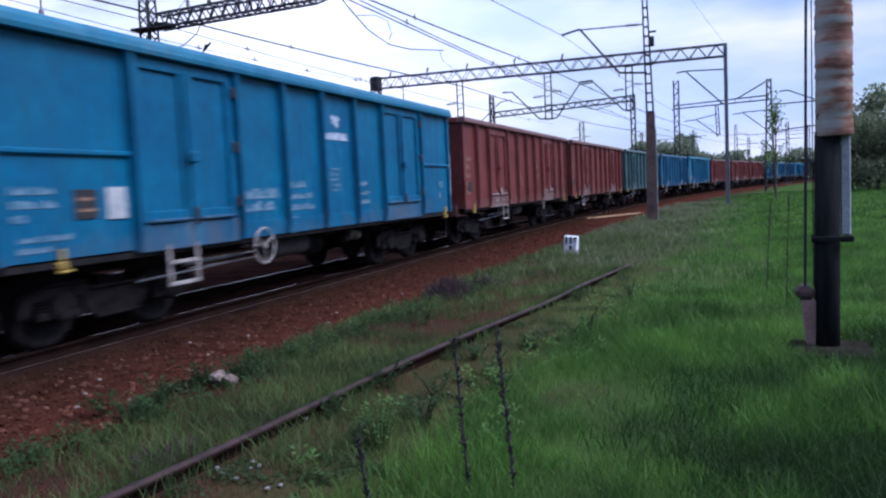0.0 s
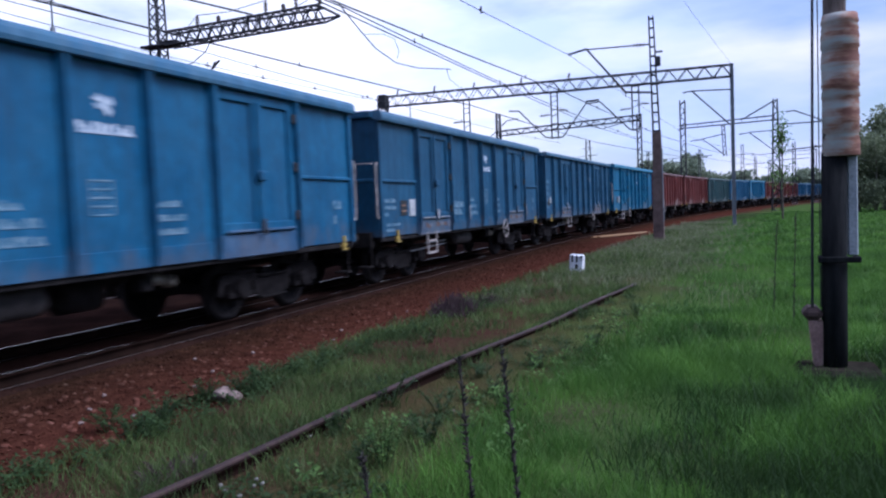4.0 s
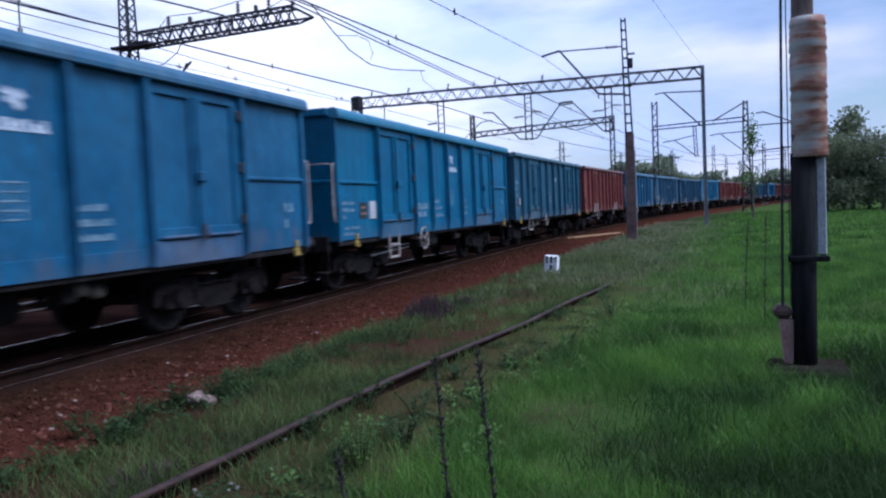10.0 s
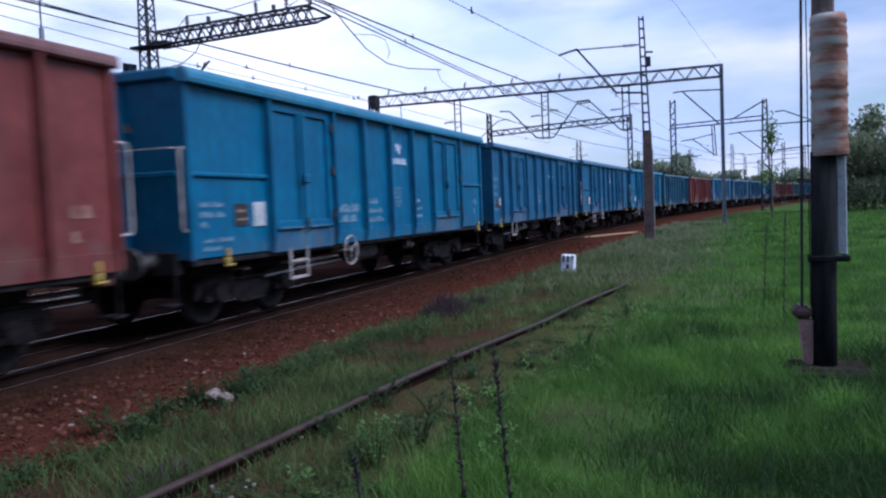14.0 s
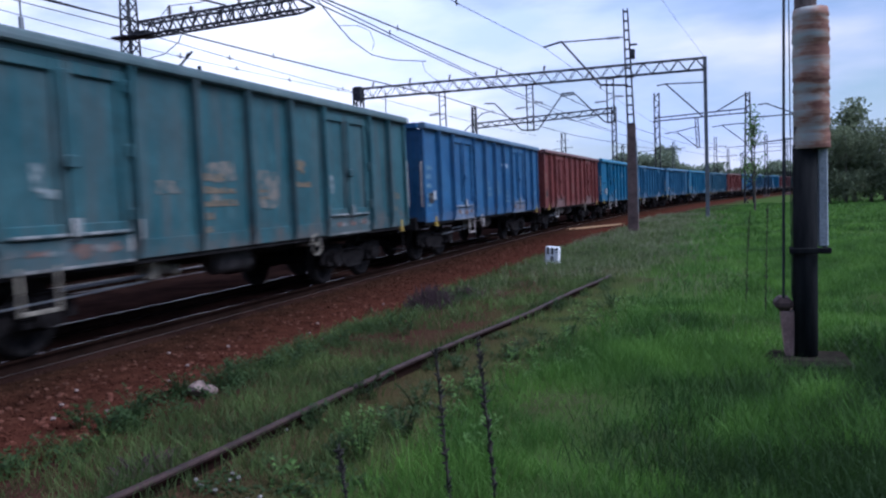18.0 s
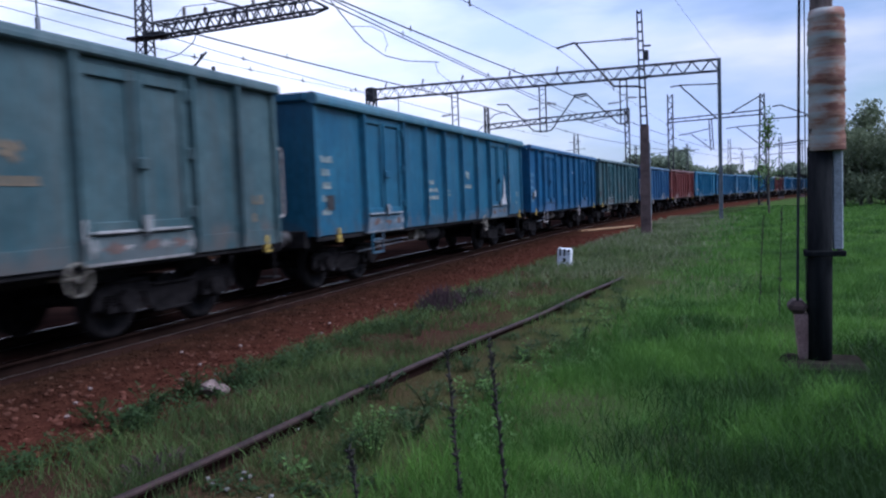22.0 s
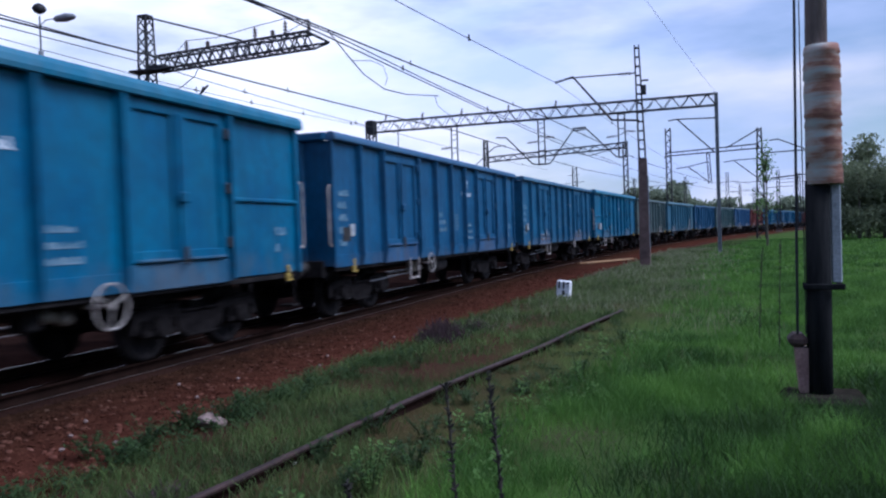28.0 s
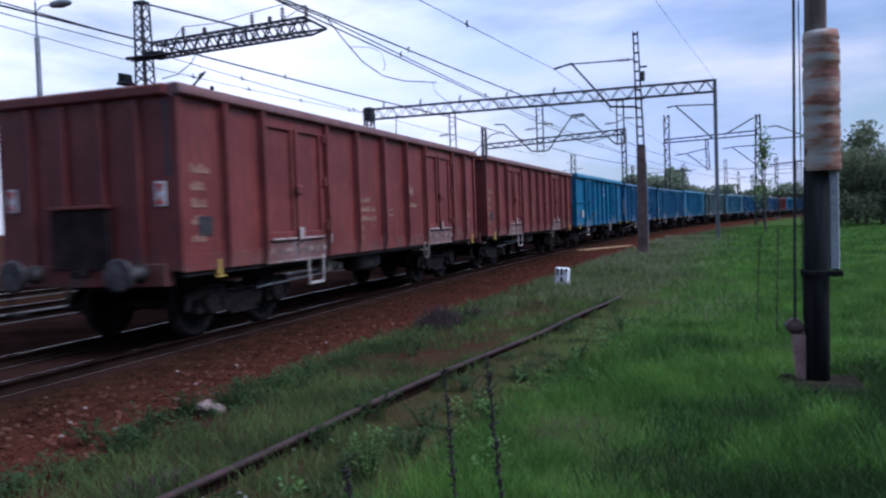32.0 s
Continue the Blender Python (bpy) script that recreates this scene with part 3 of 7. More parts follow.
def part(name, shape, mat, parent=None, label="", smooth=False, at=None):
    ob = new(name, shape if isinstance(shape, bpy.types.Mesh) else shape.mesh(name, mat, smooth))
    if parent is not None:
        ob.parent = parent
    if at is not None:
        ob.matrix_basis = at
    return tagged(ob, label)


def thing(name, label, category, m=None, group="", kind=""):
    ob = new(name)
    if m is not None:
        ob.matrix_basis = m
    return tagged(ob, label, category, group, kind)


def raw_mesh(name, verts, faces, mat, flat=False):
    """A big mesh from arrays; faces of one size."""
    me = bpy.data.meshes.new(name)
    nv, (nf, k) = len(verts), faces.shape
    me.vertices.add(nv)
    me.vertices.foreach_set("co", np.ascontiguousarray(verts, dtype=np.float32).ravel())
    me.loops.add(nf * k)
    me.loops.foreach_set("vertex_index", np.ascontiguousarray(faces, dtype=np.int32).ravel())
    me.polygons.add(nf)
    me.polygons.foreach_set("loop_start", np.arange(0, nf * k, k, dtype=np.int32))
    me.polygons.foreach_set("loop_total", np.full(nf, k, dtype=np.int32))
    me.update(calc_edges=True)
    if flat:
        me.polygons.foreach_set("use_smooth", np.zeros(nf, dtype=bool))
    me.materials.append(mat)
    return me


# ---- the line of the railway: straight, then a bend to the right, then straight ----
X0, BEND, RADIUS, BEND_END = -8.0, 20.0, 520.0, 110.0


def track(s, off=0.0):
    """The point of the train's track at s along it, off metres to its right, and the heading (radians to the right)."""
    a = (min(max(s, BEND), BEND_END) - BEND) / RADIUS
    x, y = X0 + RADIUS * (1 - math.cos(a)), (BEND + RADIUS * math.sin(a) if s > BEND else s)
    if s > BEND_END:
        x, y = x + (s - BEND_END) * math.sin(a), y + (s - BEND_END) * math.cos(a)
    return Vector((x + off * math.cos(a), y - off * math.sin(a), 0)), a


GROUND = -0.2
# the line of the disused rail
OLD = [(-4.24, -5.0), (-3.62, 0.5), (-3.17, 4.49), (-3.02, 5.91), (-2.91, 6.88), (-2.67, 8.96), (-2.37, 11.0), (-1.87, 15.94)]


def old_rail_x(y):
    return float(np.interp(y, [p[1] for p in OLD], [p[0] for p in OLD]))


def ground_z(x, y):
    """Height of the turf."""
    n = noise.noise(Vector((x * 0.35, y * 0.35, 0))) * 0.05 + noise.noise(Vector((x * 1.3, y * 1.3, 4))) * 0.02
    if -6 < y < 17:
        n += 0.05 * math.exp(-((x - old_rail_x(y)) / 0.5) ** 2)
    # a shallow hollow round the foot of the telegraph pole
    return GROUND + n - 0.11 * math.exp(-((x - 0.9) / 1.3) ** 2 - ((y - 8.4) / 1.7) ** 2)


# ---- ground, ballast, tracks ----
def build_ground():
    xs = sorted({-1500, -700, -300, -150, -80, -50, -30, -22, 40, 60, 90, 150, 300, 700, 1500} | {-18 + 0.5 * i for i in range(96)})
    ys = sorted({-300, -120, -60, -30, -15, 75, 90, 110, 140, 180, 250, 400, 800, 1600, 3000} | {-8 + 0.5 * i for i in range(150)})
    verts, faces = [], []
    for y in ys:
        cx = track(y)[0].x
        for x in xs:
            d = x - cx
            z = ground_z(x, y) if abs(x) < 60 and y < 100 else GROUND
            if -19 < d < 3.3:
                z = -0.45
            verts.append((x, y, z))
    w = len(xs)
    for j in range(len(ys) - 1):
        for i in range(w - 1):
            faces.append((j * w + i, j * w + i + 1, j * w + w + i + 1, j * w + w + i))
    ob = new("ground", raw_mesh("ground", np.array(verts), np.array(faces), M_SOIL))
    tagged(ob, "grassy ground with bare earth beside the railway", "ground", kind="structure")


build_ground()

STEPS = [-60 + 5 * i for i in range(16)] + [20 + 3 * i for i in range(31)] + [116 + 12 * i for i in range(36)]


def sweep(profile, mat, name, steps=STEPS, off=0.0):
    """A profile of (off, z), drawn along the line."""
    verts, faces, k = [], [], len(profile)
    for s in steps:
        for d, z in profile:
            p, _ = track(s, d + off)
            verts.append((p.x, p.y, z))
    for i in range(len(steps) - 1):
        for j in range(k - 1):
            faces.append((i * k + j, i * k + j + 1, i * k + k + j + 1, i * k + k + j))
    return raw_mesh(name, np.array(verts), np.array(faces), mat)


def bed_bump(x, y):
    """How far the stones lie above or below the even bed, out beyond the sleepers' ends."""
    d = x - track(y)[0].x
    return noise.noise(Vector((x * 1.7, y * 1.7, 0))) * 0.03 * min(1.0, max(0.0, d - 1.4)) if y < 44 else 0.0


def ballast_bed():
    fine = [-12 + 0.5 * i for i in range(110)] + [44 + 3 * i for i in range(22)] + [116 + 12 * i for i in range(36)]
    profile = [(-19.5, -0.5), (-18.5, -0.2)] + [(-18 + 1.5 * i, -0.19) for i in range(10)] + [(-3 + 0.3 * i, -0.16 if i < 16 else -0.16 - 0.013 * (i - 15)) for i in range(21)] + [(3.5, -0.28), (3.9, -0.5)]
    bed = new("ballast_bed", sweep(profile, M_BALLAST, "ballast_bed", fine))
    for v in bed.data.vertices:
        v.co.z += bed_bump(v.co.x, v.co.y)
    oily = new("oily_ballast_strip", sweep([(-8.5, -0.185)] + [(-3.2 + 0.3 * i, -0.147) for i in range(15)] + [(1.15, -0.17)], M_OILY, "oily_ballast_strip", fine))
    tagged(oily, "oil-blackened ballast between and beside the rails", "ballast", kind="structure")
    global BED
    BED = bed
    tagged(bed, "rust-stained crushed stone bed under the tracks", "ballast", kind="structure")


ballast_bed()
RAIL = [(-0.072, -0.165), (-0.072, -0.152), (-0.012, -0.135), (-0.009, -0.05), (-0.036, -0.042), (-0.036, -0.012), (-0.028, -0.0065), (0.028, -0.0065),
        (0.036, -0.012), (0.036, -0.042), (0.009, -0.05), (0.012, -0.135), (0.072, -0.152), (0.072, -0.165)]
TOP = [(-0.018, -0.006), (-0.014, -0.001), (0.0, 0.0), (0.014, -0.001), (0.018, -0.006)]
FOOT = [(0.056, -0.1440), (0.071, -0.1495), (0.0745, -0.1520), (0.0745, -0.1640)]
SLEEPER = Shape().box(-1.27, 1.27, -0.125, 0.125, -0.30, -0.172, 0.012).mesh("sleeper", M_SLEEPER)


def build_track(off, label, sleepers):
    root = thing("railway_track", label, "railway track", kind="structure")
    for g in (-0.7525, 0.7525):
        r = part("rail", sweep(RAIL, M_RAIL, "rail", off=off + g), M_RAIL, root)
        # the sky's gleam on the rail foot, put in as a pale strip
        part("foot_edge", sweep(FOOT, M_FOOTGLINT, "foot_edge", off=off + g), M_FOOTGLINT, r, "pale strip for the gleam along the rail foot")
        part("rail_head", sweep(TOP, M_RAILTOP, "rail_head", off=off + g), M_RAILTOP, r, "polished running surface")
    for i in range(sleepers):
        p, a = track(1.0 + 0.6 * i, off)
        o = part("sleeper", SLEEPER, M_SLEEPER, root)
        o.matrix_basis = Matrix.Translation(p) @ Matrix.Rotation(-a, 4, "Z")
    return root


build_track(0.0, "railway track with polished rails on dark timber sleepers", 40)
build_track(-5.85, "second railway track with bright rails beyond the train", 20)
build_track(-10.6, "third railway track beyond the train", 10)


# ---- freight wagons ----
HALF_W, Z_LO = 1.46, 1.02
# places of the side posts from the rear end; the doors stand between the marked pairs
LAYOUT = {
    "rib": ([1.95, 4.05, 5.30, 6.55, 7.80, 9.05, 11.15], (1.95, 4.05), (9.05, 11.15)),
    "plain": ([1.00, 1.97, 4.02, 5.27, 6.55, 7.82, 9.00, 11.00, 12.03], (1.97, 4.02), (9.00, 11.00)),
    "mid": ([1.11, 2.22, 4.21, 5.38, 6.54, 7.67, 8.77, 10.75, 11.92], (2.22, 4.21), (8.77, 10.75)),
    "long": ([1.92, 3.92, 5.29, 6.62, 8.00, 9.33, 10.64, 12.73], (1.92, 3.92), (10.64, 12.73)),
}
SIZES = {"rib": 13.1, "plain": 13.1, "mid": 13.1, "long": 14.7}
TOPS = {"rib": 3.515, "plain": 3.435, "mid": 3.435, "long": 3.485}
STEPS_AT = {"rib": 2.48, "plain": 2.10, "mid": 3.66, "long": 2.25}


rnd_mark = random.Random(23)


def lettering(rows, x, y, z, h=0.09, gap=0.05, mat=None, name="lettering", parent=None, label=""):
    """Bars in place of unreadable writing, on the near side; rows of widths, from the rear to the front."""
    for i, row in enumerate(rows):
        top = z - i * (h + gap)
        low, at_y, edge = top - h, y, []
        for w in row:
            # one bar a word, its upper edge notched as by worn letters
            count = max(1, round(w / (0.8 * h)))
            step = w / count
            for k in range(count):
                up = top - h * rnd_mark.choice((0.0, 0.0, 0.12, 0.3))
                for yy, zz in ((0.0, up), (0.74, up), (0.74, low + 0.25 * h), (1.0, low + 0.25 * h)):
                    edge.append((at_y + (k + yy) * step, zz))
            edge.append((at_y + w, low + 0.08 * h))
            at_y += w + 0.06
            edge.append((at_y, low + 0.08 * h))
        edge = edge[:-2]
        n = len(edge)
        verts = [(x + q, yy, zz) for q in (-0.004, 0.004) for yy, zz in edge + [(yy, low) for yy, _ in edge]]
        faces = []
        for k in range(n - 1):
            faces += [(k, n + k, n + k + 1, k + 1), (2 * n + k, 2 * n + k + 1, 3 * n + k + 1, 3 * n + k), (k, k + 1, 2 * n + k + 1, 2 * n + k), (n + k, 3 * n + k, 3 * n + k + 1, n + k + 1)]
        s = Shape().add(verts, faces)
        part(name, s, mat or M_LETTER, parent, label)


WHEEL = Shape()
for sx in (-1, 1):
    WHEEL.lathe([(sx * 0.715, 0.10), (sx * 0.69, 0.13), (sx * 0.68, 0.14), (sx * 0.715, 0.36), (sx * 0.68, 0.39), (sx * 0.682, 0.485), (sx * 0.71, 0.482),
                 (sx * 0.72, 0.462), (sx * 0.815, 0.455), (sx * 0.82, 0.40), (sx * 0.78, 0.37), (sx * 0.76, 0.16), (sx * 0.80, 0.12), (sx * 0.80, 0.05)], "x", n=24)
WHEEL.lathe([(-0.72, 0.08), (0.72, 0.08)], "x", n=10)
WHEEL_MESH = WHEEL.mesh("wheelset", M_WHEEL, True)


def bogie(parent, y):
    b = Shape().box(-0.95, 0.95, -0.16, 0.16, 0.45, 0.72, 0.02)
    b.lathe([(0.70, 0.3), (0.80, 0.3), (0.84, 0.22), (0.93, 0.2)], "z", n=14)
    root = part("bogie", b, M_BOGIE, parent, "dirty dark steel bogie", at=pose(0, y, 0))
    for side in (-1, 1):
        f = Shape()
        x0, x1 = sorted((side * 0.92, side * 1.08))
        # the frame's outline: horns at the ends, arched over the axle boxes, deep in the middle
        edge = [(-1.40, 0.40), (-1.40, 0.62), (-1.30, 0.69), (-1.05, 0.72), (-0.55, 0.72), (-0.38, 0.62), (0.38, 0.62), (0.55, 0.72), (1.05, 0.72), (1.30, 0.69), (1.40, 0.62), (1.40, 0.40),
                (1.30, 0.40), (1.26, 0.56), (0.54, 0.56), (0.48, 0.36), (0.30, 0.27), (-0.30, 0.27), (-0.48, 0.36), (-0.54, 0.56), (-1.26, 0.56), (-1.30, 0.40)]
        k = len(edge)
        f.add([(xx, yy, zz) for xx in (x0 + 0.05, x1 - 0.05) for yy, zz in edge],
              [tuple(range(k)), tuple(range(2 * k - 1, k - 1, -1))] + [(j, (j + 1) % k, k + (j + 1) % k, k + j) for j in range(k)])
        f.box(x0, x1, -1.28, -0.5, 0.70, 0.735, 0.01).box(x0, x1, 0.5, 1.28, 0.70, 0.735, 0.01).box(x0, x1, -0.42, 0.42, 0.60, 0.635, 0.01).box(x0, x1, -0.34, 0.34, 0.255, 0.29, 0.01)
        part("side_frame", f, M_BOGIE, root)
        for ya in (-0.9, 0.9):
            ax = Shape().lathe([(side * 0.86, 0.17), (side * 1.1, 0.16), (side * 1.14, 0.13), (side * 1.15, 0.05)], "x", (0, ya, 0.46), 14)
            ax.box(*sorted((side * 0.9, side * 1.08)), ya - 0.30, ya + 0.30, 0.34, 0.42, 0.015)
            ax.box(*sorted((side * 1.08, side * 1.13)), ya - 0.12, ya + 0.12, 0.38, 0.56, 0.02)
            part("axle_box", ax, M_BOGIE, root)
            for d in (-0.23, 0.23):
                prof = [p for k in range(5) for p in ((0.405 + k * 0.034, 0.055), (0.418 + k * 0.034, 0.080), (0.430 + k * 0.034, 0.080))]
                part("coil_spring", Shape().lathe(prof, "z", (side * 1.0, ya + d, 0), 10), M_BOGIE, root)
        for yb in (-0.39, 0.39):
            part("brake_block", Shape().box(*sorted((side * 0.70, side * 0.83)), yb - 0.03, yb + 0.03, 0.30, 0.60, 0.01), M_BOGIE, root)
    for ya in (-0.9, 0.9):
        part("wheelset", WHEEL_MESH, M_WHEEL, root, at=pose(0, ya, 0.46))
    return root


def build_wagon(kind, colour, marks, scuffed=False, wheel=4.55, ladder_at=None):
    """An open-top freight wagon, its middle over the origin, rail head at z 0, running along +y; the +x side is the detailed one."""
    paint, words = PAINT[colour]
    root = thing("open_wagon", words + " steel open freight wagon rolling on two bogies", "freight wagon", group="wagons of the freight train")
    LEN, Z_HI = SIZES[kind], TOPS[kind]
    b = -LEN / 2  # the rear end
    plain = kind in ("plain", "mid")
    posts, *gates = LAYOUT[kind]
    x = HALF_W
    for side in (1, -1):
        def bar(y0, y1, z0, z1, d0, d1, c=0.01):
            return Shape().box(*sorted((side * d0, side * d1)), y0, y1, z0, z1, c)
        # sheets between the posts
        cuts = [0.0] + posts + [LEN]
        for a, e in zip(cuts, cuts[1:]):
            if (a, e) in gates:
                continue
            lo = Z_LO + (0.0 if side == 1 else 0.0)
            p = part("side_panel", bar(b + a + 0.002, b + e - 0.002, lo, Z_HI - 0.16, x - 0.04, x, 0.003), paint, root)
            if a >= gates[0][1] and e <= gates[1][0] or plain:
                part("lower_strip", bar(b + a + 0.055, b + e - 0.055, lo - 0.03, lo + 0.20, x + 0.002, x + 0.022, 0.005), paint, p)
            if kind == "rib" and (a == 0.0 or e == LEN):
                part("rib", bar(b + a + 0.03, b + e - 0.03, 2.10, 2.17, x - 0.005, x + 0.05, 0.02), paint, p)
        for a in posts:
            s = Shape()
            y0, y1 = b + a - 0.05, b + a + 0.05
            o0, o1 = x + 0.002, x + 0.12
            s.add([(side * o0, y0, Z_LO - 0.02), (side * o0, y1, Z_LO - 0.02), (side * (o1 - 0.035), y1 - 0.03, Z_LO - 0.02), (side * (o1 - 0.035), y0 + 0.03, Z_LO - 0.02),
                   (side * o0, y0, Z_HI - 0.15), (side * o0, y1, Z_HI - 0.15), (side * o1, y1 - 0.025, Z_HI - 0.15), (side * o1, y0 + 0.025, Z_HI - 0.15),
                   (side * o1, y1 - 0.025, Z_LO + 0.2), (side * o1, y0 + 0.025, Z_LO + 0.2)],
                  [(0, 1, 2, 3), (4, 7, 6, 5), (0, 4, 5, 1), (1, 5, 6, 8, 2), (0, 3, 9, 7, 4), (3, 2, 8, 9), (9, 8, 6, 7)])
            part("side_post", s, paint, root)
        # corner posts
        for a in (0.0, LEN):
            y0, y1 = (b, b + 0.09) if a == 0 else (b + LEN - 0.09, b + LEN)
            part("corner_post", bar(y0, y1, Z_LO - 0.02, Z_HI - 0.15, x + 0.002, x + 0.06, 0.01), paint, root)
        # double doors
        for a, a2 in gates:
            half_gate = (a2 - a - 0.13) / 2
            for k in (0, 1):
                y0 = b + a + 0.065 + k * half_gate
                y1 = y0 + half_gate - 0.005
                z0, z1 = Z_LO + 0.30, Z_HI - 0.22
                d = Shape()
                d.box(*sorted((side * (x - 0.03), side * (x - 0.002))), y0 + 0.02, y1 - 0.02, z0 + 0.02, z1 - 0.02)
                for q in (bar(y0, y0 + 0.13, z0, z1, x - 0.03, x + 0.045, 0.012), bar(y1 - 0.13, y1, z0, z1, x - 0.03, x + 0.045, 0.012),
                          bar(y0 + 0.13, y1 - 0.13, z1 - 0.14, z1, x - 0.03, x + 0.045, 0.012), bar(y0 + 0.13, y1 - 0.13, z0, z0 + 0.14, x - 0.03, x + 0.045, 0.012)):
                    d.add(q.v, q.f)
                leaf = part("door", d, paint, root)
                part("door_step", bar(y0 + 0.12, y1 - 0.10, z0 + 0.0, z0 + 0.04, x + 0.047, x + 0.09, 0.01), DUSTY[colour] if not scuffed else LIMED[colour], leaf)
                if k == 0 and side == 1:
                    h = bar(y1 - 0.045, y1 + 0.035, z0, z1 - 0.1, x + 0.047, x + 0.085, 0.01)
                    q = bar(y1 - 0.09, y1 + 0.08, 2.05, 2.20, x + 0.08, x + 0.135, 0.02)
                    h.add(q.v, q.f)
                    part("latch_bar", h, paint, leaf)
                    part("latch_handle", bar(y1 - 0.03, y1 + 0.04, z0 - 0.06, z0 + 0.18, x + 0.088, x + 0.115, 0.015), M_HINGE, leaf, "rusty latch handle")
            part("door_header", bar(b + a + 0.062, b + a2 - 0.062, Z_HI - 0.218, Z_HI - 0.155, x - 0.03, x + 0.03, 0.004), paint, root)
            part("door_backing", bar(b + a, b + a2, Z_LO, Z_HI - 0.16, x - 0.045, x - 0.033, 0.002), paint, root)
            part("door_sill", bar(b + a + 0.06, b + a2 - 0.06, Z_LO - 0.05, Z_LO + 0.28, x - 0.03, x + 0.035, 0.012), DUSTY[colour], root)
            for z in (1.45, 2.2, 2.95) if side == 1 else ():
                part("hinge", bar(b + a2 - 0.115, b + a2 - 0.055, z, z + 0.16, x + 0.05, x + 0.11, 0.015), M_HINGE if kind == "rib" else PAINT[colour][0], root, "rust-stained hinge" if kind == "rib" else "painted hinge")
        # cap rail and lower edge
        cap = Shape()
        if plain:
            prof = [(x - 0.06, Z_HI - 0.15), (x + 0.10, Z_HI - 0.15), (x + 0.125, Z_HI - 0.13), (x + 0.13, Z_HI - 0.09), (x + 0.12, Z_HI - 0.03), (x + 0.09, Z_HI - 0.004), (x + 0.06, Z_HI), (x - 0.03, Z_HI - 0.004), (x - 0.06, Z_HI - 0.03)]
        else:
            prof = [(x - 0.06, Z_HI - 0.17), (x + 0.08, Z_HI - 0.21), (x + 0.135, Z_HI - 0.20), (x + 0.15, Z_HI - 0.15), (x + 0.14, Z_HI - 0.08), (x + 0.10, Z_HI - 0.018), (x + 0.05, Z_HI), (x - 0.03, Z_HI - 0.005), (x - 0.06, Z_HI - 0.04)]
        k = len(prof)
        cap.add([(side * d, yy, z) for yy in (b - 0.03, b + LEN + 0.03) for d, z in prof],
                [tuple(range(k)), tuple(range(2 * k - 1, k - 1, -1))] + [(j, (j + 1) % k, k + (j + 1) % k, k + j) for j in range(k)])
        part("top_rail", cap, SKYLIT_CAPS[colour], root, "top rail in a lighter paint that stands for sky light")
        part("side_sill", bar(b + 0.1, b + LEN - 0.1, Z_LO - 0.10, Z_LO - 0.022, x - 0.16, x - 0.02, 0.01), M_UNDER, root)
    # ends
    for e in (-1, 1):
        ye = e * LEN / 2
        w = Shape().box(-x + 0.042, x - 0.042, *sorted((ye, ye - e * 0.04)), Z_LO, Z_HI - 0.16, 0.003)
        wall = part("end_wall", w, paint, root)
        for px in (-0.9, -0.32, 0.32, 0.9) if plain else (-0.5, 0.5):
            part("end_post", Shape().box(px - 0.05, px + 0.05, *sorted((ye + e * 0.002, ye + e * 0.07)), Z_LO, Z_HI - 0.17, 0.015), paint, wall)
        if kind == "rib" and not (colour == "teal" and wheel == 8.75):
            part("end_rail", Shape().tube([(0.95 * x, ye + e * 0.075, 2.47), (0.95 * x, ye + e * 0.16, 2.47), (-0.3, ye + e * 0.16, 2.47), (-0.3, ye + e * 0.075, 2.47)], 0.012, 5), M_WHITE, wall, "white end handrail")
        if kind == "rib":
            part("end_rib", Shape().box(-x + 0.05, x - 0.05, *sorted((ye + e * 0.072, ye + e * 0.11)), 2.10, 2.18, 0.015), paint, wall)
        if e == -1 and kind == "rib":
            part("warning_mark", Shape().add([(xx, ye - q, zz) for q in (0.002, 0.006) for xx, zz in ((0.50, 2.72), (0.66, 2.72), (0.58, 2.86))],
                                             [(0, 1, 2), (5, 4, 3), (0, 3, 4, 1), (1, 4, 5, 2), (2, 5, 3, 0)]), M_ORANGE, wall, "small warning triangle")
        if e == -1 and kind == "mid" and colour == "pale":
            part("warning_mark", Shape().add([(xx, ye - q, zz) for q in (0.002, 0.006) for xx, zz in ((0.52, 2.84), (0.74, 2.84), (0.63, 3.02))],
                                             [(0, 1, 2), (5, 4, 3), (0, 3, 4, 1), (1, 4, 5, 2), (2, 5, 3, 0)]), M_YELLOW, wall, "yellow warning triangle")
        part("end_cap", Shape().box(-x + 0.062, x - 0.062, *sorted((ye - e * 0.06, ye + e * 0.09)), Z_HI - 0.16, Z_HI - 0.008, 0.025), paint, root)
        part("headstock", Shape().box(-1.28, 1.28, *sorted((ye + e * 0.06, ye - e * 0.12)), 0.82, 1.12, 0.012), M_UNDER if colour != "red" else paint, root)
        for sx in (-0.875, 0.875):
            bf = Shape().lathe([(e * (LEN / 2 + 0.06), 0.14), (e * (LEN / 2 + 0.10), 0.11), (e * (LEN / 2 + 0.34), 0.09), (e * (LEN / 2 + 0.36), 0.10), (e * (LEN / 2 + 0.40), 0.21), (e * (LEN / 2 + 0.46), 0.22), (e * (LEN / 2 + 0.47), 0.19)], "y", (sx, 0, 1.0), 18)
            part("buffer", bf, M_BUFFER, root, "scuffed grey buffer", True)
        hk = Shape().box(-0.05, 0.05, *sorted((ye + e * 0.05, ye + e * 0.30)), 0.96, 1.06, 0.015)
        hk.tube([(0, ye + e * 0.25, 0.98), (0, ye + e * 0.38, 0.80), (0, ye + e * 0.42, 0.62)], 0.03, 6)
        part("coupling_hook", hk, M_BOGIE, root)
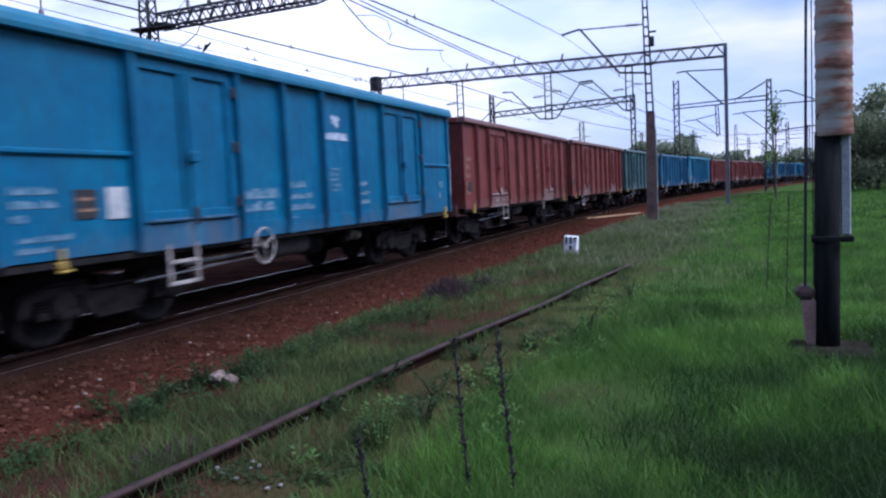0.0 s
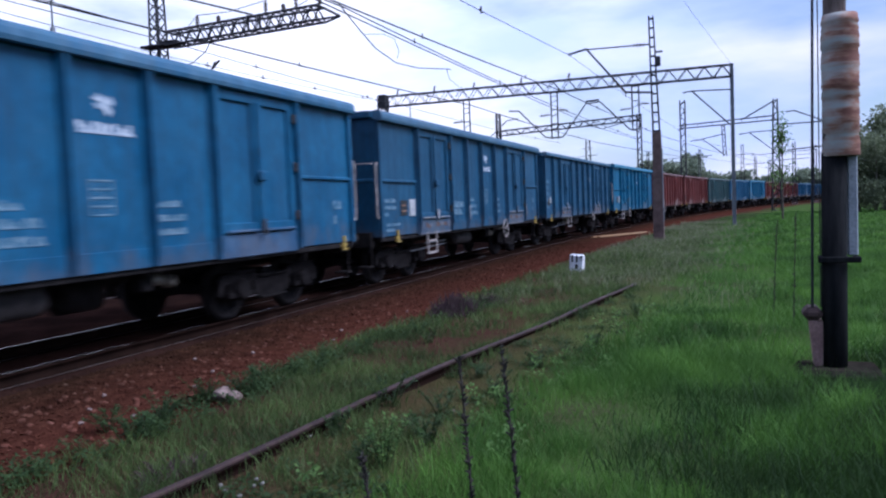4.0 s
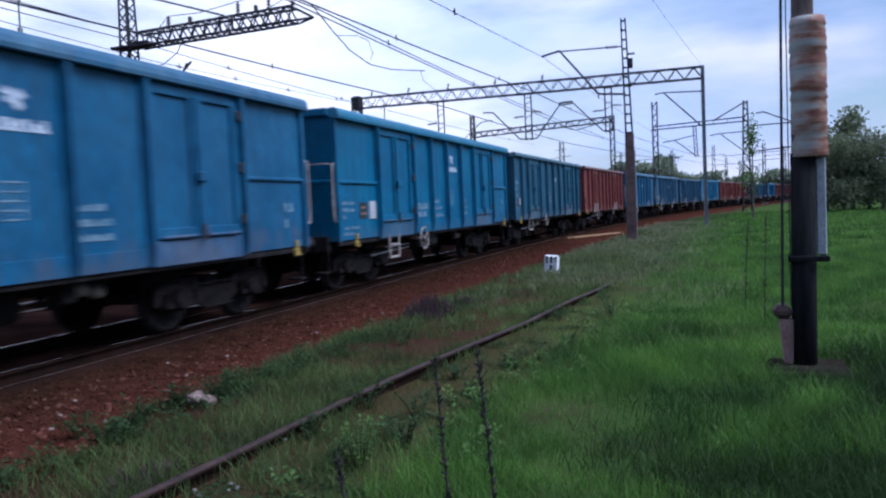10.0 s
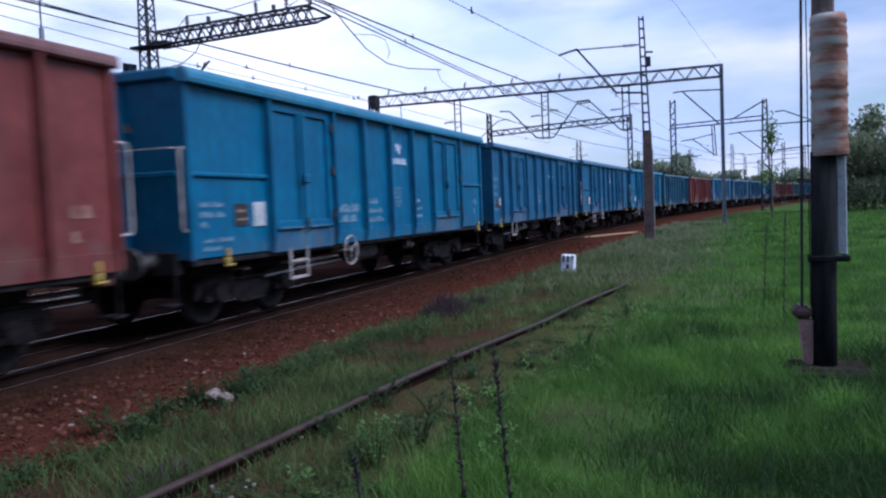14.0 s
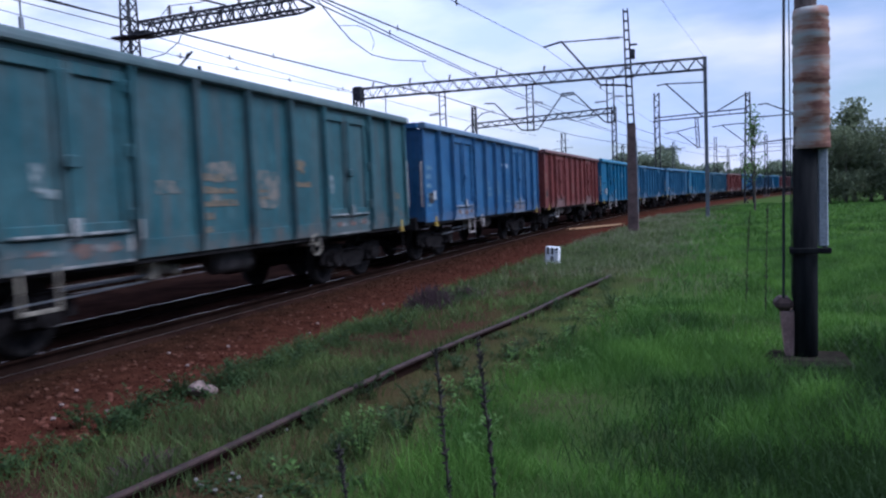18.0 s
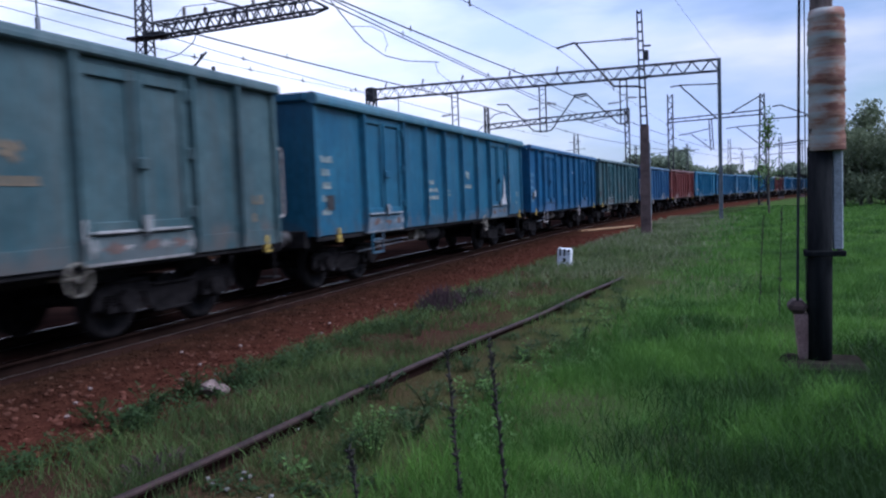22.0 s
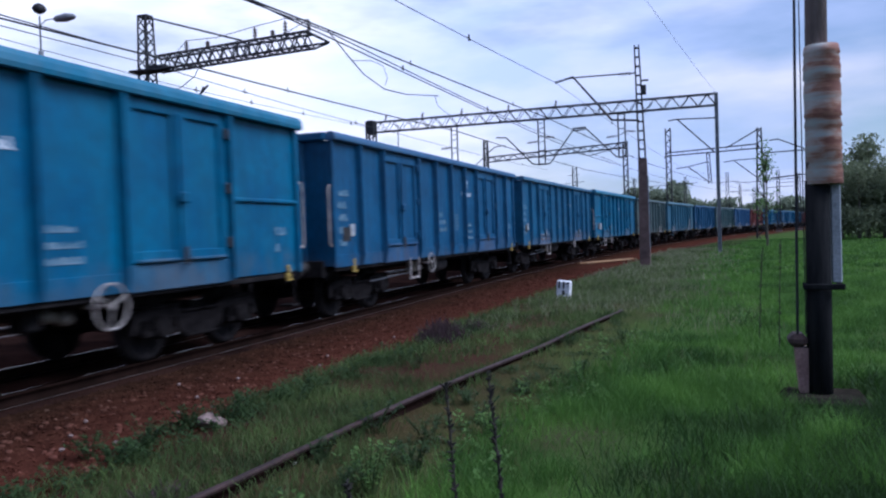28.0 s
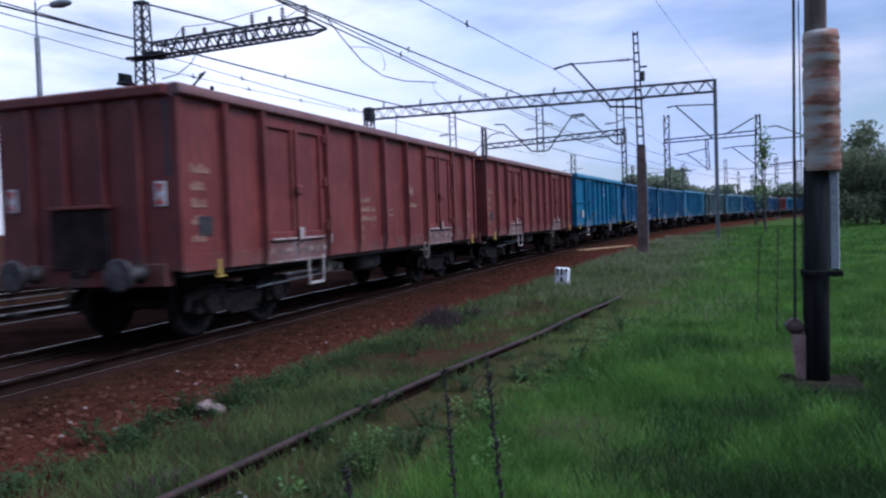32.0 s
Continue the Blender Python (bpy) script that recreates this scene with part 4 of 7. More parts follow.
        for side in (1, -1):
            out = 0.26 if e == 1 else 0.09
            gx = side * (x - (0.04 if e == 1 else 0.0))
            g = Shape().tube([(gx, ye + e * 0.02, 2.47), (gx, ye + e * (out - 0.03), 2.47), (gx, ye + e * out, 2.42), (gx, ye + e * out, 1.45), (gx, ye + e * (out - 0.03), 1.40), (gx, ye + e * 0.02, 1.40)], 0.02, 6)
            if e == 1 or kind == "rib" and not (colour == "teal" and wheel == 8.75) or kind == "mid" and colour in ("pale", "deep"):
                part("grab_rail", g, M_WHITE, root, "white grab rail")
            if side * e == 1 or kind == "rib":
                part("step_plate", Shape().box(*sorted((side * 1.05, side * 1.32)), *sorted((ye + e * 0.02, ye + e * 0.22)), 0.42, 0.46, 0.01).tube([(side * 1.3, ye + e * 0.1, 0.45), (side * 1.3, ye + e * 0.1, 0.85)], 0.018, 5), M_BOGIE, root)
    part("floor", Shape().box(-x + 0.045, x - 0.045, b + 0.045, b + LEN - 0.045, 1.16, 1.24), M_RUSTMAST, root)
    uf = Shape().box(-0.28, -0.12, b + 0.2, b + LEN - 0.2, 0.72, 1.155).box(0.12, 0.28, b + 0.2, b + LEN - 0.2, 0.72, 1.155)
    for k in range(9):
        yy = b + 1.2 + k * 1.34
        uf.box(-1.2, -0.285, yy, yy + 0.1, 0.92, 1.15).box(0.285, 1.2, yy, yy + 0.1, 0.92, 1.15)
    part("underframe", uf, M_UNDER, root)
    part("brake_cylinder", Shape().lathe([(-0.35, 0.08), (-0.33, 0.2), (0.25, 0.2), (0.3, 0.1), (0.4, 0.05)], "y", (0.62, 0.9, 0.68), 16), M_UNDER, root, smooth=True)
    ta, tl = (5.95, 0.62) if kind == "rib" else (6.6, 0.5)
    part("air_tank", Shape().lathe([(-tl, 0.05), (-tl + 0.05, 0.15), (-tl + 0.1, 0.19), (tl - 0.1, 0.19), (tl - 0.05, 0.15), (tl, 0.05)], "y", (1.0, b + ta, 0.76), 16), M_TANK, root, "dusty grey air tank", smooth=True)
    va = b + (7.9 if kind == "rib" else 4.55 if plain else 5.3)
    part("valve_box", Shape().box(1.0, 1.2, va, va + 0.22, 0.66, 0.92, 0.03), M_GRIMED if kind != "rib" else M_UNDER, root, "pale grimy valve box" if kind != "rib" else "")
    for k in (0, 1):
        part("valve", Shape().lathe([(1.0, 0.03), (1.02, 0.085), (1.14, 0.085), (1.17, 0.05), (1.19, 0.02)], "x", (0, va + 0.36 + 0.26 * k, 0.80 - 0.05 * k), 12), M_GRIMED, root, "pale grimy brake valve", smooth=True)
    part("brake_rod", Shape().tube([(1.12, b + 3.2, 0.72), (1.12, b + 4.6, 0.74)], 0.02, 5).tube([(1.12, b + 2.3, 0.60), (1.12, b + 4.6, 0.66)], 0.014, 5), M_GALV, root)
    # the ladder under the first door, the hand wheel, the yellow release handles
    lad = Shape()
    ly, lz = b + (ladder_at or STEPS_AT[kind]), 0.52 if kind == "rib" else 0.55
    lw = 0.55 if kind == "rib" else 0.50
    for d in (0, lw):
        lad.box(x + 0.012, x + 0.04, ly + d - 0.021, ly + d + 0.021, lz, Z_LO + 0.02, 0.004)
    for z in ((lz, (lz + Z_LO) / 2 + 0.02) if kind in ("rib", "long") else (lz,)):
        lad.box(x - 0.02, x + 0.045, ly + 0.021, ly + lw - 0.021, z, z + 0.042, 0.004)
    part("ladder", lad, {"green": M_GRIMED, "sea": paint}.get(colour, M_WHITE), root, {"green": "ochre-stained steel ladder", "sea": "painted steel ladder"}.get(colour, "chipped white steel ladder"))
    wy = b + wheel
    hw = Shape()
    wr = 0.26 if kind == "rib" else 0.18 if scuffed and plain else 0.22
    ring = [(x + 0.08, wy + wr * math.cos(2 * math.pi * k / 20), 0.86 + wr * math.sin(2 * math.pi * k / 20)) for k in range(21)]
    hw.tube(ring, 0.014, 6)
    for k in range(3):
        w = 2 * math.pi * k / 3 + 0.5
        hw.tube([(x + 0.08, wy, 0.86), (x + 0.08, wy + wr * math.cos(w), 0.86 + wr * math.sin(w))], 0.010, 5)
    hw.lathe([(x - 0.3, 0.03), (x + 0.06, 0.02), (x + 0.07, 0.04), (x + 0.1, 0.04)], "x", (0, wy, 0.86), 10)
    part("hand_wheel", hw, M_WHITE if marks != "ochre" else M_GRIMED, root, "white brake hand wheel" if marks != "ochre" else "grimy pale brake hand wheel")
    for yy in (b + 0.78, b + LEN - 0.42):
        hn = Shape().box(x - 0.05, x + 0.05, yy, yy + 0.09, 0.90, 1.00, 0.02).box(x + 0.0, x + 0.05, yy + 0.015, yy + 0.07, 1.00, 1.13, 0.015).box(x + 0.0, x + 0.05, yy - 0.02, yy + 0.15, 0.875, 0.905, 0.01)
        part("release_handle", hn, M_YELLOW, root, "yellow release handle")
    # plates and lettering on the near side
    fx = x + 0.004
    let = M_LETTER if marks != "ochre" else M_LETTER_TAN if colour == "red" else M_CREAM if colour == "sea" else M_LETTER_Y
    if kind == "rib":
        lettering([[0.22, 0.26], [0.28, 0.22], [0.18]], fx, b + 0.25, 1.78, 0.08, 0.06, let, "lettering", root)
        pl = part("notice_plate", Shape().box(fx - 0.002, fx + 0.012, b + 1.05, b + 1.38, 1.42, 1.74, 0.003), M_PLATE, root, "dark notice plate")
        lettering([[0.22], [0.26]], fx + 0.012, b + 1.09, 1.66, 0.04, 0.08, M_ORANGE, "notice_bar", pl)
        part("card_holder", Shape().box(fx - 0.002, fx + 0.016, b + 1.52, b + 1.82, 1.40, 1.76, 0.004), M_CARD, root, "pale card in a holder")
        lettering([[0.34, 0.3], [0.4]], fx, b + 0.3, 1.28, 0.06, 0.05, let, "lettering", root)
    else:
        lettering([[0.42], [0.30], [0.34], [0.28], [0.30]], fx, b + 0.28, 2.42, 0.12, 0.11, let, "lettering", root)
        part("notice_plate", Shape().box(fx - 0.002, fx + 0.012, b + 0.42, b + 0.72, 1.46, 1.72, 0.003), M_PLATE, root, "dark notice plate")
        if marks != "ochre":
            part("card_holder", Shape().box(fx - 0.002, fx + 0.016, b + 0.74, b + 0.90, 1.55, 1.78, 0.004), M_CARD, root, "pale card in a holder")
    if kind == "rib":
        lettering([[0.95], [0.14, 0.26, 0.28]], fx, b + 4.2, 1.70, 0.15, 0.03, let, "lettering", root)
    lettering([[0.16, 0.3], [0.5, 0.2], [0.62, 0.12], [0.2], [0.14]], fx, b + 5.45, 2.05 if kind != "rib" else 1.80, 0.10, 0.08, let, "lettering", root)
    if marks == "ochre":
        lettering([[0.26], [0.3]], fx, b + 6.85, 1.83, 0.05, 0.06, let, "lettering", root)
    else:
        # a ruled table of figures
        tb, ty, tz = Shape(), b + 6.88, 1.62
        for k in range(5):
            tb.box(fx - 0.004, fx + 0.004, ty, ty + 0.34, tz + 0.095 * k, tz + 0.095 * k + 0.018)
        for k in range(3):
            tb.box(fx - 0.004, fx + 0.0045, ty + 0.16 * k, ty + 0.16 * k + 0.018, tz, tz + 0.39)
        tagged(part("load_table", tb, let, root, "ruled white load table"), kind="stuff")
    if marks != "ochre":
        lettering([[0.4], [0.5], [0.5]], fx, b + 7.95, 1.78, 0.08, 0.09, let, "lettering", root)
    lettering([[0.12, 0.12], [0.12]], fx, b + LEN - 0.7, 1.75, 0.14, 0.12, let, "lettering", root)
    if marks == "logo":
        y0 = b + (6.98 if colour == "petrol" else 7.98 if plain else 7.15)
        # a small swept figure with two lobes
        curl = [(-0.16, 2.95), (-0.06, 3.02), (0.02, 2.97), (0.10, 3.01), (0.17, 2.93), (0.08, 2.89), (0.13, 2.82), (0.05, 2.77), (-0.03, 2.86), (-0.11, 2.84), (-0.13, 2.90), (-0.05, 2.92)]
        k = len(curl)
        lg = Shape().add([(xx, y0 + yy, zz - 0.05) for xx in (fx - 0.004, fx + 0.005) for yy, zz in curl],
                         [tuple(range(k)), tuple(range(2 * k - 1, k - 1, -1))] + [(j, (j + 1) % k, k + (j + 1) % k, k + j) for j in range(k)])
        part("emblem", lg, M_EMBLEM, root, "plain white emblem")
        lettering([[0.84]], fx, y0 - 0.40, 2.65, 0.13, 0.05, M_EMBLEM, "emblem_bar", root)
    elif marks == "ochre":
        y0 = b + (8.65 if kind == "long" else 8.2)
        lobes = [(-0.16, 0.05), (-0.06, 0.13), (0.02, 0.08), (0.10, 0.12), (0.17, 0.03), (0.08, -0.01), (0.13, -0.08), (0.05, -0.13), (-0.03, -0.04), (-0.11, -0.06), (-0.13, 0.0), (-0.05, 0.02)]
        k = len(lobes)
        lg = Shape().add([(xx, y0 + yy, 2.20 + zz) for xx in (fx - 0.004, fx + 0.005) for yy, zz in lobes],
                         [tuple(range(k)), tuple(range(2 * k - 1, k - 1, -1))] + [(j, (j + 1) % k, k + (j + 1) % k, k + j) for j in range(k)])
        part("emblem", lg, let, root, "faded ochre emblem")
        lettering([[0.68]], fx, y0 - 0.32, 1.96, 0.10, 0.05, let, "emblem_bar", root)
    if colour == "green":
        # chalk scrawls and flaked patches, each a ragged skin on the sheet
        ragged = random.Random(41)
        for name, y0, y1, z0, z1, mat in (("chalk_mark", 2.52, 2.68, 1.80, 2.12, M_CHALK), ("chalk_mark", 2.60, 3.02, 1.72, 1.84, M_CHALK), ("chalk_mark", 9.27, 9.44, 1.72, 2.08, M_CHALK),
                                          ("flaked_patch", 5.50, 6.28, 1.92, 2.24, M_FLAKED), ("flaked_patch", 5.62, 5.84, 1.62, 1.86, M_FLAKED), ("flaked_patch", 6.78, 7.50, 1.50, 2.14, M_FLAKED), ("flaked_patch", 4.40, 5.02, 1.76, 1.96, M_FLAKED)):
            rim = [(b + (y0 + y1) / 2 + (y1 - y0) / 2 * ragged.uniform(0.72, 1.0) * max(-1, min(1, 1.35 * math.cos(q * 0.449))), (z0 + z1) / 2 + (z1 - z0) / 2 * ragged.uniform(0.72, 1.0) * max(-1, min(1, 1.35 * math.sin(q * 0.449)))) for q in range(14)]
            part(name, Shape().add([(xx, yy, zz) for xx in (fx - 0.003, fx + 0.002) for yy, zz in rim],
                                   [tuple(range(14)), tuple(range(27, 13, -1))] + [(q, (q + 1) % 14, 14 + (q + 1) % 14, 14 + q) for q in range(14)]), mat, root, "rubbed chalk scrawl" if name == "chalk_mark" else "patch of flaked paint")
    if colour == "sea":
        part("lime_spill", Shape().add([(x + q, b + yy, zz) for q in (0.046, 0.052) for yy, zz in ((12.05, Z_LO + 0.35), (12.55, Z_LO + 0.35), (12.44, Z_LO + 0.62), (12.36, Z_LO + 1.25), (12.26, Z_LO + 0.7))],
                                       [(0, 1, 2, 3, 4), (9, 8, 7, 6, 5)] + [(k, (k + 1) % 5, 5 + (k + 1) % 5, 5 + k) for k in range(5)]), M_LIME, root, "white lime spill down the door")
        part("lime_spill", Shape().box(x + 0.122, x + 0.128, b + 12.70, b + 12.76, Z_LO + 0.25, Z_LO + 1.7, 0.002), LIMED[colour], root, "white lime streak down the post")
    if scuffed:
        rs = random.Random(int(wheel * 100) + len(colour))
        for a, _ in gates:
            for y0, w, h, rusty in ((0.10, 0.22, 0.26, 0), (0.30, 0.50, 0.22, 1), (0.62, 0.25, 0.10, 0), (0.95, 0.42, 0.24, 1), (1.30, 0.32, 0.18, 0), (1.50, 0.34, 0.22, 1), (1.80, 0.22, 0.30, 0)):
                # an irregular splash, a few millimetres thick
                rim = [(b + a + y0 + w * (0.5 + (0.5 - 0.28 * rs.random()) * math.cos(q * 0.698)), Z_LO + 0.14 + h * (0.5 - 0.5 * rs.random()) * math.sin(q * 0.698)) for q in range(9)]
                part("rust_stain" if rusty else "lime_spill", Shape().add([(xx, yy, zz) for xx in (x + 0.036, x + (0.039 if rusty else 0.042)) for yy, zz in rim],
                                               [tuple(range(9)), tuple(range(17, 8, -1))] + [(q, (q + 1) % 9, 9 + (q + 1) % 9, 9 + q) for q in range(9)]), M_RUSTSTAIN if rusty else LIMED[colour], root, "brown rust stain" if rusty else "white lime splash")
        for a, a2 in gates:
            part("lime_edge", Shape().box(x + 0.036, x + 0.046, b + a + 0.08, b + a2 - 0.10, Z_LO - 0.05, Z_LO - 0.015, 0.003), LIMED[colour], root, "lime-whitened lower edge of the door sill")
            my = b + (a + a2) / 2
            part("lime_patch", Shape().box(x + 0.116, x + 0.122, my - 0.06, my + 0.07, Z_LO + 0.30, Z_LO + 0.50, 0.002), LIMED[colour], root, "lime-whitened latch foot")
        for a in posts[2::4]:
            part("lime_spill", Shape().box(x + 0.122, x + 0.126, b + a - 0.024, b + a + 0.024, Z_LO + 0.21, Z_LO + rs.uniform(0.3, 0.6), 0.001), LIMED[colour], root, "white lime spill")
    for y in (-LEN / 2 + 2.05, LEN / 2 - 2.05):
        bogie(root, y)
    return root


# kind, colour, marks, scuffed, place of the hand wheel and of an odd ladder, by number; wagon 21 is the last, those below 0 run ahead
ROSTER = {
    0: ("rib", "teal", "logo", 0, 4.55),
    1: ("mid", "dull", "logo", 1, 8.62),
    2: ("rib", "dull", "logo", 1, 8.75),
    3: ("rib", "blue", "logo", 0, 4.55),
    4: ("mid", "red", "ochre", 1, 8.75),
    5: ("plain", "petrol", "logo", 0, 4.9),
    6: ("rib", "teal", "logo", 0, 4.55),
    7: ("rib", "blue", "logo", 0, 4.55),
    8: ("plain", "blue", "logo", 0, 8.75),
    9: ("rib", "teal", "logo", 0, 4.55),
    10: ("plain", "red", "ochre", 0, 8.75),
    11: ("mid", "pale", "logo", 1, 4.85),
    12: ("plain", "green", "ochre", 1, 8.5, 2.26),
    13: ("plain", "deep", "logo", 0, 8.6),
    14: ("long", "sea", "ochre", 1, 10.0),
    15: ("plain", "grey", "ochre", 1, 8.9, 3.35),
    16: ("rib", "teal", "logo", 0, 4.55),
    17: ("mid", "blue", "logo", 1, 8.75),
    18: ("mid", "deep", "logo", 0, 4.9),
    19: ("rib", "teal", "logo", 0, 8.75),
    20: ("mid", "red", "ochre", 1, 8.9),
    21: ("plain", "red", "ochre", 1, 8.9, 3.35),
    -1: ("mid", "red", "ochre", 1, 8.75),
    -2: ("plain", "red", "ochre", 0, 8.75),
    -3: ("plain", "green", "ochre", 0, 8.75),
    -4: ("plain", "blue", "logo", 0, 8.75),
    -5: ("rib", "teal", "logo", 0, 4.55),
    -6: ("plain", "red", "ochre", 0, 8.75),
    -7: ("mid", "red", "ochre", 1, 8.75),
    -8: ("plain", "red", "ochre", 0, 8.75),
    -9: ("plain", "blue", "logo", 0, 8.75),
    -10: ("rib", "blue", "logo", 0, 4.55),
    -11: ("plain", "blue", "logo", 0, 8.75),
    -12: ("rib", "teal", "logo", 0, 4.55),
    -13: ("plain", "blue", "logo", 0, 8.75),
}
# the front corner of wagon 0 stands FIRST along the line at 0 s; the train gathers speed slowly
FIRST, PITCH, LONG_EXTRA = 18.76, 14.33, 1.60


# it does not pull quite evenly: metres ahead of or behind the even gain, by the second
SURGE = [(0, -0.11), (0.5, -0.03), (1, -0.11), (2, -0.04), (3, -0.31), (3.5, -0.29), (5.5, -0.22), (6, -0.48), (6.5, -0.40), (7, -0.34), (8, -0.28), (9, -0.13), (9.5, -0.37), (10, -0.33),
         (11, -0.19), (12, -0.12), (12.5, -0.02), (13, -0.28), (13.5, -0.28), (14, -0.16), (16.5, -0.22), (17, -0.14), (18, -0.02), (18.5, 0.10), (19, 0.16), (20, 0.01), (21, 0.0), (21.5, 0.10),
         (22, 0.12), (23, -0.14), (24, 0.01), (25, 0.20), (27.5, 0.15), (28, 0.24), (29, 0.37), (30, 0.08), (30.5, 0.12), (31, 0.19), (32, 0.18)]


def run(t):
    """How far the train has gone after t seconds."""
    return 9.345 * t + 0.005986 * t * t + float(np.interp(t, [a for a, _ in SURGE], [b for _, b in SURGE]))


WAGONS, SHELF = {}, {}


def tail_boards(root):
    """The two tail boards and the ledge on the rear of the last wagon."""
    ye = -SIZES["plain"] / 2 - 0.005
    for px in (-1.26, 1.23):
        bd = part("tail_board", Shape().box(px - 0.078, px + 0.078, ye - 0.03, ye - 0.004, 1.86, 2.18, 0.006), M_BOARD, root, "white tail board with red wedges")
        for z0, z1, w0, w1 in ((1.885, 1.995, 0.060, 0.012), (2.035, 2.155, 0.012, 0.060)):
            s = Shape().add([(px + a, y, z) for y in (ye - 0.037, ye - 0.031) for a, z in ((-w0, z0), (w0, z0), (w1, z1), (-w1, z1))],
                            [(0, 1, 2, 3), (7, 6, 5, 4), (0, 4, 5, 1), (1, 5, 6, 2), (2, 6, 7, 3), (3, 7, 4, 0)])
            part("red_wedge", s, M_TAILRED, bd, "red wedge")
    part("ledge", Shape().box(-0.58, 0.45, ye - 0.14, ye - 0.003, 1.86, 1.91, 0.01), PAINT["red"][0], root)
    part("dark_plate", Shape().box(-0.55, 0.42, ye - 0.09, ye - 0.003, 1.05, 1.855, 0.01), M_DARKPLATE, root, "dark reddish plate under the ledge")
    part("bared_paint", Shape().box(1.315, 1.385, ye - 0.003, ye + 0.003, 2.25, 3.24, 0.002), M_OLDBLUE, root, "strip of old blue paint showing through")
for number in sorted(ROSTER):
    spec = ROSTER[number]
    if spec in SHELF and number != 21:
        WAGONS[number] = copy_thing(SHELF[spec], Matrix.Identity(4))
    else:
        WAGONS[number] = SHELF[spec] = build_wagon(spec[0], spec[1], spec[2], bool(spec[3]), *spec[4:])


tail_boards(WAGONS[21])


def front_at(number):
    return FIRST - PITCH * number - (LONG_EXTRA if number > 14 else 0.0)


def wagon_pose(s):
    """The pose of a wagon whose middle is at s: both bogies on the line."""
    p, q = track(s - 4.6)[0], track(s + 4.6)[0]
    d = q - p
    return Matrix.Translation((p + q) / 2) @ Matrix.Rotation(math.atan2(-d.x, d.y), 4, "Z")


# ---- masts, gantries and wires ----
def insulator(p, q, parent, name="insulator"):
    """A string of sheds between two points."""
    p, q = Vector(p), Vector(q)
    s = Shape().tube([p, q], 0.025, 5)
    for k in range(4):
        c = p.lerp(q, 0.2 + 0.2 * k)
        d = (q - p).normalized() * 0.02
        s.tube([c - d, c + d], 0.075, 8)
    return part(name, s, M_INSUL, parent)


def gantry_near():
    """The long lattice gantry across the tracks, with its hanging supports and registration arms."""
    y = 48.65
    root = thing("overhead_gantry", "long dark steel lattice gantry spanning the tracks", "gantry", pose(0, y, 0))
    part("lattice_beam", Shape().truss((-21.7, 0, 8.70), (0.0, 0, 8.70), 0.5, 0.66, 44, 0.036), M_STEEL, root)
    part("post", Shape().box(-0.105, -0.075, -0.11, 0.11, GROUND - 0.1, 9.1, 0.008).box(0.075, 0.105, -0.11, 0.11, GROUND - 0.1, 9.1, 0.008).box(-0.075, 0.075, -0.012, 0.012, GROUND - 0.1, 9.1), M_GALV, root, "pale galvanised steel column")
    part("post", Shape().truss((-21.85, 0, GROUND - 0.1), (-21.85, 0, 9.1), 0.5, 0.5, 24, 0.06), M_STEEL, root)
    part("end_box", Shape().box(-22.0, -21.55, -0.35, 0.35, 8.25, 9.15, 0.02), M_STEEL, root)
    part("base", Shape().box(-0.28, 0.28, -0.28, 0.28, GROUND - 0.3, GROUND + 0.06, 0.03), M_CONC, root)
    for x, lo in ((-16.0, 5.2), (-10.3, 5.5), (-5.4, 5.65)):
        d = Shape().tube([(x - 0.2, 0, 8.4), (x - 0.2, 0, lo)], 0.045, 5).tube([(x + 0.2, 0, 8.4), (x + 0.2, 0, lo)], 0.045, 5)
        for k in range(7):
            z = lo + 0.1 + k * 0.42
            d.tube([(x - 0.2, 0, z), (x + 0.2, 0, z + (0.2 if k % 2 else 0))], 0.022, 4)
        d.box(x - 0.6, x + 0.6, -0.1, 0.1, 8.30, 8.38)
        h = part("hanger", d, M_STEEL, root)
        insulator((x - 0.25, 0, 7.0), (x - 0.95, 0, 6.95), h)
        if x > -15:
            insulator((x + 0.25, 0, 7.25), (x + 0.8, 0, 7.2), h)
    arms = [[(-13.2, 7.42), (-12.55, 7.37), (-10.9, 5.62), (-10.35, 5.55)], [(-10.3, 5.55), (-9.8, 5.6), (-8.37, 7.48), (-7.5, 7.55), (-5.78, 5.77), (-5.4, 5.68)]]
    for a in arms:
        part("registration_arm", Shape().tube([(x, 0, z) for x, z in a], 0.045, 6), M_STEEL, root)
    part("registration_arm", Shape().tube([(-8.35, 0, 7.62), (-7.55, 0, 7.66)], 0.06, 6), M_STEEL, root)
    br = Shape().tube([(-2.7, 0, 7.66), (-2.2, 0, 7.72), (-0.1, 0, 7.64)], 0.04, 6).tube([(-2.2, 0, 7.72), (-0.15, 0, 5.66)], 0.04, 6)
    part("bracket", br, M_STEEL, root)
    part("hanging_rod", Shape().tube([(-19.9, 0, 8.6), (-19.93, 0, 7.2)], 0.03, 5), M_STEEL, root)
    for x in (-20.8, -18.2, -15.5, -12.4, -9.4):
        insulator((x, 0, 9.08), (x + 0.1, 0, 9.45), root)


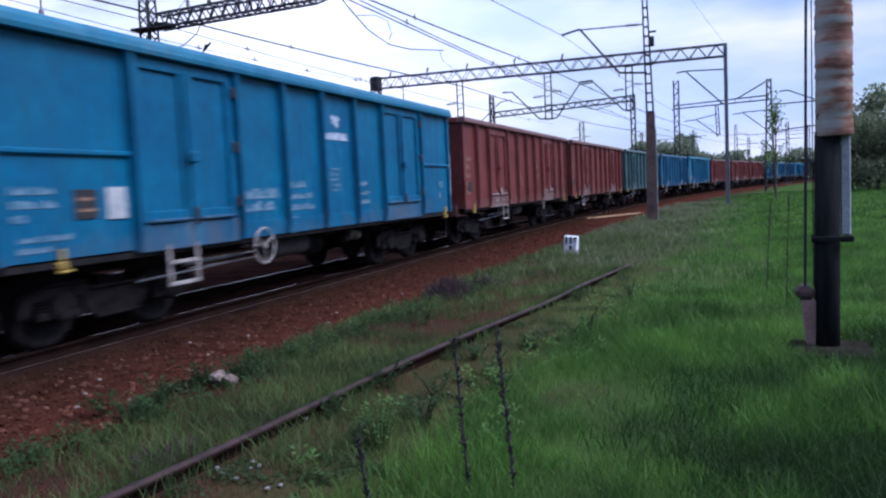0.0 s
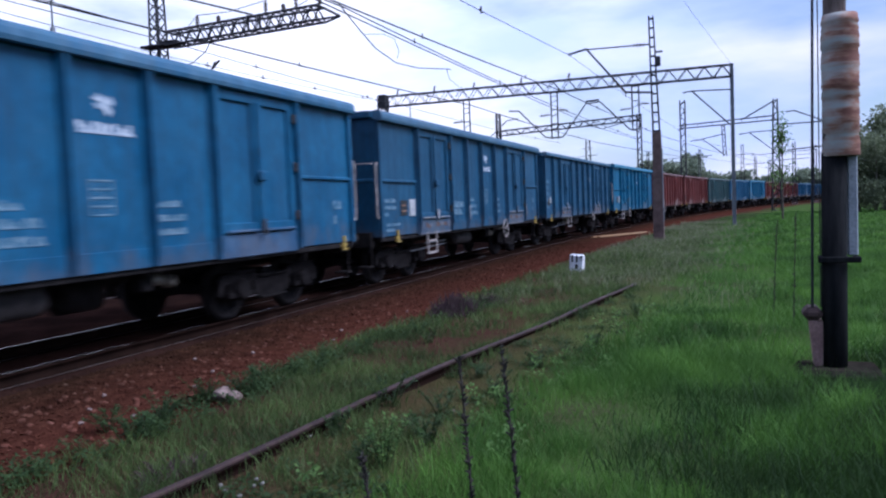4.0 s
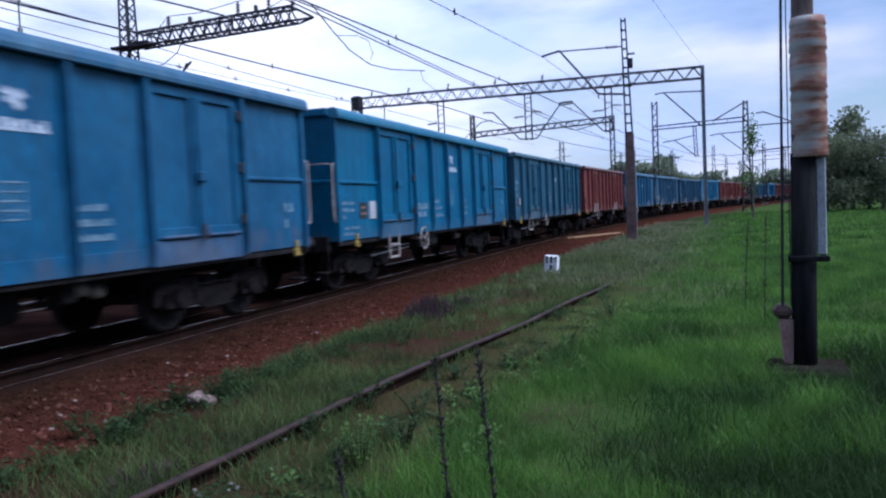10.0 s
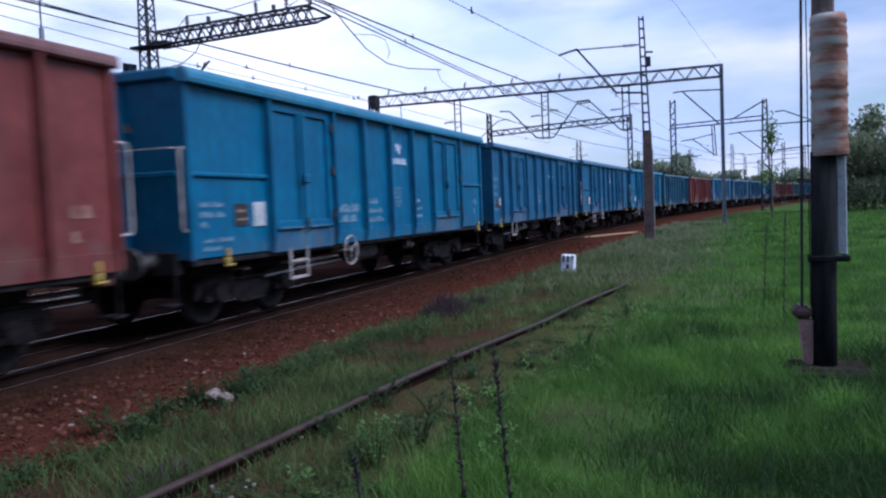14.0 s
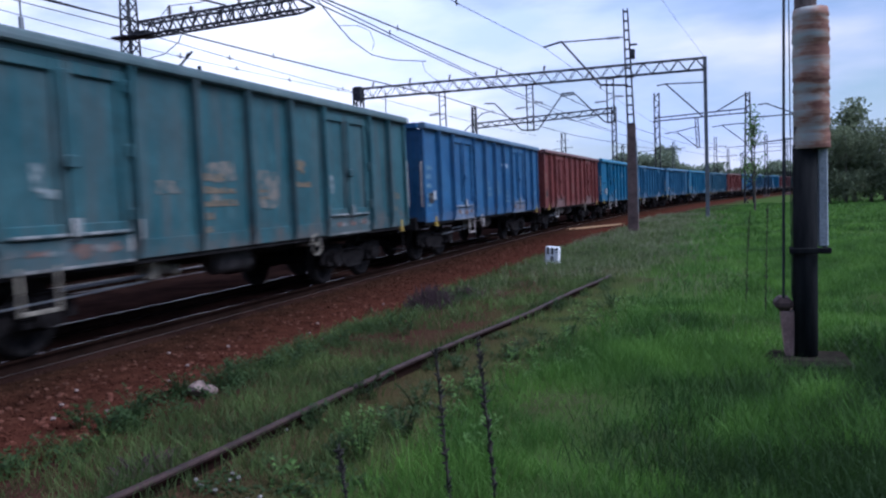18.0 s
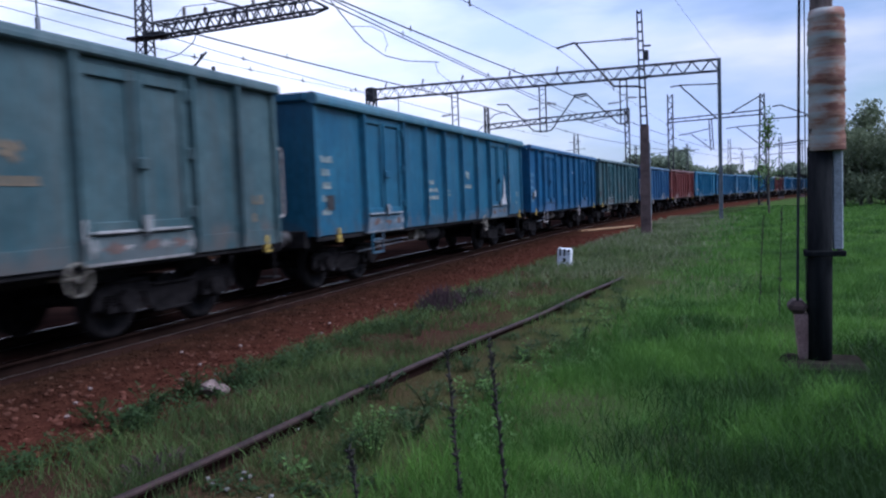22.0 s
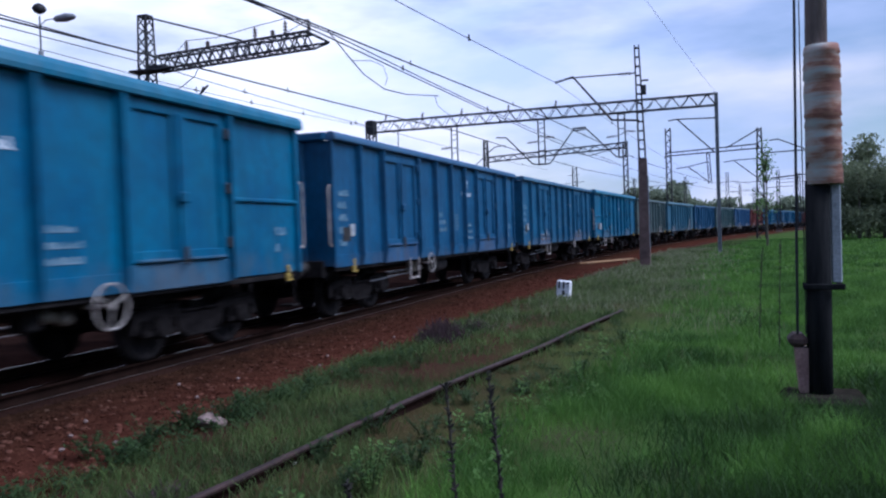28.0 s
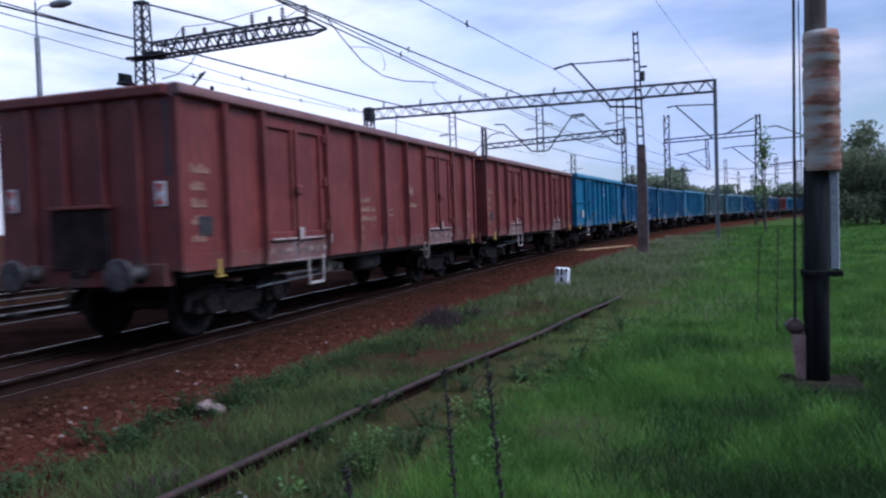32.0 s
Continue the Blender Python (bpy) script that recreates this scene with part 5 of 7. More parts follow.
def mast_near():
    """The double-channel mast beside the track with its cantilever."""
    x, y = -2.93, 33.72
    root = thing("overhead_mast", "tall steel catenary mast with a rusty brown boxed base", "mast", pose(x, y, 0))
    m = Shape()
    for sx in (-1, 1):
        m.add([(sx * 0.165, -0.08, 3.9), (sx * 0.165, 0.08, 3.9), (sx * 0.10, 0.08, 3.9), (sx * 0.10, -0.08, 3.9),
               (sx * 0.11 - 0.12, -0.07, 9.0), (sx * 0.11 - 0.12, 0.07, 9.0), (sx * 0.06 - 0.12, 0.07, 9.0), (sx * 0.06 - 0.12, -0.07, 9.0)],
              [(0, 1, 2, 3), (4, 7, 6, 5), (0, 4, 5, 1), (1, 5, 6, 2), (2, 6, 7, 3), (3, 7, 4, 0)])
    for k in range(13):
        z = 4.3 + k * 0.38
        m.box(-0.13 - 0.006 * k, 0.12 - 0.011 * k, -0.06, 0.06, z, z + 0.06)
    part("channel_shaft", m, M_STEEL, root)
    part("boxed_base", Shape().add([(-0.22, -0.17, GROUND - 0.2), (0.21, -0.17, GROUND - 0.2), (0.21, 0.17, GROUND - 0.2), (-0.22, 0.17, GROUND - 0.2),
                                    (-0.17, -0.13, 4.3), (0.17, -0.13, 4.3), (0.17, 0.13, 4.3), (-0.17, 0.13, 4.3)],
                                   [(0, 1, 2, 3), (4, 7, 6, 5), (0, 4, 5, 1), (1, 5, 6, 2), (2, 6, 7, 3), (3, 7, 4, 0)]), M_RUSTMAST, root, "rusty brown box section")
    # the flange edge that catches the light, added as a pale strip
    part("lit_edge", Shape().box(0.175, 0.225, -0.15, -0.05, 0.6, 3.6, 0.01), M_GALV, root, "pale strip for the lit edge of the mast base")
    part("top_tie", Shape().tube([(-0.2, 0, 7.87), (-2.78, 0, 7.92), (-3.55, 0, 7.8)], 0.03, 5), M_STEEL, root)
    part("cantilever", Shape().tube([(-3.55, 0, 7.78), (-2.78, 0, 7.95), (-1.2, 0, 6.01), (-0.1, 0, 5.91)], 0.05, 6), M_STEEL, root)
    insulator((-0.95, 0, 7.89), (-0.3, 0, 7.87), root)
    insulator((-1.2, 0, 6.01), (-1.75, 0, 6.65), root)
    part("tension_gear", Shape().box(0.04, 0.22, -0.08, 0.08, 6.95, 7.35, 0.02), M_STEEL, root)
    part("gear_clamp", Shape().box(0.02, 0.32, -0.05, 0.05, 7.5, 7.57, 0.02), M_STEEL, root)
    part("gear_clamp", Shape().box(-0.02, 0.18, -0.05, 0.05, 6.2, 6.32, 0.02), M_STEEL, root)
    part("foundation", Shape().box(-0.36, 0.36, -0.36, 0.36, GROUND - 0.4, GROUND + 0.05, 0.04), M_RUSTMAST, root)


def cantilever_gantry():
    """The lattice mast beyond the train and its long lattice arm."""
    y = 24.0
    root = thing("cantilever_gantry", "dark lattice mast with a long lattice arm over the tracks", "gantry", pose(0, y, 0))
    x = -19.65
    part("lattice_mast", Shape().truss((x, 0, GROUND - 0.3), (x, 0, 9.8), 0.72, 0.72, 28, 0.045, 0.5), M_STEEL, root)
    part("mast_head", Shape().box(x - 0.22, x + 0.22, -0.2, 0.2, 9.76, 9.86, 0.02), M_STEEL, root)
    a = Shape().truss((x + 0.45, 0, 8.02), (-12.9, 0, 8.22), 0.5, 0.48, 26, 0.045)
    a.tube([(-12.9, -0.25, 8.45), (-12.2, 0, 8.05)], 0.04, 4).tube([(-12.9, 0.25, 8.45), (-12.2, 0, 8.05)], 0.04, 4)
    a.tube([(-12.9, -0.25, 7.97), (-12.2, 0, 8.05)], 0.04, 4).tube([(-12.9, 0.25, 7.97), (-12.2, 0, 8.05)], 0.04, 4)
    part("lattice_arm", a, M_STEEL, root)
    part("arm_seat", Shape().box(x - 0.6, x + 0.5, -0.3, 0.3, 7.78, 7.86, 0.02).box(x + 0.1, x + 0.9, -0.2, 0.2, 7.80, 7.98, 0.03), M_STEEL, root)
    for jx in (-15.64, -15.16):
        part("joint_plate", Shape().box(jx - 0.03, jx + 0.03, -0.27, -0.19, 7.90, 8.44, 0.01), M_STEEL, root)
    part("stay", Shape().tube([(x + 0.2, 0, 9.75), (-15.6, 0, 8.5)], 0.035, 5), M_STEEL, root)
    part("isolator_switch", Shape().box(x - 1.05, x - 0.6, -0.3, 0.3, 6.9, 7.0, 0.02).box(x - 1.05, x - 0.97, -0.2, 0.2, 7.0, 7.35, 0.02).box(x - 0.8, x - 0.72, -0.2, 0.2, 7.0, 7.3, 0.02), M_STEEL, root)
    for px, hh in ((-17.9, 0.45), (-17.0, 0.3), (-15.05, 0.5), (-14.35, 0.3), (-13.85, 0.55), (-12.95, 0.45)):
        zb = 8.28 + (px + 19.2) * 0.03
        insulator((px, 0, zb), (px, 0, zb + hh), root)
    ju = Shape().tube([(-17.9, 0, 8.75), (-16.6, 0, 8.72), (-15.05, 0, 8.92), (-13.85, 0, 9.05), (-12.95, 0, 8.9)], 0.014, 4)
    ju.tube([(-17.9, 0, 8.75), (-18.3, 0, 8.4)], 0.012, 4).tube([(-13.85, 0, 8.55), (-12.95, 0, 8.92)], 0.014, 4)
    part("jumper_cable", ju, M_WIRE, root)
    part("drop_cable", Shape().tube([(-17.3, 0, 7.95), (-17.6, 0, 7.45), (-18.2, 0, 7.1), (-18.9, 0, 7.0)], 0.018, 5), M_WIRE, root)
    part("foundation", Shape().box(x - 0.8, x + 0.8, -0.8, 0.8, GROUND - 0.4, GROUND + 0.3, 0.04), M_CONC, root)


def lattice_mast(x, y, top, w=0.5, name="overhead_mast", label="distant dark lattice catenary mast", arms=()):
    root = thing(name, label, "mast", pose(x, y, 0), group="distant masts")
    part("shaft", Shape().truss((0, 0, GROUND - 0.3), (0, 0, top), w, w, 18, 0.05, 0.6), M_STEEL, root)
    for pts in arms:
        part("arm", Shape().tube([(px, 0, pz) for px, pz in pts], 0.045, 5), M_STEEL, root)
    part("foundation", Shape().box(-0.45, 0.45, -0.45, 0.45, GROUND - 0.4, GROUND + 0.2, 0.03), M_CONC, root)
    return root


def gantry_far():
    y = 88.0
    root = thing("overhead_gantry", "distant steel gantry on two lattice masts", "gantry", pose(0, y, 0))
    part("mast", Shape().truss((4.1, 0, GROUND - 0.3), (4.1, 0, 11.2), 0.9, 0.9, 20, 0.07, 0.4), M_STEEL, root)
    part("mast", Shape().truss((-4.95, 0, GROUND - 0.3), (-4.95, 0, 11.8), 0.5, 0.5, 22, 0.06), M_STEEL, root)
    beam = Shape()
    for dz in (-0.24, 0.2):
        beam.tube([(-5.3, 0, 9.03 + dz * 0.75), (4.1, 0, 9.35 + dz)], 0.07, 6)
    for k in range(7):
        bx = -4.9 + 1.45 * k
        beam.tube([(bx, 0, 9.05 + 0.034 * (bx + 5.3) - 0.2), (bx, 0, 9.05 + 0.034 * (bx + 5.3) + 0.17)], 0.03, 4)
    part("beam", beam, M_STEEL, root)
    part("hanger", Shape().truss((-0.95, 0, 9.0), (-0.8, 0, 5.7), 0.3, 0.3, 8, 0.045), M_STEEL, root)
    part("registration_arm", Shape().tube([(-4.2, 0, 7.45), (-3.0, 0, 7.6), (-0.95, 0, 8.0)], 0.05, 5).tube([(-3.0, 0, 7.6), (-0.8, 0, 5.8)], 0.05, 5), M_STEEL, root)
    part("registration_arm", Shape().tube([(0.6, 0, 7.85), (1.8, 0, 8.0), (3.9, 0, 8.05)], 0.05, 5).tube([(1.6, 0, 7.95), (3.9, 0, 6.0)], 0.05, 5), M_STEEL, root)
    part("stay", Shape().tube([(1.0, 0, 9.4), (4.1, 0, 11.1)], 0.07, 5), M_STEEL, root)
    root2 = thing("overhead_gantry", "distant steel gantry beyond the freight train", "gantry", pose(0, 80.0, 0))
    part("mast", Shape().truss((-22.9, 0, GROUND - 0.3), (-22.9, 0, 11.0), 0.6, 0.6, 20, 0.06, 0.6), M_STEEL, root2)
    part("mast", Shape().truss((-8.6, 0, GROUND - 0.3), (-8.6, 0, 9.9), 0.4, 0.4, 20, 0.05), M_STEEL, root2)
    part("lattice_beam", Shape().truss((-22.9, 0, 8.95), (-8.6, 0, 9.55), 0.45, 0.5, 24, 0.05), M_STEEL, root2)
    part("stay", Shape().tube([(-24.6, 0, 8.0), (-22.0, 0, 10.2), (-20.9, 0, 10.35)], 0.05, 5), M_STEEL, root2)
    part("bracket", Shape().tube([(-13.8, 0, 9.2), (-12.2, 0, 8.7), (-9.0, 0, 9.4)], 0.04, 5), M_STEEL, root2)


gantry_near()
mast_near()
cantilever_gantry()
gantry_far()
lattice_mast(1.4, 140, 9.9, 0.6, arms=[[(-1.6, 8.2), (1.8, 8.3)]])
lattice_mast(9.2, 140, 9.8, 0.6, arms=[[(-6.5, 8.0), (3.5, 8.4)], [(-2.0, 7.0), (2.2, 7.1)]])
lattice_mast(-5.3, 140, 9.5, 0.5, arms=[[(-7.5, 8.1), (2.0, 8.4)]])
lattice_mast(3.6, 150, 8.2, 0.5, arms=[[(-1.5, 7.0), (1.5, 7.0)]])
lattice_mast(5.9, 150, 7.6, 0.5)
lattice_mast(-23.9, 140, 12.2, 1.1, arms=[[(-1.8, 9.4), (1.6, 9.6)], [(-1.2, 10.8), (0.8, 10.9)]])
lattice_mast(-13.7, 140, 9.6, 0.5, arms=[[(-1.0, 9.0), (1.5, 9.2)]])
lattice_mast(14.5, 165, 10.5, 0.6, arms=[[(-3.5, 8.8), (3.0, 9.0)]])
lattice_mast(6.1, 60.0, 7.6, 0.4, label="steel mast with a bracket arm behind the pole", arms=[[(-2.65, 7.2), (-2.1, 7.25), (0.0, 6.3)], [(-2.8, 6.35), (0.0, 6.4)], [(-2.6, 4.55), (0.0, 4.75)]])


def lamp_post():
    root = thing("lamp_post", "tall grey yard lamp post with a side lantern", "street lamp", pose(-32.8, 32, 0))
    part("pole", Shape().tube([(0, 0, GROUND - 0.3), (0, 0, 11.6)], 0.17, 10, 0.13).tube([(0, 0, 11.6), (0, 0, 13.4)], 0.05, 8), M_GALV, root)
    part("arm", Shape().tube([(0, 0, 12.9), (0.4, 0, 13.15), (1.2, 0, 13.15)], 0.03, 6), M_GALV, root)
    hd = Shape()
    hd.lathe([(0.9, 0.03), (1.1, 0.16), (1.7, 0.22), (2.2, 0.14), (2.35, 0.03)], "x", (0, 0, 13.12), 12)
    part("lantern", hd, M_GALV, root, "grey lantern hood", True)
    part("ball", Shape().lathe([(13.5, 0.05), (13.6, 0.25), (13.78, 0.36), (13.96, 0.25), (14.06, 0.05)], "z", (0, 0, 0), 14), M_STEEL, root, smooth=True)


lamp_post()
sg = thing("signal_post", "slim signal post top beyond the wagons", "signal", pose(-19.6, 28, 0))
part("post", Shape().tube([(0, 0, GROUND - 0.2), (0, 0, 7.2)], 0.06, 8), M_STEEL, sg)
part("head", Shape().box(-0.07, 0.07, -0.06, 0.06, 7.1, 7.38, 0.02), M_STEEL, sg)
part("stay_arm", Shape().tube([(-0.9, 0, 7.5), (-0.3, 0, 8.0)], 0.05, 5).tube([(-0.6, 0, 7.72), (-0.5, 0, 7.95)], 0.06, 5).tube([(-2.6, 0, 7.55), (-0.9, 0, 7.5), (0, 0, 7.0)], 0.03, 5), M_STEEL, sg)


def wire(name, label, pts, r=0.014, sag=0.25, droppers=None):
    """A wire through the given points, hanging between each two."""
    root = thing(name, label, "overhead wire", group="overhead wires")
    out = []
    for a, b in zip(pts, pts[1:]):
        a, b = Vector(a), Vector(b)
        for k in range(12):
            t = k / 12
            out.append(a.lerp(b, t) - Vector((0, 0, sag * 4 * t * (1 - t) * (a - b).length / 30)))
    out.append(Vector(pts[-1]))
    part("strand", Shape().tube(out, r * 1.25, 4), M_WIRE, root)
    if droppers:
        for i in range(3, len(out) - 1, 6):
            p = out[i]
            part("clamp", Shape().tube([p + Vector((0, 0, 0.14)), p - Vector((0, 0, 0.08))], 0.028, 4).tube([p - Vector((0, 0.2, 0)), p + Vector((0, 0.2, 0))], 0.03, 4), M_STEEL, root)
    return root


def along(s, off, z):
    p, _ = track(s, off)
    return (p.x, p.y, z)


WIRES = [
    ("messenger", [along(-30, -1.5, 7.9), (-10.2, -4, 7.85), (-6.45, 33.72, 7.78), along(88, -0.3, 7.7), along(140, 0, 7.7), along(200, 0, 7.7)], 0.011, 0.1, True),
    ("contact", [along(-30, 0, 5.9), (-8.0, -4, 5.9), (-7.7, 33.72, 5.85), (-7.3, 48.65, 5.85), along(88, 0, 5.85), along(140, 0, 5.85), along(200, 0, 5.85)], 0.014, 0.02, False),
    ("messenger", [(-16.9, -26, 8.6), (-12.26, 24, 8.5), (-9.95, 48.65, 8.45), along(88, -3.5, 8.2), along(140, -5.5, 8.2), along(200, -5.5, 8.2)], 0.025, 0.06, True),
    ("messenger", [(-17.0, -26, 8.7), (-12.05, 24, 8.32), (-11.96, 48.65, 8.35), along(88, -6.5, 8.3)], 0.020, 0.06, True),
    ("feeder", [(-22.5, -26, 8.3), (-17.95, 24, 7.9), (-15.72, 48.65, 8.0), along(88, -10.5, 8.0), along(140, -10.5, 8.0)], 0.025, 0.08, True),
    ("feeder", [(-20.5, -26, 8.3), (-19.29, 24, 8.0), (-20.3, 48.65, 8.3), along(88, -15.0, 8.3)], 0.013, 0.1, True),
    ("feeder", [(-23.4, -26, 9.6), (-19.95, 24, 8.5)], 0.018, 0.06, True),
    ("feeder", [(-19.4, -26, 8.4), (-20.6, 26, 7.85), (-21.6, 36, 8.30), (-21.85, 48.65, 8.72)], 0.010, 0.04, True),
    ("feeder", [(-7.6, -26, 9.6), (-2.56, 24, 9.25), (0.0, 48.65, 9.05)], 0.006, 0.06, False),
]
for nm, pts, r, sag, drop in WIRES:
    wire("overhead_" + nm, "dark overhead %s wire above the tracks" % nm, pts, r, sag, drop)
tw = thing("jumper_cable", "loose looping jumper cable hanging from the overhead wires", "cable")
part("strand", Shape().tube([(-12.26, 24, 8.5), (-12.3, 25.6, 7.95), (-12.5, 27.4, 7.6), (-12.7, 29.8, 7.45), (-12.5, 31.6, 7.5), (-11.6, 33.2, 7.6)], 0.022, 5), M_WIRE, tw)
part("loop", Shape().tube([(-12.35, 26, 7.85), (-12.0, 27.0, 8.0), (-11.8, 27.6, 7.9), (-11.9, 28.2, 7.55), (-12.3, 28.9, 7.45)], 0.012, 4), M_WIRE, tw)
part("loop", Shape().tube([(-11.7, 33.0, 7.58), (-11.7, 33.3, 7.2), (-11.4, 33.5, 6.9), (-11.2, 34.0, 6.75)], 0.012, 4), M_WIRE, tw)


# ---- the pole by the camera ----
def big_pole():
    x, y = 0.95, 8.87
    root = thing("telegraph_pole", "tarred wooden pole wrapped in rusty painted sheet metal", "pole", pose(x, y, 0))
    part("lower_shaft", Shape().tube([(-0.02, 0, GROUND - 0.4), (0.0, 0, 1.96)], 0.121, 18, 0.118), M_TAR, root, "black tarred lower pole", True)
    part("upper_shaft", Shape().tube([(0.0, 0, 1.94), (0.08, 0, 8.2)], 0.112, 14, 0.09), M_POLE, root, "weathered pinkish pole", True)
    prof, z = [], 1.92
    rnd = random.Random(5)
    while z < 3.30:
        prof += [(z, 0.165 + rnd.uniform(-0.004, 0.008)), (z + 0.012, 0.172 + rnd.uniform(0, 0.008))]
        z += rnd.uniform(0.06, 0.12)
    prof.append((3.32, 0.160))
    part("sheet_wrap", Shape().lathe(prof, "z", (0.065, 0, 0), 22), M_BAND, root, "rust-streaked white sheet wrap", True)
    part("rear_board", Shape().box(0.122, 0.215, 0.02, 0.09, 0.92, 1.98, 0.01), M_GUARD, root, "pale grey cable guard")
    part("clamp_bar", Shape().box(-0.17, 0.22, -0.16, -0.12, 0.86, 0.92, 0.01).box(-0.15, -0.12, -0.12, 0.12, 0.86, 0.92).box(0.17, 0.2, -0.12, 0.12, 0.86, 0.92), M_TAR, root)
    part("stub", Shape().add([(-0.19, -0.04, GROUND - 0.2), (-0.124, -0.04, GROUND - 0.2), (-0.124, 0.16, GROUND - 0.2), (-0.19, 0.16, GROUND - 0.2),
                              (-0.25, -0.05, 0.26), (-0.124, -0.05, 0.26), (-0.124, 0.18, 0.26), (-0.25, 0.18, 0.26)],
                             [(3, 2, 1, 0), (4, 5, 6, 7), (0, 1, 5, 4), (1, 2, 6, 5), (2, 3, 7, 6), (3, 0, 4, 7)]), M_STUB, root, "worn pinkish concrete stub post")
    part("stub_cap", Shape().box(-0.31, -0.124, -0.09, 0.22, 0.262, 0.40, 0.05), M_REDCONC, root, "rusty cap on the stub")
    part("foot_slab", Shape().box(-0.38, 0.41, -0.32, 0.30, GROUND - 0.35, GROUND - 0.005, 0.05), M_EARTH, root, "dark earthy concrete slab round the foot")
    guy = thing("guy_pole", "thin dark guy pole standing by the telegraph pole", "pole", pose(x - 0.19, y - 0.02, 0))
    part("rod", Shape().tube([(-0.03, 0, 0.40), (0.06, 0, 7.6)], 0.014, 8), M_STEEL, guy)
    part("second_wire", Shape().tube([(0.05, 0, 0.40), (0.06, 0, 7.6)], 0.006, 5), M_WIRE, guy)


big_pole()


def km_post():
    x, y = -3.68, 19.47
    root = thing("distance_post", "white concrete distance post with black figures", "distance post", pose(x, y, 0, 0, 4, -3))
    s = Shape().box(-0.185, 0.185, -0.06, 0.06, -0.24, 0.27, 0.04)
    part("head", s, M_POST, root, "white enamelled number board")
    part("stem", Shape().box(-0.12, 0.12, -0.055, 0.055, GROUND - 0.4, -0.15, 0.02), M_CONC, root)
    for text, z, size in (("116", 0.085, 0.215),):
        cu = bpy.data.curves.new("figures", "FONT")
        cu.body, cu.size, cu.align_x, cu.extrude, cu.offset = text, size, "CENTER", 0.004, 0.013
        tmp = new("figures", cu)
        me = bpy.data.meshes.new_from_object(tmp.evaluated_get(bpy.context.evaluated_depsgraph_get()))
        bpy.data.objects.remove(tmp)
        me.materials.clear()
        me.materials.append(M_BLACK)
        part("number", me, M_BLACK, root, "black figures", at=pose(0, -0.064, z, 90, 0, 0))
    part("figure_bar", Shape().box(-0.035, 0.035, -0.068, -0.0605, -0.085, 0.025, 0.01), M_BLACK, root)


km_post()

# ---- the old rail in the grass ----
def old_rail():
    verts, faces = [], []
    ys = np.linspace(-5.0, 16.0, 54)
    k = len(RAIL)
    for yy in ys:
        zt = -0.045 - 0.03 * max(0, (yy - 10) / 6) + 0.012 * math.sin(yy * 1.1)
        for d, z in RAIL:
            verts.append((old_rail_x(yy) + d * 0.7, yy, zt + z - 0.012))
    for i in range(len(ys) - 1):
        for j in range(k - 1):
            faces.append((i * k + j, i * k + j + 1, i * k + k + j + 1, i * k + k + j))
    for base in (0, (len(ys) - 1) * k):
        faces += [(base + 0, base + 1, base + 12, base + 13), (base + 2, base + 3, base + 10, base + 11), (base + 4, base + 5, base + 8, base + 9)]
    root = thing("abandoned_rail", "rusty disused rail half sunk in weeds", "rail")
    # web and foot coloured near black for the shade beneath the head
    part("rail_web", raw_mesh("rail_web", np.array(verts), np.array(faces), M_RAIL), M_RAIL, root, "rail web and foot, darkened for shade under the head")
    head, quads = [], []
    h = [(-0.029, -0.034), (-0.029, -0.008), (-0.022, -0.003), (0.022, -0.003), (0.029, -0.008), (0.029, -0.034)]
    for yy in ys:
        zt = -0.045 - 0.03 * max(0, (yy - 10) / 6) + 0.012 * math.sin(yy * 1.1)
        head += [(old_rail_x(yy) + d, yy, zt + z) for d, z in h]
    for i in range(len(ys) - 1):
        quads += [(i * 6 + j, i * 6 + (j + 1) % 6, i * 6 + 6 + (j + 1) % 6, i * 6 + 6 + j) for j in range(6)]
    for e in (0, (len(ys) - 1) * 6):
        quads += [(e, e + 1, e + 4, e + 5), (e + 1, e + 2, e + 3, e + 4)]
    part("rail_head", raw_mesh("rail_head", np.array(head), np.array(quads), M_OLDRAIL), M_OLDRAIL, root, "rust-brown rail head")


old_rail()

plank = thing("plank", "pale wooden crossing plank lying beside the track", "plank", pose(-5.3, 39.6, -0.13, 0, 0, -25))
part("board", Shape().box(-0.09, 0.09, -2.4, 2.4, -0.03, 0.03, 0.008), M_WOOD, plank)
part("board", Shape().box(0.15, 0.32, -2.2, 1.6, -0.03, 0.025, 0.008), M_WOOD, plank)


# ---- loose stones ----
def rock(r, seed, squash=0.7):
    rnd = random.Random(seed)
    bm = bmesh.new()
    bmesh.ops.create_icosphere(bm, subdivisions=2, radius=r)
    off = Vector((rnd.uniform(0, 50), rnd.uniform(0, 50), 0))
    for v in bm.verts:
        n = noise.noise(v.co / r * 0.9 + off)
        v.co *= 1 + 0.45 * n
        v.co.z *= squash
    me = bpy.data.meshes.new("stone")
    bm.to_mesh(me)
    bm.free()
    me.materials.append(M_STONE)
    return me


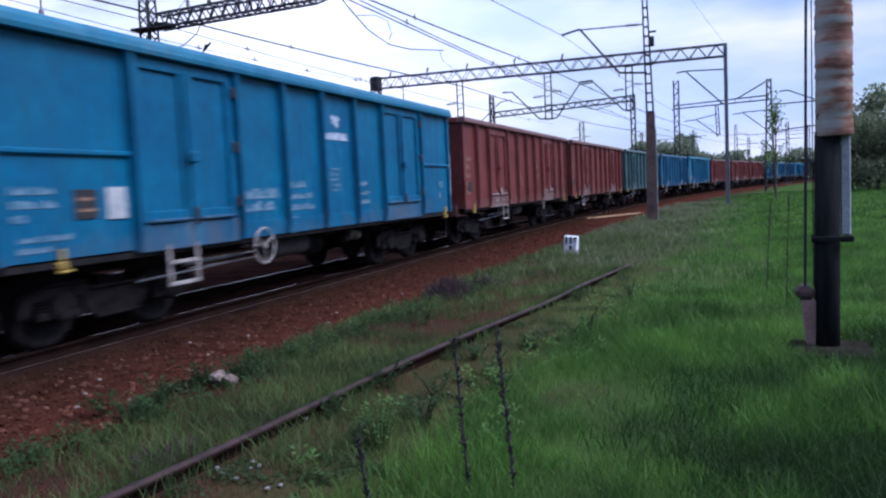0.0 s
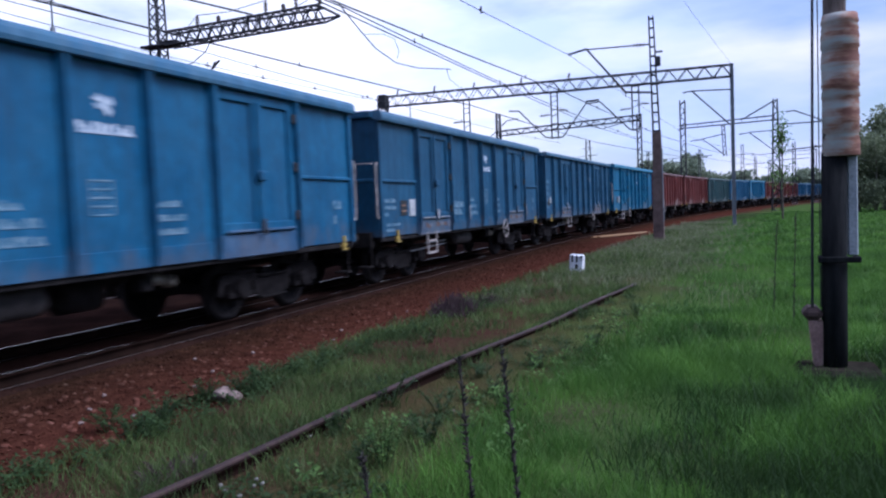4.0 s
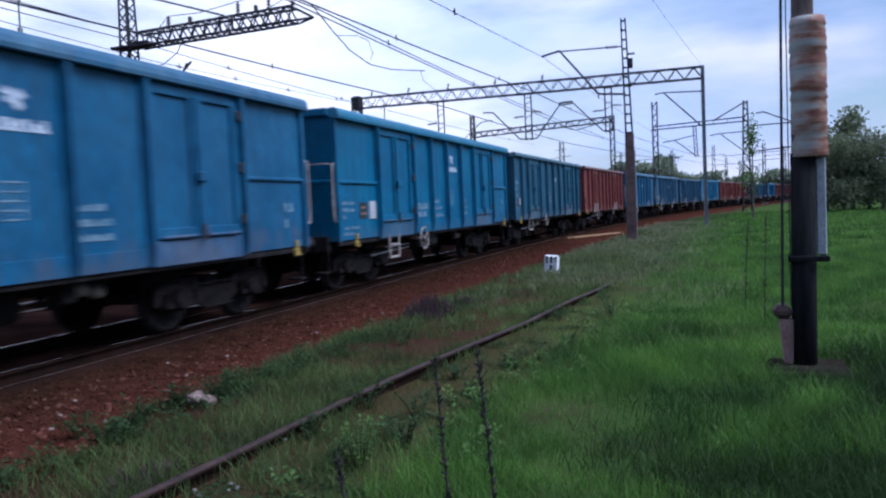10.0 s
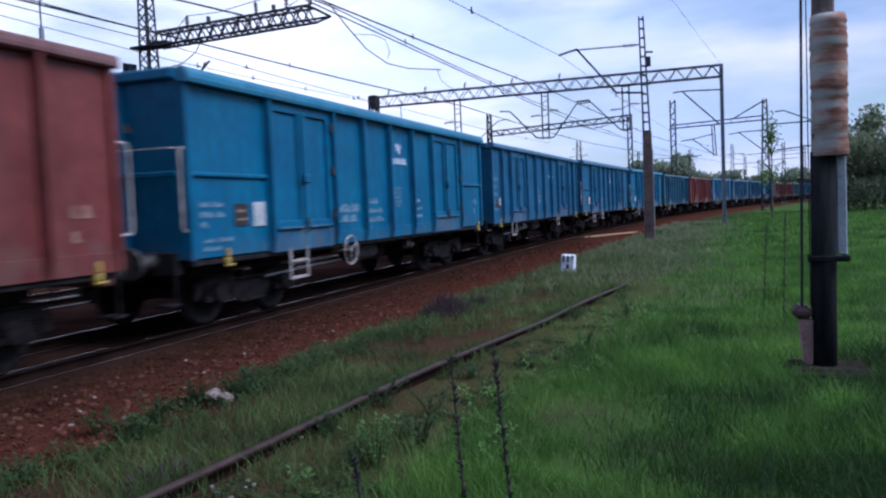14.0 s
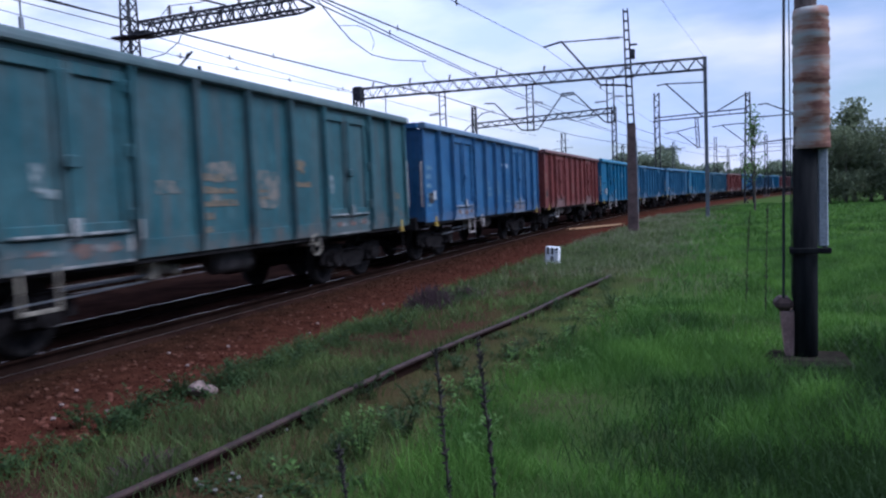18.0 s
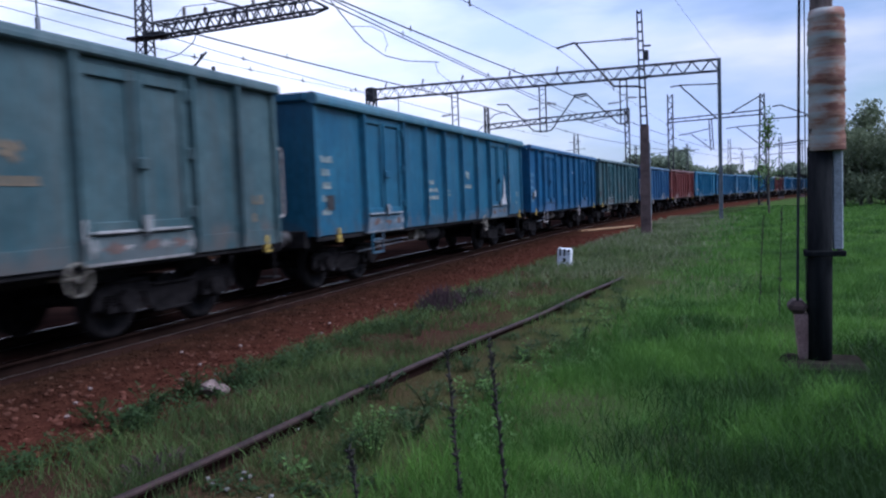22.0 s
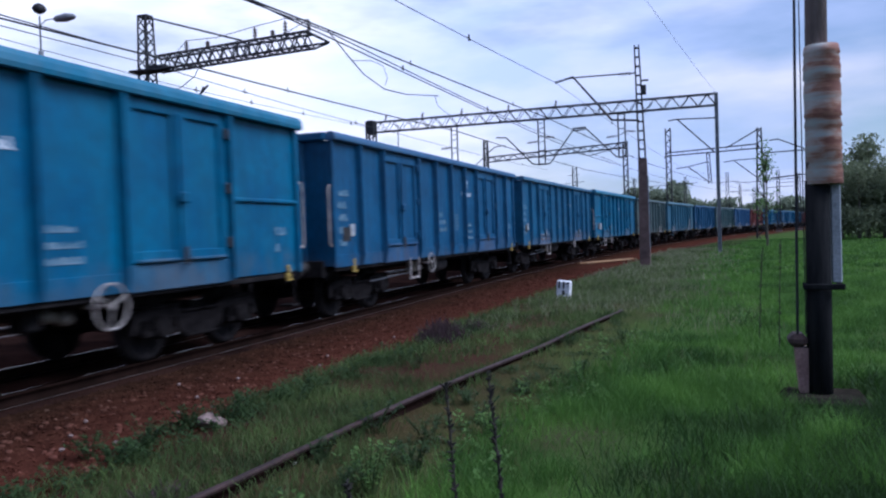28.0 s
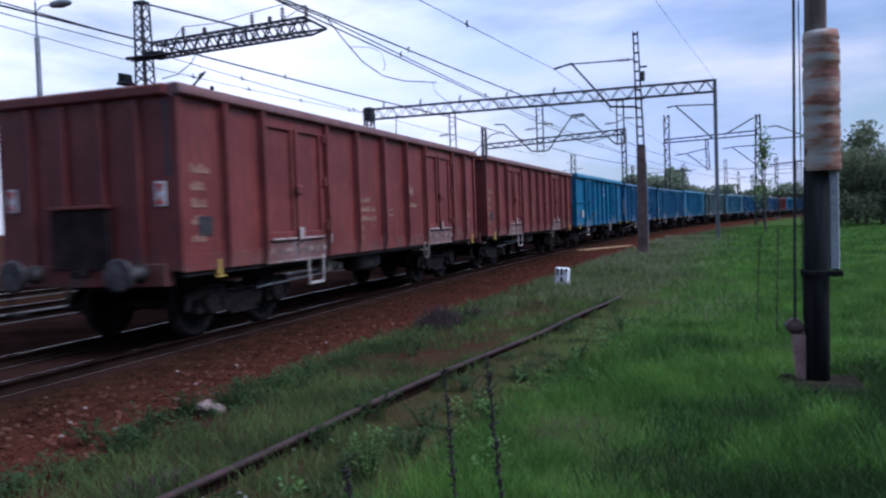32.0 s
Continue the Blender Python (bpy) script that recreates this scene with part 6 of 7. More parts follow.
rocks = [rock(0.024, i) for i in range(4)]
pair = thing("stone", "pale lump of rubble lying at the ballast edge", "stone", pose(-4.66, 6.33, -0.15))
part("lump", rock(0.105, 11, 0.7), M_STONE, pair)
part("lump", rock(0.075, 12, 0.7), M_STONE, pair, at=pose(0.14, -0.02, -0.01))
rnd = random.Random(3)
for k, (x, y) in enumerate([(-5.2, 6.6), (-5.0, 6.9), (-5.5, 7.3), (-5.6, 5.6), (-5.3, 5.2), (-4.95, 8.2), (-5.1, 9.4), (-4.8, 10.6), (-5.4, 10.2), (-5.2, 12.2), (-4.8, 14.5), (-4.6, 13.0), (-5.7, 8.4),
                            (-2.3, 6.3), (-5.9, 6.1), (-6.2, 7.9), (-5.0, 5.5), (-4.7, 9.0)]):
    ob = new("stone", rocks[k % 4])
    ob.matrix_basis = pose(x, y, -0.16 if x < -3.2 else -0.19, 0, 0, rnd.uniform(0, 360))
    tagged(ob, "small pale stone lying on the ballast" if x < -3.2 else "small pale stone lying beside the disused rail", "stone", "scattered pale stones")


# white pebbles on the bare soil beside the disused rail
chip = [rock(0.016, 30 + i, 0.75) for i in range(3)]
for me in chip:
    me.materials.clear()
    me.materials.append(M_PEBBLE)
for k, (x, y) in enumerate([(-2.96, 4.32), (-2.89, 4.28), (-2.91, 4.21), (-3.11, 4.14), (-3.02, 4.07), (-2.89, 4.03), (-2.63, 3.97), (-2.59, 4.05), (-3.08, 5.23), (-3.12, 6.74)]):
    ob = new("stone", chip[k % 3])
    ob.matrix_basis = pose(x, y, ground_z(x, y) + 0.022, 0, 0, 57 * k)
    tagged(ob, "small white pebble on bare soil beside the disused rail", "stone", "white pebbles")


def scatter_stones():
    rng = np.random.default_rng(4)
    n = 20000
    s = rng.uniform(0, 1, n) ** 1.5 * 32 + 1.5
    d = 3.65 - 2.75 * rng.uniform(0, 1, n) ** 1.25
    pts = np.array([track(a, b)[0] for a, b in zip(s, d)])
    z = np.interp(d, [1.6, 3.0], [-0.16, -0.225]) + np.array([bed_bump(p[0], p[1]) for p in pts])
    r = rng.uniform(0.009, 0.022, n) * (1 + s / 60)
    oct_ = np.array([(1, 0, 0), (-1, 0, 0), (0, 1, 0), (0, -1, 0), (0, 0, 0.6), (0, 0, -0.6)])
    verts = oct_[None] * r[:, None, None] * rng.uniform(0.6, 1.3, (n, 6, 1)) + rng.normal(0, 0.25, (n, 6, 3)) * r[:, None, None]
    verts += np.stack([pts[:, 0], pts[:, 1], z + r * 0.2], 1)[:, None]
    f = np.array([(0, 2, 4), (2, 1, 4), (1, 3, 4), (3, 0, 4), (2, 0, 5), (1, 2, 5), (3, 1, 5), (0, 3, 5)])
    faces = (f[None] + 6 * np.arange(n)[:, None, None]).reshape(-1, 3)
    ob = new("ballast_stones", raw_mesh("ballast_stones", verts.reshape(-1, 3), faces, M_CHIPS, True))
    tagged(ob, "loose reddish-brown ballast stones along the track", "ballast", kind="stuff")


scatter_stones()


def near_stones():
    """The larger ballast stones nearest to the path, each by itself."""
    rng = random.Random(17)
    lumps = []
    for k in range(8):
        me = rock(rng.uniform(0.022, 0.036), 60 + k, 0.65)
        me.materials.clear()
        me.materials.append(M_CHIPS)
        lumps.append(me)
    for k in range(180):
        y = 3.5 + 9.5 * rng.random() ** 1.2
        d = rng.uniform(1.7, 3.25)
        x = track(y, d)[0].x
        z = float(np.interp(d, [1.6, 3.0], [-0.16, -0.225])) + bed_bump(x, y)
        part("ballast_stone", lumps[k % 8], M_CHIPS, BED, at=pose(x, y, z + 0.004, 0, 0, rng.uniform(0, 360)))


near_stones()


# ---- grass, weeds, stalks ----
def blades(name, x, y, h, w, mat, label, rng, lean=1.1, zf=None):
    """Curved blades, five vertices each."""
    n = len(x)
    a, b = rng.uniform(0, 2 * np.pi, n), rng.uniform(0, 2 * np.pi, n)
    lx, ly = np.cos(b) * h * rng.uniform(0.15, lean, n), np.sin(b) * h * rng.uniform(0.15, lean, n)
    sx, sy = np.cos(a) * w / 2, np.sin(a) * w / 2
    z = np.array([ground_z(p, q) for p, q in zip(x, y)]) - 0.02 if zf is None else zf
    v = np.stack([np.stack([x - sx, y - sy, z], 1), np.stack([x + sx, y + sy, z], 1),
                  np.stack([x - sx * 0.8 + lx * 0.35, y - sy * 0.8 + ly * 0.35, z + h * 0.55], 1), np.stack([x + sx * 0.8 + lx * 0.35, y + sy * 0.8 + ly * 0.35, z + h * 0.55], 1),
                  np.stack([x + lx, y + ly, z + h], 1)], 1).reshape(-1, 3)
    f = np.array([(0, 1, 3), (0, 3, 2), (2, 3, 4)])
    faces = (f[None] + 5 * np.arange(n)[:, None, None]).reshape(-1, 3)
    return tagged(new(name, raw_mesh(name, v, faces, mat)), label, "grass", kind="stuff")


def sow():
    rng, fringe = np.random.default_rng(8), np.random.default_rng(81)

    def field(n, y0, y1, left, right):
        y = rng.uniform(y0, y1, n)
        lo, hi = np.interp(y, [0, 20, 48, 80], left) + np.where(y < 0, 0.11 * y, 0), np.interp(y, [0, 20, 48, 80], right)
        x = lo + (hi - lo) * rng.uniform(0, 1, n)
        p = np.array([noise.noise(Vector((a * 0.5, b * 0.5, 9))) + 0.6 * noise.noise(Vector((a * 1.9, b * 1.9, 3))) for a, b in zip(x, y)])
        o = np.where(y < 16, np.interp(y, [q[1] for q in OLD], [q[0] for q in OLD]), -2.3)
        return x, y, p, x - o

    # lush grass to the right of the old rail
    for n, y0, y1, wd, hh in ((60000, -7, 1.2, 0.014, 0.18), (190000, 1.2, 9, 0.0055, 0.19), (130000, 9, 26, 0.011, 0.19), (70000, 26, 80, 0.04, 0.17)):
        x, y, p, d = field(n, y0, y1, (-3.0, -2.2, -1.0, 3.2), (5.0, 8.0, 14.0, 22.0))
        edge = d - 1.2 - 0.55 * p
        keep = (edge > rng.uniform(-0.4, 0.3, n)) & (rng.uniform(0, 1, n) < np.clip(0.85 + 0.8 * p, 0.45, 1))
        if y0 > 8:
            keep &= ~((np.hypot((x + 0.6) / 1.6, (y - 17.5) / 4.5) < 1) & (rng.uniform(0, 1, n) < 0.75))
        keep &= np.hypot(x - 0.9, y - 8.7) > 0.55
        x, y, p = x[keep], y[keep], p[keep]
        # grass round the pole and beside the camera, darkened in place of lens vignetting
        dimmed = (x > -0.75 + 0.16 * y + 1.2 * p + fringe.normal(0, 0.25, len(x))) & (y < 9.5) & (y > -3.5 + 2.5 * p + fringe.normal(0, 0.6, len(x)))
        rx, ry = x[dimmed], y[dimmed]
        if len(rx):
            blades("dimmed_grass", rx, ry, hh * rng.uniform(0.6, 1.4, len(rx)), wd * 1.2 * rng.uniform(0.6, 1.4, len(rx)), M_DIMGRASS, "grass round the pole, darkened for the dim corner of view", rng)
        x, y, p = x[~dimmed], y[~dimmed], p[~dimmed]
        blades("lush_grass", x, y, hh * rng.uniform(0.45, 1.25, len(x)) * np.clip(0.9 + 0.9 * p, 0.35, 1.6), wd * rng.uniform(0.6, 1.4, len(x)), M_GRASS, "lush green spring grass", rng)
    # thin grass between ballast and old rail, and beyond it
    for n, y0, y1, wd, hh in ((14000, -7, 1.5, 0.014, 0.15), (60000, 1.5, 10, 0.006, 0.15), (44000, 10, 30, 0.012, 0.15), (22000, 30, 75, 0.04, 0.16)):
        x, y, p, d = field(n, y0, y1, (-5.0, -4.75, -3.2, 1.2), (-1.6, -0.6, -0.6, 3.4))
        cx = np.array([track(b)[0].x for b in y])
        keep = (x - cx > np.interp(y, [4, 9], [3.32, 3.05]) + 0.5 * rng.uniform(0, 1, n) ** 2 - 0.5 * p) & ((np.abs(d) > 0.09) | (y > 16)) & (rng.uniform(0, 1, n) < np.clip(np.where((d > 0) & (y < 18), -0.45, np.where(y > 8, 0.8, 0.55)) + 1.4 * p, 0.03, 1))
        x, y = x[keep], y[keep]
        blades("verge_grass", x, y, hh * rng.uniform(0.35, 1.3, len(x)), wd * rng.uniform(0.6, 1.4, len(x)), M_DRYGRASS, "thin patchy verge grass", rng)
    # withered grass along the foot of the line
    n = 26000
    y = 13 + 42 * rng.uniform(0, 1, n)
    cx = np.array([track(b)[0].x for b in y])
    d = rng.uniform(3.6, 9.0, n)
    x = cx + d
    p = np.array([noise.noise(Vector((a * 0.45, b * 0.25, 21))) for a, b in zip(x, y)])
    keep = rng.uniform(0, 1, n) < np.clip(0.55 + 1.3 * p, 0, 1) * np.interp(d, [3.6, 4.4, 6.5, 9.0], [0.5, 1.0, 0.7, 0.0])
    x, y = x[keep], y[keep]
    blades("withered_grass", x, y, 0.22 * rng.uniform(0.5, 1.3, len(x)), np.interp(y, [13, 50], [0.010, 0.034]), M_STRAW, "pale withered grass along the foot of the railway", rng)
    # weeds crowding the disused rail
    n = 17000
    y = rng.uniform(-4.8, 15.6, n)
    d = rng.normal(0, 0.13, n)
    x = np.interp(y, [q[1] for q in OLD], [q[0] for q in OLD]) + d
    p = np.array([noise.noise(Vector((a * 1.6, b * 0.9, 5))) for a, b in zip(x, y)])
    keep = (np.abs(d) > 0.055) & (rng.uniform(0, 1, n) < np.where(d < 0, 0.75, 0.10) + p)
    x, y, p = x[keep], y[keep], p[keep]
    blades("railside_grass", x, y, np.clip(0.13 + 0.10 * p, 0.05, 0.22) * rng.uniform(0.6, 1.2, len(x)), np.where(y < 8, 0.007, 0.011), M_DRYGRASS, "grass crowding the disused rail", rng, 0.6)


sow()


def leaf_clumps(name, label, centres, per, mat, seed, spread=0.14, tall=0.16, size=(0.018, 0.045)):
    """Low leafy weeds: small pointed leaves in heaps round each centre."""
    rng = np.random.default_rng(seed)
    c = np.repeat(np.array(centres), per, axis=0)
    n = len(c)
    r = spread * np.sqrt(rng.uniform(0, 1, n))
    a = rng.uniform(0, 6.283, n)
    p = np.stack([c[:, 0] + r * np.cos(a), c[:, 1] + r * np.sin(a), np.zeros(n)], 1)
    p[:, 2] = np.array([ground_z(x, y) for x, y in p[:, :2]]) + tall * (1 - 0.8 * (r / spread) ** 2) * rng.uniform(0.05, 1, n) * c[:, 2]
    b, ln = rng.uniform(0, 6.283, n), rng.uniform(size[0], size[1], n)
    d = np.stack([np.cos(b) * ln, np.sin(b) * ln, rng.uniform(-0.1, 0.8, n) * ln], 1)
    s = np.stack([-np.sin(b) * ln * 0.3, np.cos(b) * ln * 0.3, rng.normal(0, 0.1, n) * ln], 1)
    v = np.stack([p, p + d * 0.5 + s, p + d, p + d * 0.5 - s], 1).reshape(-1, 3)
    tagged(new(name, raw_mesh(name, v, np.arange(4 * n).reshape(-1, 4), mat)), label, "weeds", kind="stuff")


def low_weeds():
    rng = np.random.default_rng(31)
    edge = []
    for _ in range(190):
        y = 3.2 + 11 * rng.uniform(0, 1) ** 1.3
        if noise.noise(Vector((0.0, y * 0.9, 2))) > -0.22:
            edge.append((-4.72 + rng.normal(0, 0.20) + 0.05 * (y - 5), y, rng.uniform(0.4, 1.25)))
    leaf_clumps("ballast_edge_weeds", "dark leafy weeds along the ballast edge", edge, 90, M_WEED, 32)
    strip = []
    for _ in range(75):
        y = 3.6 + 11 * rng.uniform(0, 1) ** 1.2
        strip.append((old_rail_x(y) + rng.uniform(0.12, 1.25), y, rng.uniform(0.2, 0.9)))
    leaf_clumps("railside_weeds", "grey-green weeds on bare soil beside the disused rail", strip, 55, M_WEED, 33, 0.12, 0.13)
    tufts = [(old_rail_x(y) + rng.uniform(0.5, 1.6), y, rng.uniform(0.5, 1.2)) for y in 3.6 + 9 * rng.uniform(0, 1, 26)]
    leaf_clumps("fresh_weeds", "fresh light-green weed shoots in the grass", tufts, 60, M_FRESH, 34, 0.10, 0.24, (0.02, 0.055))


low_weeds()


def weed(x, y, h, leaves, seed, mat=None, label="leafy green weed growing beside the disused rail"):
    rng = np.random.default_rng(seed)
    root = thing("weed", label, "plant", pose(x, y, ground_z(x, y)))
    st, vs, fs = Shape(), [], []
    for k in range(max(3, leaves // 12)):
        a, r = rng.uniform(0, 6.28), rng.uniform(0.02, 0.12)
        tip = (r * 2.2 * math.cos(a), r * 2.2 * math.sin(a), h * rng.uniform(0.6, 1.0))
        st.tube([(r * 0.3 * math.cos(a), r * 0.3 * math.sin(a), -0.05), (tip[0] * 0.6, tip[1] * 0.6, tip[2] * 0.6), tip], 0.0035, 4, 0.002)
        for j in range(26):
            t = rng.uniform(0.15, 1.0)
            c = np.array([tip[0] * t, tip[1] * t, tip[2] * t])
            b, ln = rng.uniform(0, 6.28), rng.uniform(0.022, 0.05)
            d = np.array([math.cos(b), math.sin(b), rng.uniform(-0.2, 0.7)]) * ln
            s = np.array([-math.sin(b), math.cos(b), 0]) * ln * 0.28
            k0 = len(vs)
            vs += [c, c + d * 0.5 + s, c + d, c + d * 0.5 - s]
            fs.append((k0, k0 + 1, k0 + 2, k0 + 3))
    tagged(part("stem_tuft", st, M_WEED, root), kind="stuff")
    tagged(part("leaf_tuft", raw_mesh("leaves", np.array(vs), np.array(fs), mat or M_WEED), M_WEED, root), kind="stuff")


for k, (x, y, h, n, mt) in enumerate([(-2.29, 4.84, 0.40, 150, M_FRESH), (-2.87, 6.22, 0.34, 130, M_WEED), (-2.91, 5.33, 0.20, 120, M_WEED), (-2.15, 5.35, 0.24, 96, M_WEED), (-2.35, 6.2, 0.26, 84, M_WEED), (-2.2, 7.1, 0.25, 72, M_WEED), (-4.75, 6.2, 0.28, 96, M_WEED),
                                      (-4.5, 6.5, 0.3, 96, M_WEED), (-4.85, 5.7, 0.22, 84, M_WEED), (-1.4, 12.0, 0.35, 96, M_WEED), (-2.1, 11.4, 0.3, 72, M_WEED), (-1.6, 9.2, 0.3, 72, M_WEED), (0.3, 14.2, 0.4, 96, M_FRESH),
                                      (-4.2, 7.3, 0.25, 72, M_WEED), (-3.7, 9.4, 0.25, 72, M_WEED), (-4.5, 4.9, 0.3, 84, M_WEED), (-5.0, 5.2, 0.2, 120, M_WEED), (-4.6, 5.4, 0.22, 120, M_WEED), (-4.65, 6.9, 0.22, 120, M_WEED), (-4.4, 7.8, 0.2, 96, M_WEED), (-4.35, 8.8, 0.2, 96, M_WEED), (-4.2, 10.2, 0.22, 96, M_WEED), (-2.5, 4.9, 0.18, 96, M_WEED), (-2.3, 5.6, 0.2, 96, M_WEED), (-2.45, 7.6, 0.2, 96, M_WEED), (-2.0, 8.3, 0.2, 96, M_WEED), (-1.9, 6.5, 0.22, 96, M_FRESH)]):
    weed(x, y, h, n, k, mt)


def dry_stalk(x, y, h, lean, seed, label):
    """A dead seed stalk: a thin stem with knobs up its length."""
    rng = random.Random(seed)
    root = thing("dry_stalk", label, "plant", pose(x, y, ground_z(x, y)), group="dead weed stalks")
    pts = [(lean[0] * (k / 6) ** 1.3 * h, lean[1] * k / 6 * h, -0.05 + (h + 0.05) * k / 6) for k in range(7)]
    part("stem", Shape().tube(pts, 0.008 if h < 1.2 else 0.006, 5, 0.004), M_STALK, root)
    kn = Shape()
    for k in range(90):
        t = rng.uniform(0.1, 1.0)
        i = min(int(t * 6), 5)
        p = Vector(pts[i]).lerp(Vector(pts[i + 1]), t * 6 - i)
        d = Vector((rng.uniform(-1, 1), rng.uniform(-1, 1), rng.uniform(0.2, 1))).normalized() * rng.uniform(0.015, 0.04)
        kn.tube([p, p + d], 0.009 if h < 1.2 else 0.005, 4, 0.004)
    tagged(part("seed_head", kn, M_STALK, root), kind="stuff")


dry_stalk(-1.43, 4.19, 0.92, (-0.055, 0.0), 1, "tall dead brown weed stalk standing in grass")
dry_stalk(-1.16, 4.20, 0.98, (-0.075, 0.0), 2, "leaning dead brown weed stalk standing in grass")
dry_stalk(-1.90, 3.85, 0.42, (-0.12, 0.0), 3, "short dead weed stalk bent aside")
dry_stalk(0.72, 11.5, 1.5, (0.03, 0.0), 4, "thin tall dead stalk near the pole")
dry_stalk(0.50, 12.2, 1.4, (0.05, 0.0), 5, "thin tall dead stalk near the pole")


def brush(x, y, r, h, n, seed):
    rng = random.Random(seed)
    root = thing("brush_pile", "tangle of dead purplish-brown brush on the ballast edge", "dead brush", pose(x, y, -0.2))
    s = Shape()
    for _ in range(n):
        a, q = rng.uniform(0, 6.28), r * rng.uniform(0, 1) ** 0.5
        px, py = q * math.cos(a), q * 1.2 * math.sin(a)
        top = h * (1.05 - 0.8 * (q / r) ** 2) * rng.uniform(0.5, 1.0)
        s.tube([(px, py, 0), (px + rng.uniform(-0.12, 0.12), py + rng.uniform(-0.12, 0.12), top)], 0.005, 3, 0.003)
    tagged(part("twig_tangle", s, M_TWIG, root), kind="stuff")


brush(-4.35, 12.2, 0.42, 0.42, 520, 2)
brush(-4.1, 13.3, 0.32, 0.24, 220, 6)
brush(-3.61, 4.35, 0.25, 0.15, 160, 8)


# ---- trees ----
def tree(x, y, h, width, seed, leaves=2200, mat=None, leaf=0.3, low=0.25, label="leafy deciduous tree in spring foliage", spire=False, name="tree", girth=1.0):
    rng = np.random.default_rng(seed)
    root = thing(name, label, "tree", pose(x, y, GROUND - 0.1), group="trees along the line")
    s = Shape()
    s.tube([(0, 0, 0), (rng.uniform(-0.1, 0.1), 0, h * 0.4), (rng.uniform(-0.2, 0.2), rng.uniform(-0.2, 0.2), h * 0.92)], (0.02 * h + 0.03) * girth, 7, 0.02)
    tips = []
    for k in range(16):
        z0 = h * rng.uniform(low, 0.8)
        a = rng.uniform(0, 6.28)
        reach = width / 2 * rng.uniform(0.55, 1.0) * (1 - 0.75 * max(0, z0 / h - low) / (1 - low) if spire else math.sin(math.pi * min(1, (z0 / h - low * 0.4) / (1.05 - low * 0.4))) ** 0.6)
        tip = Vector((reach * math.cos(a), reach * math.sin(a), z0 + h * rng.uniform(0.05, 0.16)))
        s.tube([(0, 0, z0), tip * 0.55 + Vector((0, 0, z0 * 0.48)), tip], 0.006 * h, 4, 0.01)
        tips += [tip, tip * 0.6 + Vector((0, 0, z0 * 0.4))]
    tips += [Vector((0, 0, h * q)) for q in (0.75, 0.86, 0.95)]
    part("trunk", s, M_BARK, root)
    c = np.array([tips[i] for i in rng.integers(0, len(tips), leaves)])
    c = c + rng.normal(0, 1, (leaves, 3)) * np.array([width * 0.11, width * 0.11, h * 0.055])
    c[:, 2] = np.clip(c[:, 2], h * low * 0.5, h * 1.02)
    u = rng.normal(0, 1, (leaves, 3))
    u /= np.linalg.norm(u, axis=1)[:, None]
    v = np.cross(u, rng.normal(0, 1, (leaves, 3)))
    v /= np.linalg.norm(v, axis=1)[:, None]
    sz = leaf * rng.uniform(0.5, 1.2, (leaves, 1))
    q = np.stack([c - u * sz, c + v * sz * 0.5, c + u * sz, c - v * sz * 0.5], 1).reshape(-1, 3)
    part("crown", raw_mesh("crown", q, np.arange(leaves * 4).reshape(-1, 4), mat or M_LEAF), M_LEAF, root)


rt = random.Random(12)
# the hedge and trees right of the pole
for k in range(15):
    x, y = 9.6 + k * 1.5 + rt.uniform(-0.5, 0.5), 71 + rt.uniform(-2.5, 3.5) + k * 0.5
    tree(x, y, rt.uniform(4.6, 6.2) + (0.4 if k > 6 else 1.2 if k < 4 else 0), rt.uniform(3.2, 4.6), 20 + k, 5600, leaf=0.13, low=0.05)
tree(11.7, 74, 8.6, 4.2, 50, 4800, leaf=0.2, low=0.2, spire=True, label="narrow pointed conifer behind the hedge")
tree(15.6, 70, 9.5, 3.0, 51, 260, leaf=0.2, low=0.3, label="nearly bare birch with few leaves")
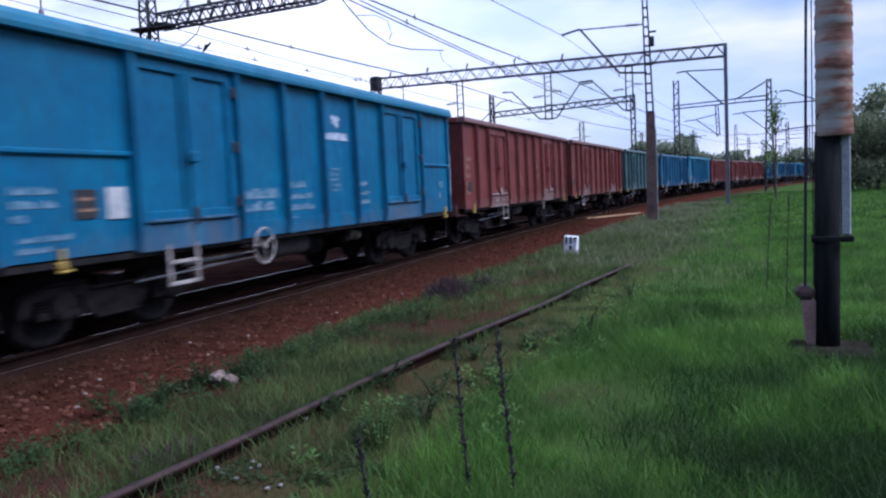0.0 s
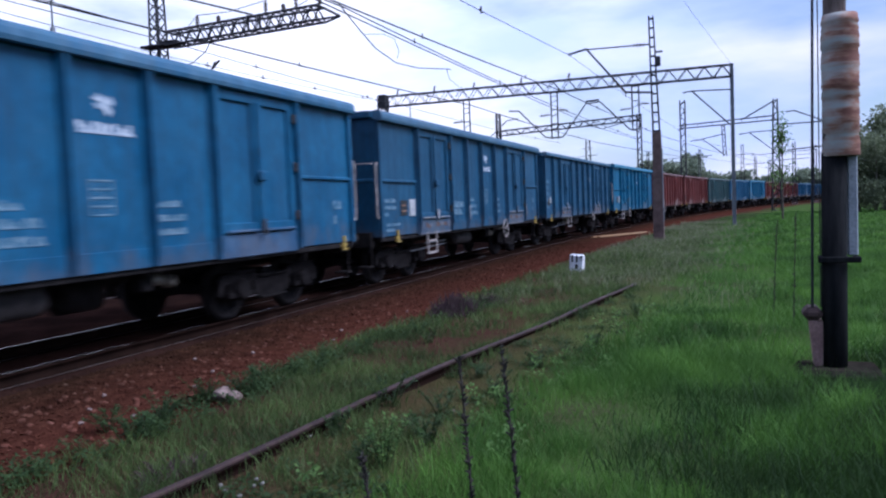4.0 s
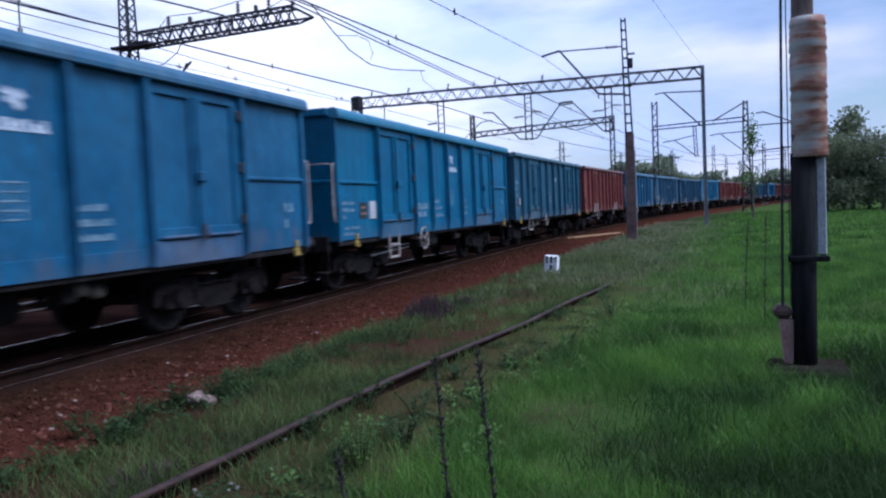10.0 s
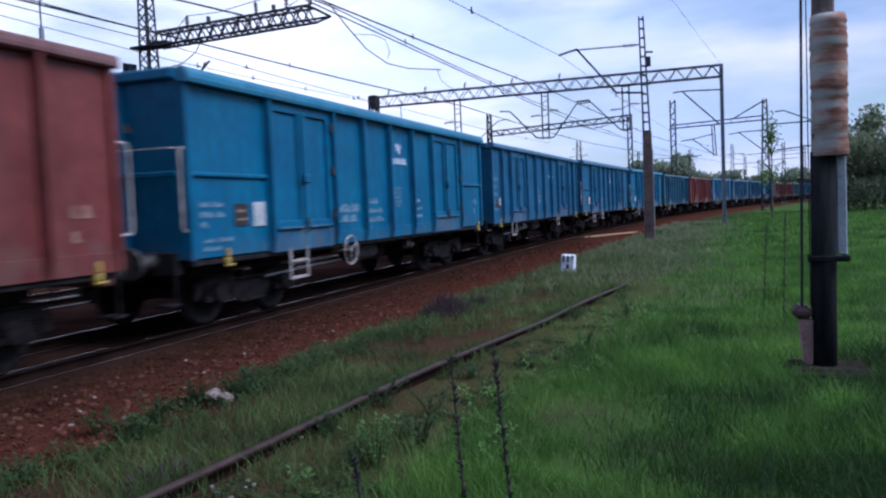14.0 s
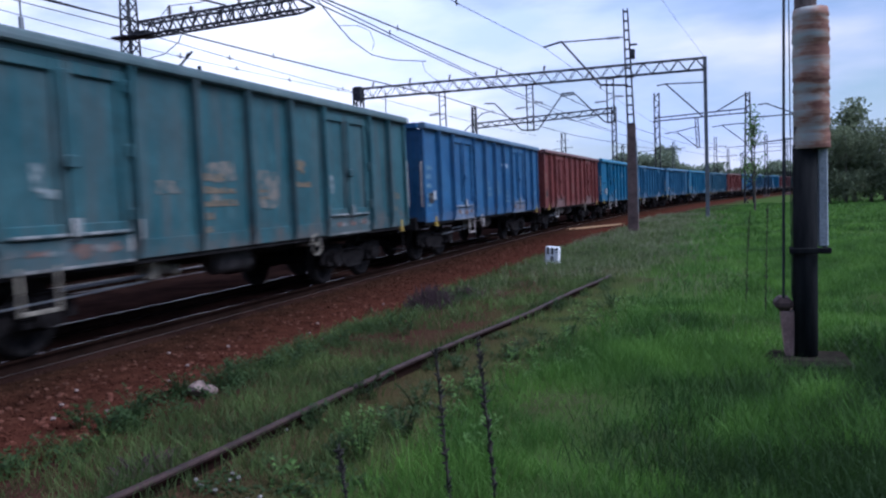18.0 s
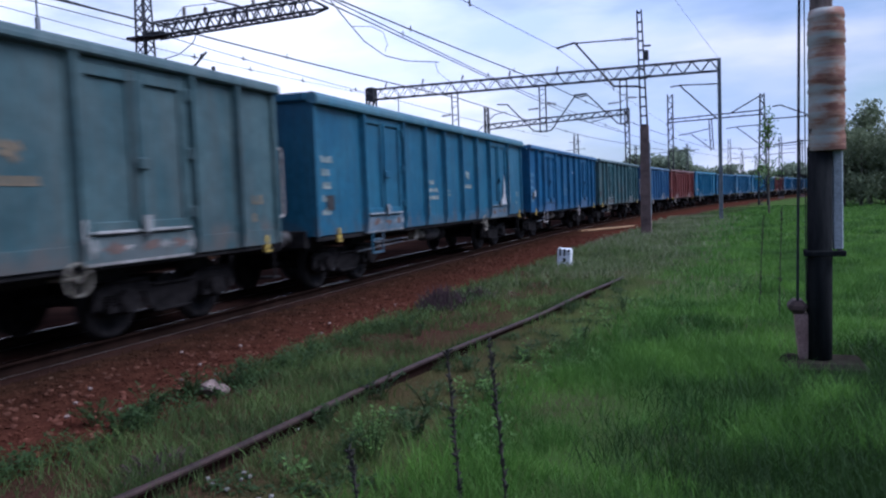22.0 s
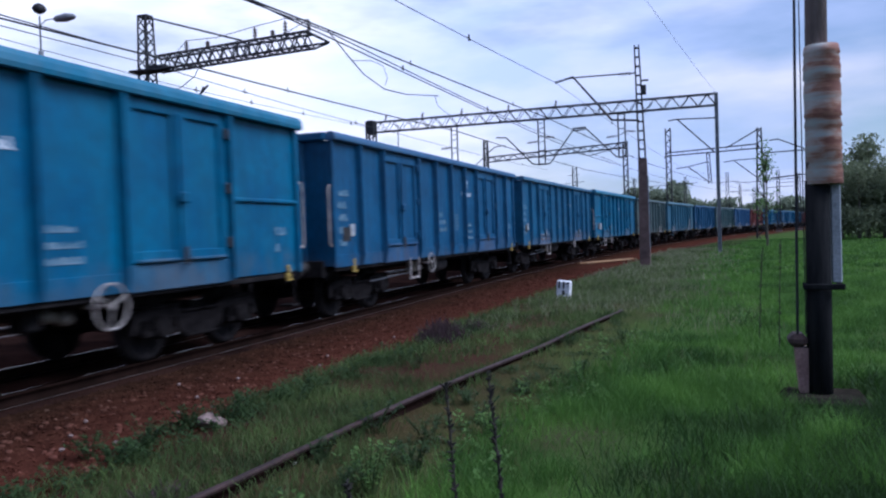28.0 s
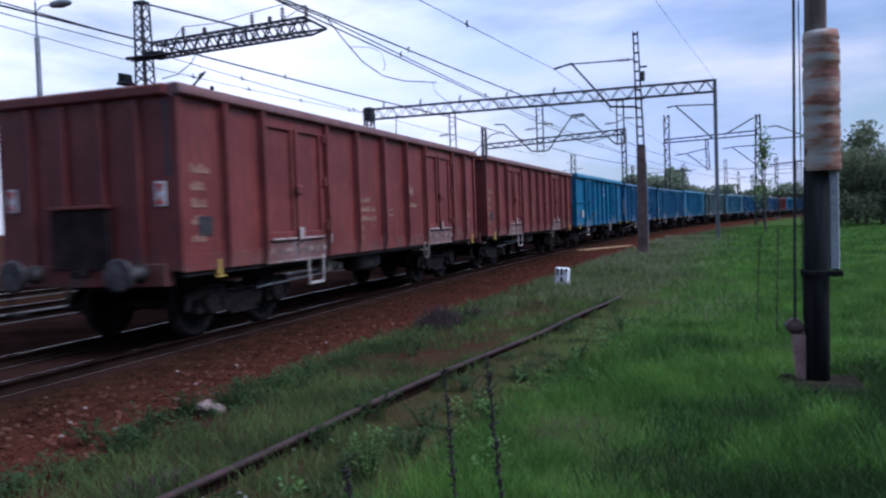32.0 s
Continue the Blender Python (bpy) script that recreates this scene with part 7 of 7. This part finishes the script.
# wooded mound beyond the train
for k in range(13):
    x, y = -19.5 + k * 1.25 + rt.uniform(-0.6, 0.6), 168 + rt.uniform(-8, 8)
    tree(x, y, rt.uniform(8.4, 10.6) * (0.75 if k in (0, 1, 11, 12) else 1), rt.uniform(4.5, 6.5), 70 + k, 1300, mat=M_HAZELEAF, leaf=0.5, low=0.05, label="tree of the wood beyond the railway")
# thin twiggy trees further left
for k in range(5):
    x, y = -37 + k * 2.6 + rt.uniform(-0.6, 0.6), 175 + rt.uniform(-6, 6)
    tree(x, y, rt.uniform(8.5, 11), rt.uniform(5, 6.5), 90 + k, 420, mat=M_HAZELEAF, leaf=0.35, low=0.2, label="thin half-bare tree beyond the railway")
# the far line of trees
for k in range(34):
    x, y = -10 + k * 2.2 + rt.uniform(-1, 1), 235 + rt.uniform(-12, 12)
    tree(x, y, rt.uniform(6.0, 8.6), rt.uniform(5, 7.5), 120 + k, 700, mat=M_HAZELEAF, leaf=0.7, low=0.05, label="tree in the far tree line")
# young birch beside the line
tree(2.95, 56, 7.0, 1.7, 160, 650, mat=M_FRESH, leaf=0.11, low=0.3, spire=True, label="slender young birch with fresh leaves", girth=0.45)


# ---- what moves: the train, at a steady pace away from the camera ----
def motions():
    for number, ob in WAGONS.items():
        mid = front_at(number) - SIZES[ROSTER[number][0]] / 2
        times = sorted({a for a, _ in SURGE} | {4.5, 15.0, 15.75, 26.0, 26.75})
        walk(ob, [(t, wagon_pose(mid + run(t))) for t in times])
        # the wheels turn while the wagon is near
        near = [0.0667 * k for k in range(480) if -12 < mid + run(0.0667 * k) < 30]
        if len(near) < 5:
            continue
        turn0 = run(near[0])
        for bg in [o for o in ob.children if o.name.startswith("bogie")]:
            for ws in [o for o in bg.children if o.name.startswith("wheelset")]:
                y = ws.matrix_basis.translation.y
                rows = [(t, pose(0, y, 0.46, -math.degrees((run(t) - turn0) / 0.46), 0, 0)) for t in near]
                if near[0] > 0:
                    rows = [(0.0, rows[0][1])] + rows
                if near[-1] < 31.9:
                    rows.append((32.0, rows[-1][1]))
                walk(ws, rows)


motions()
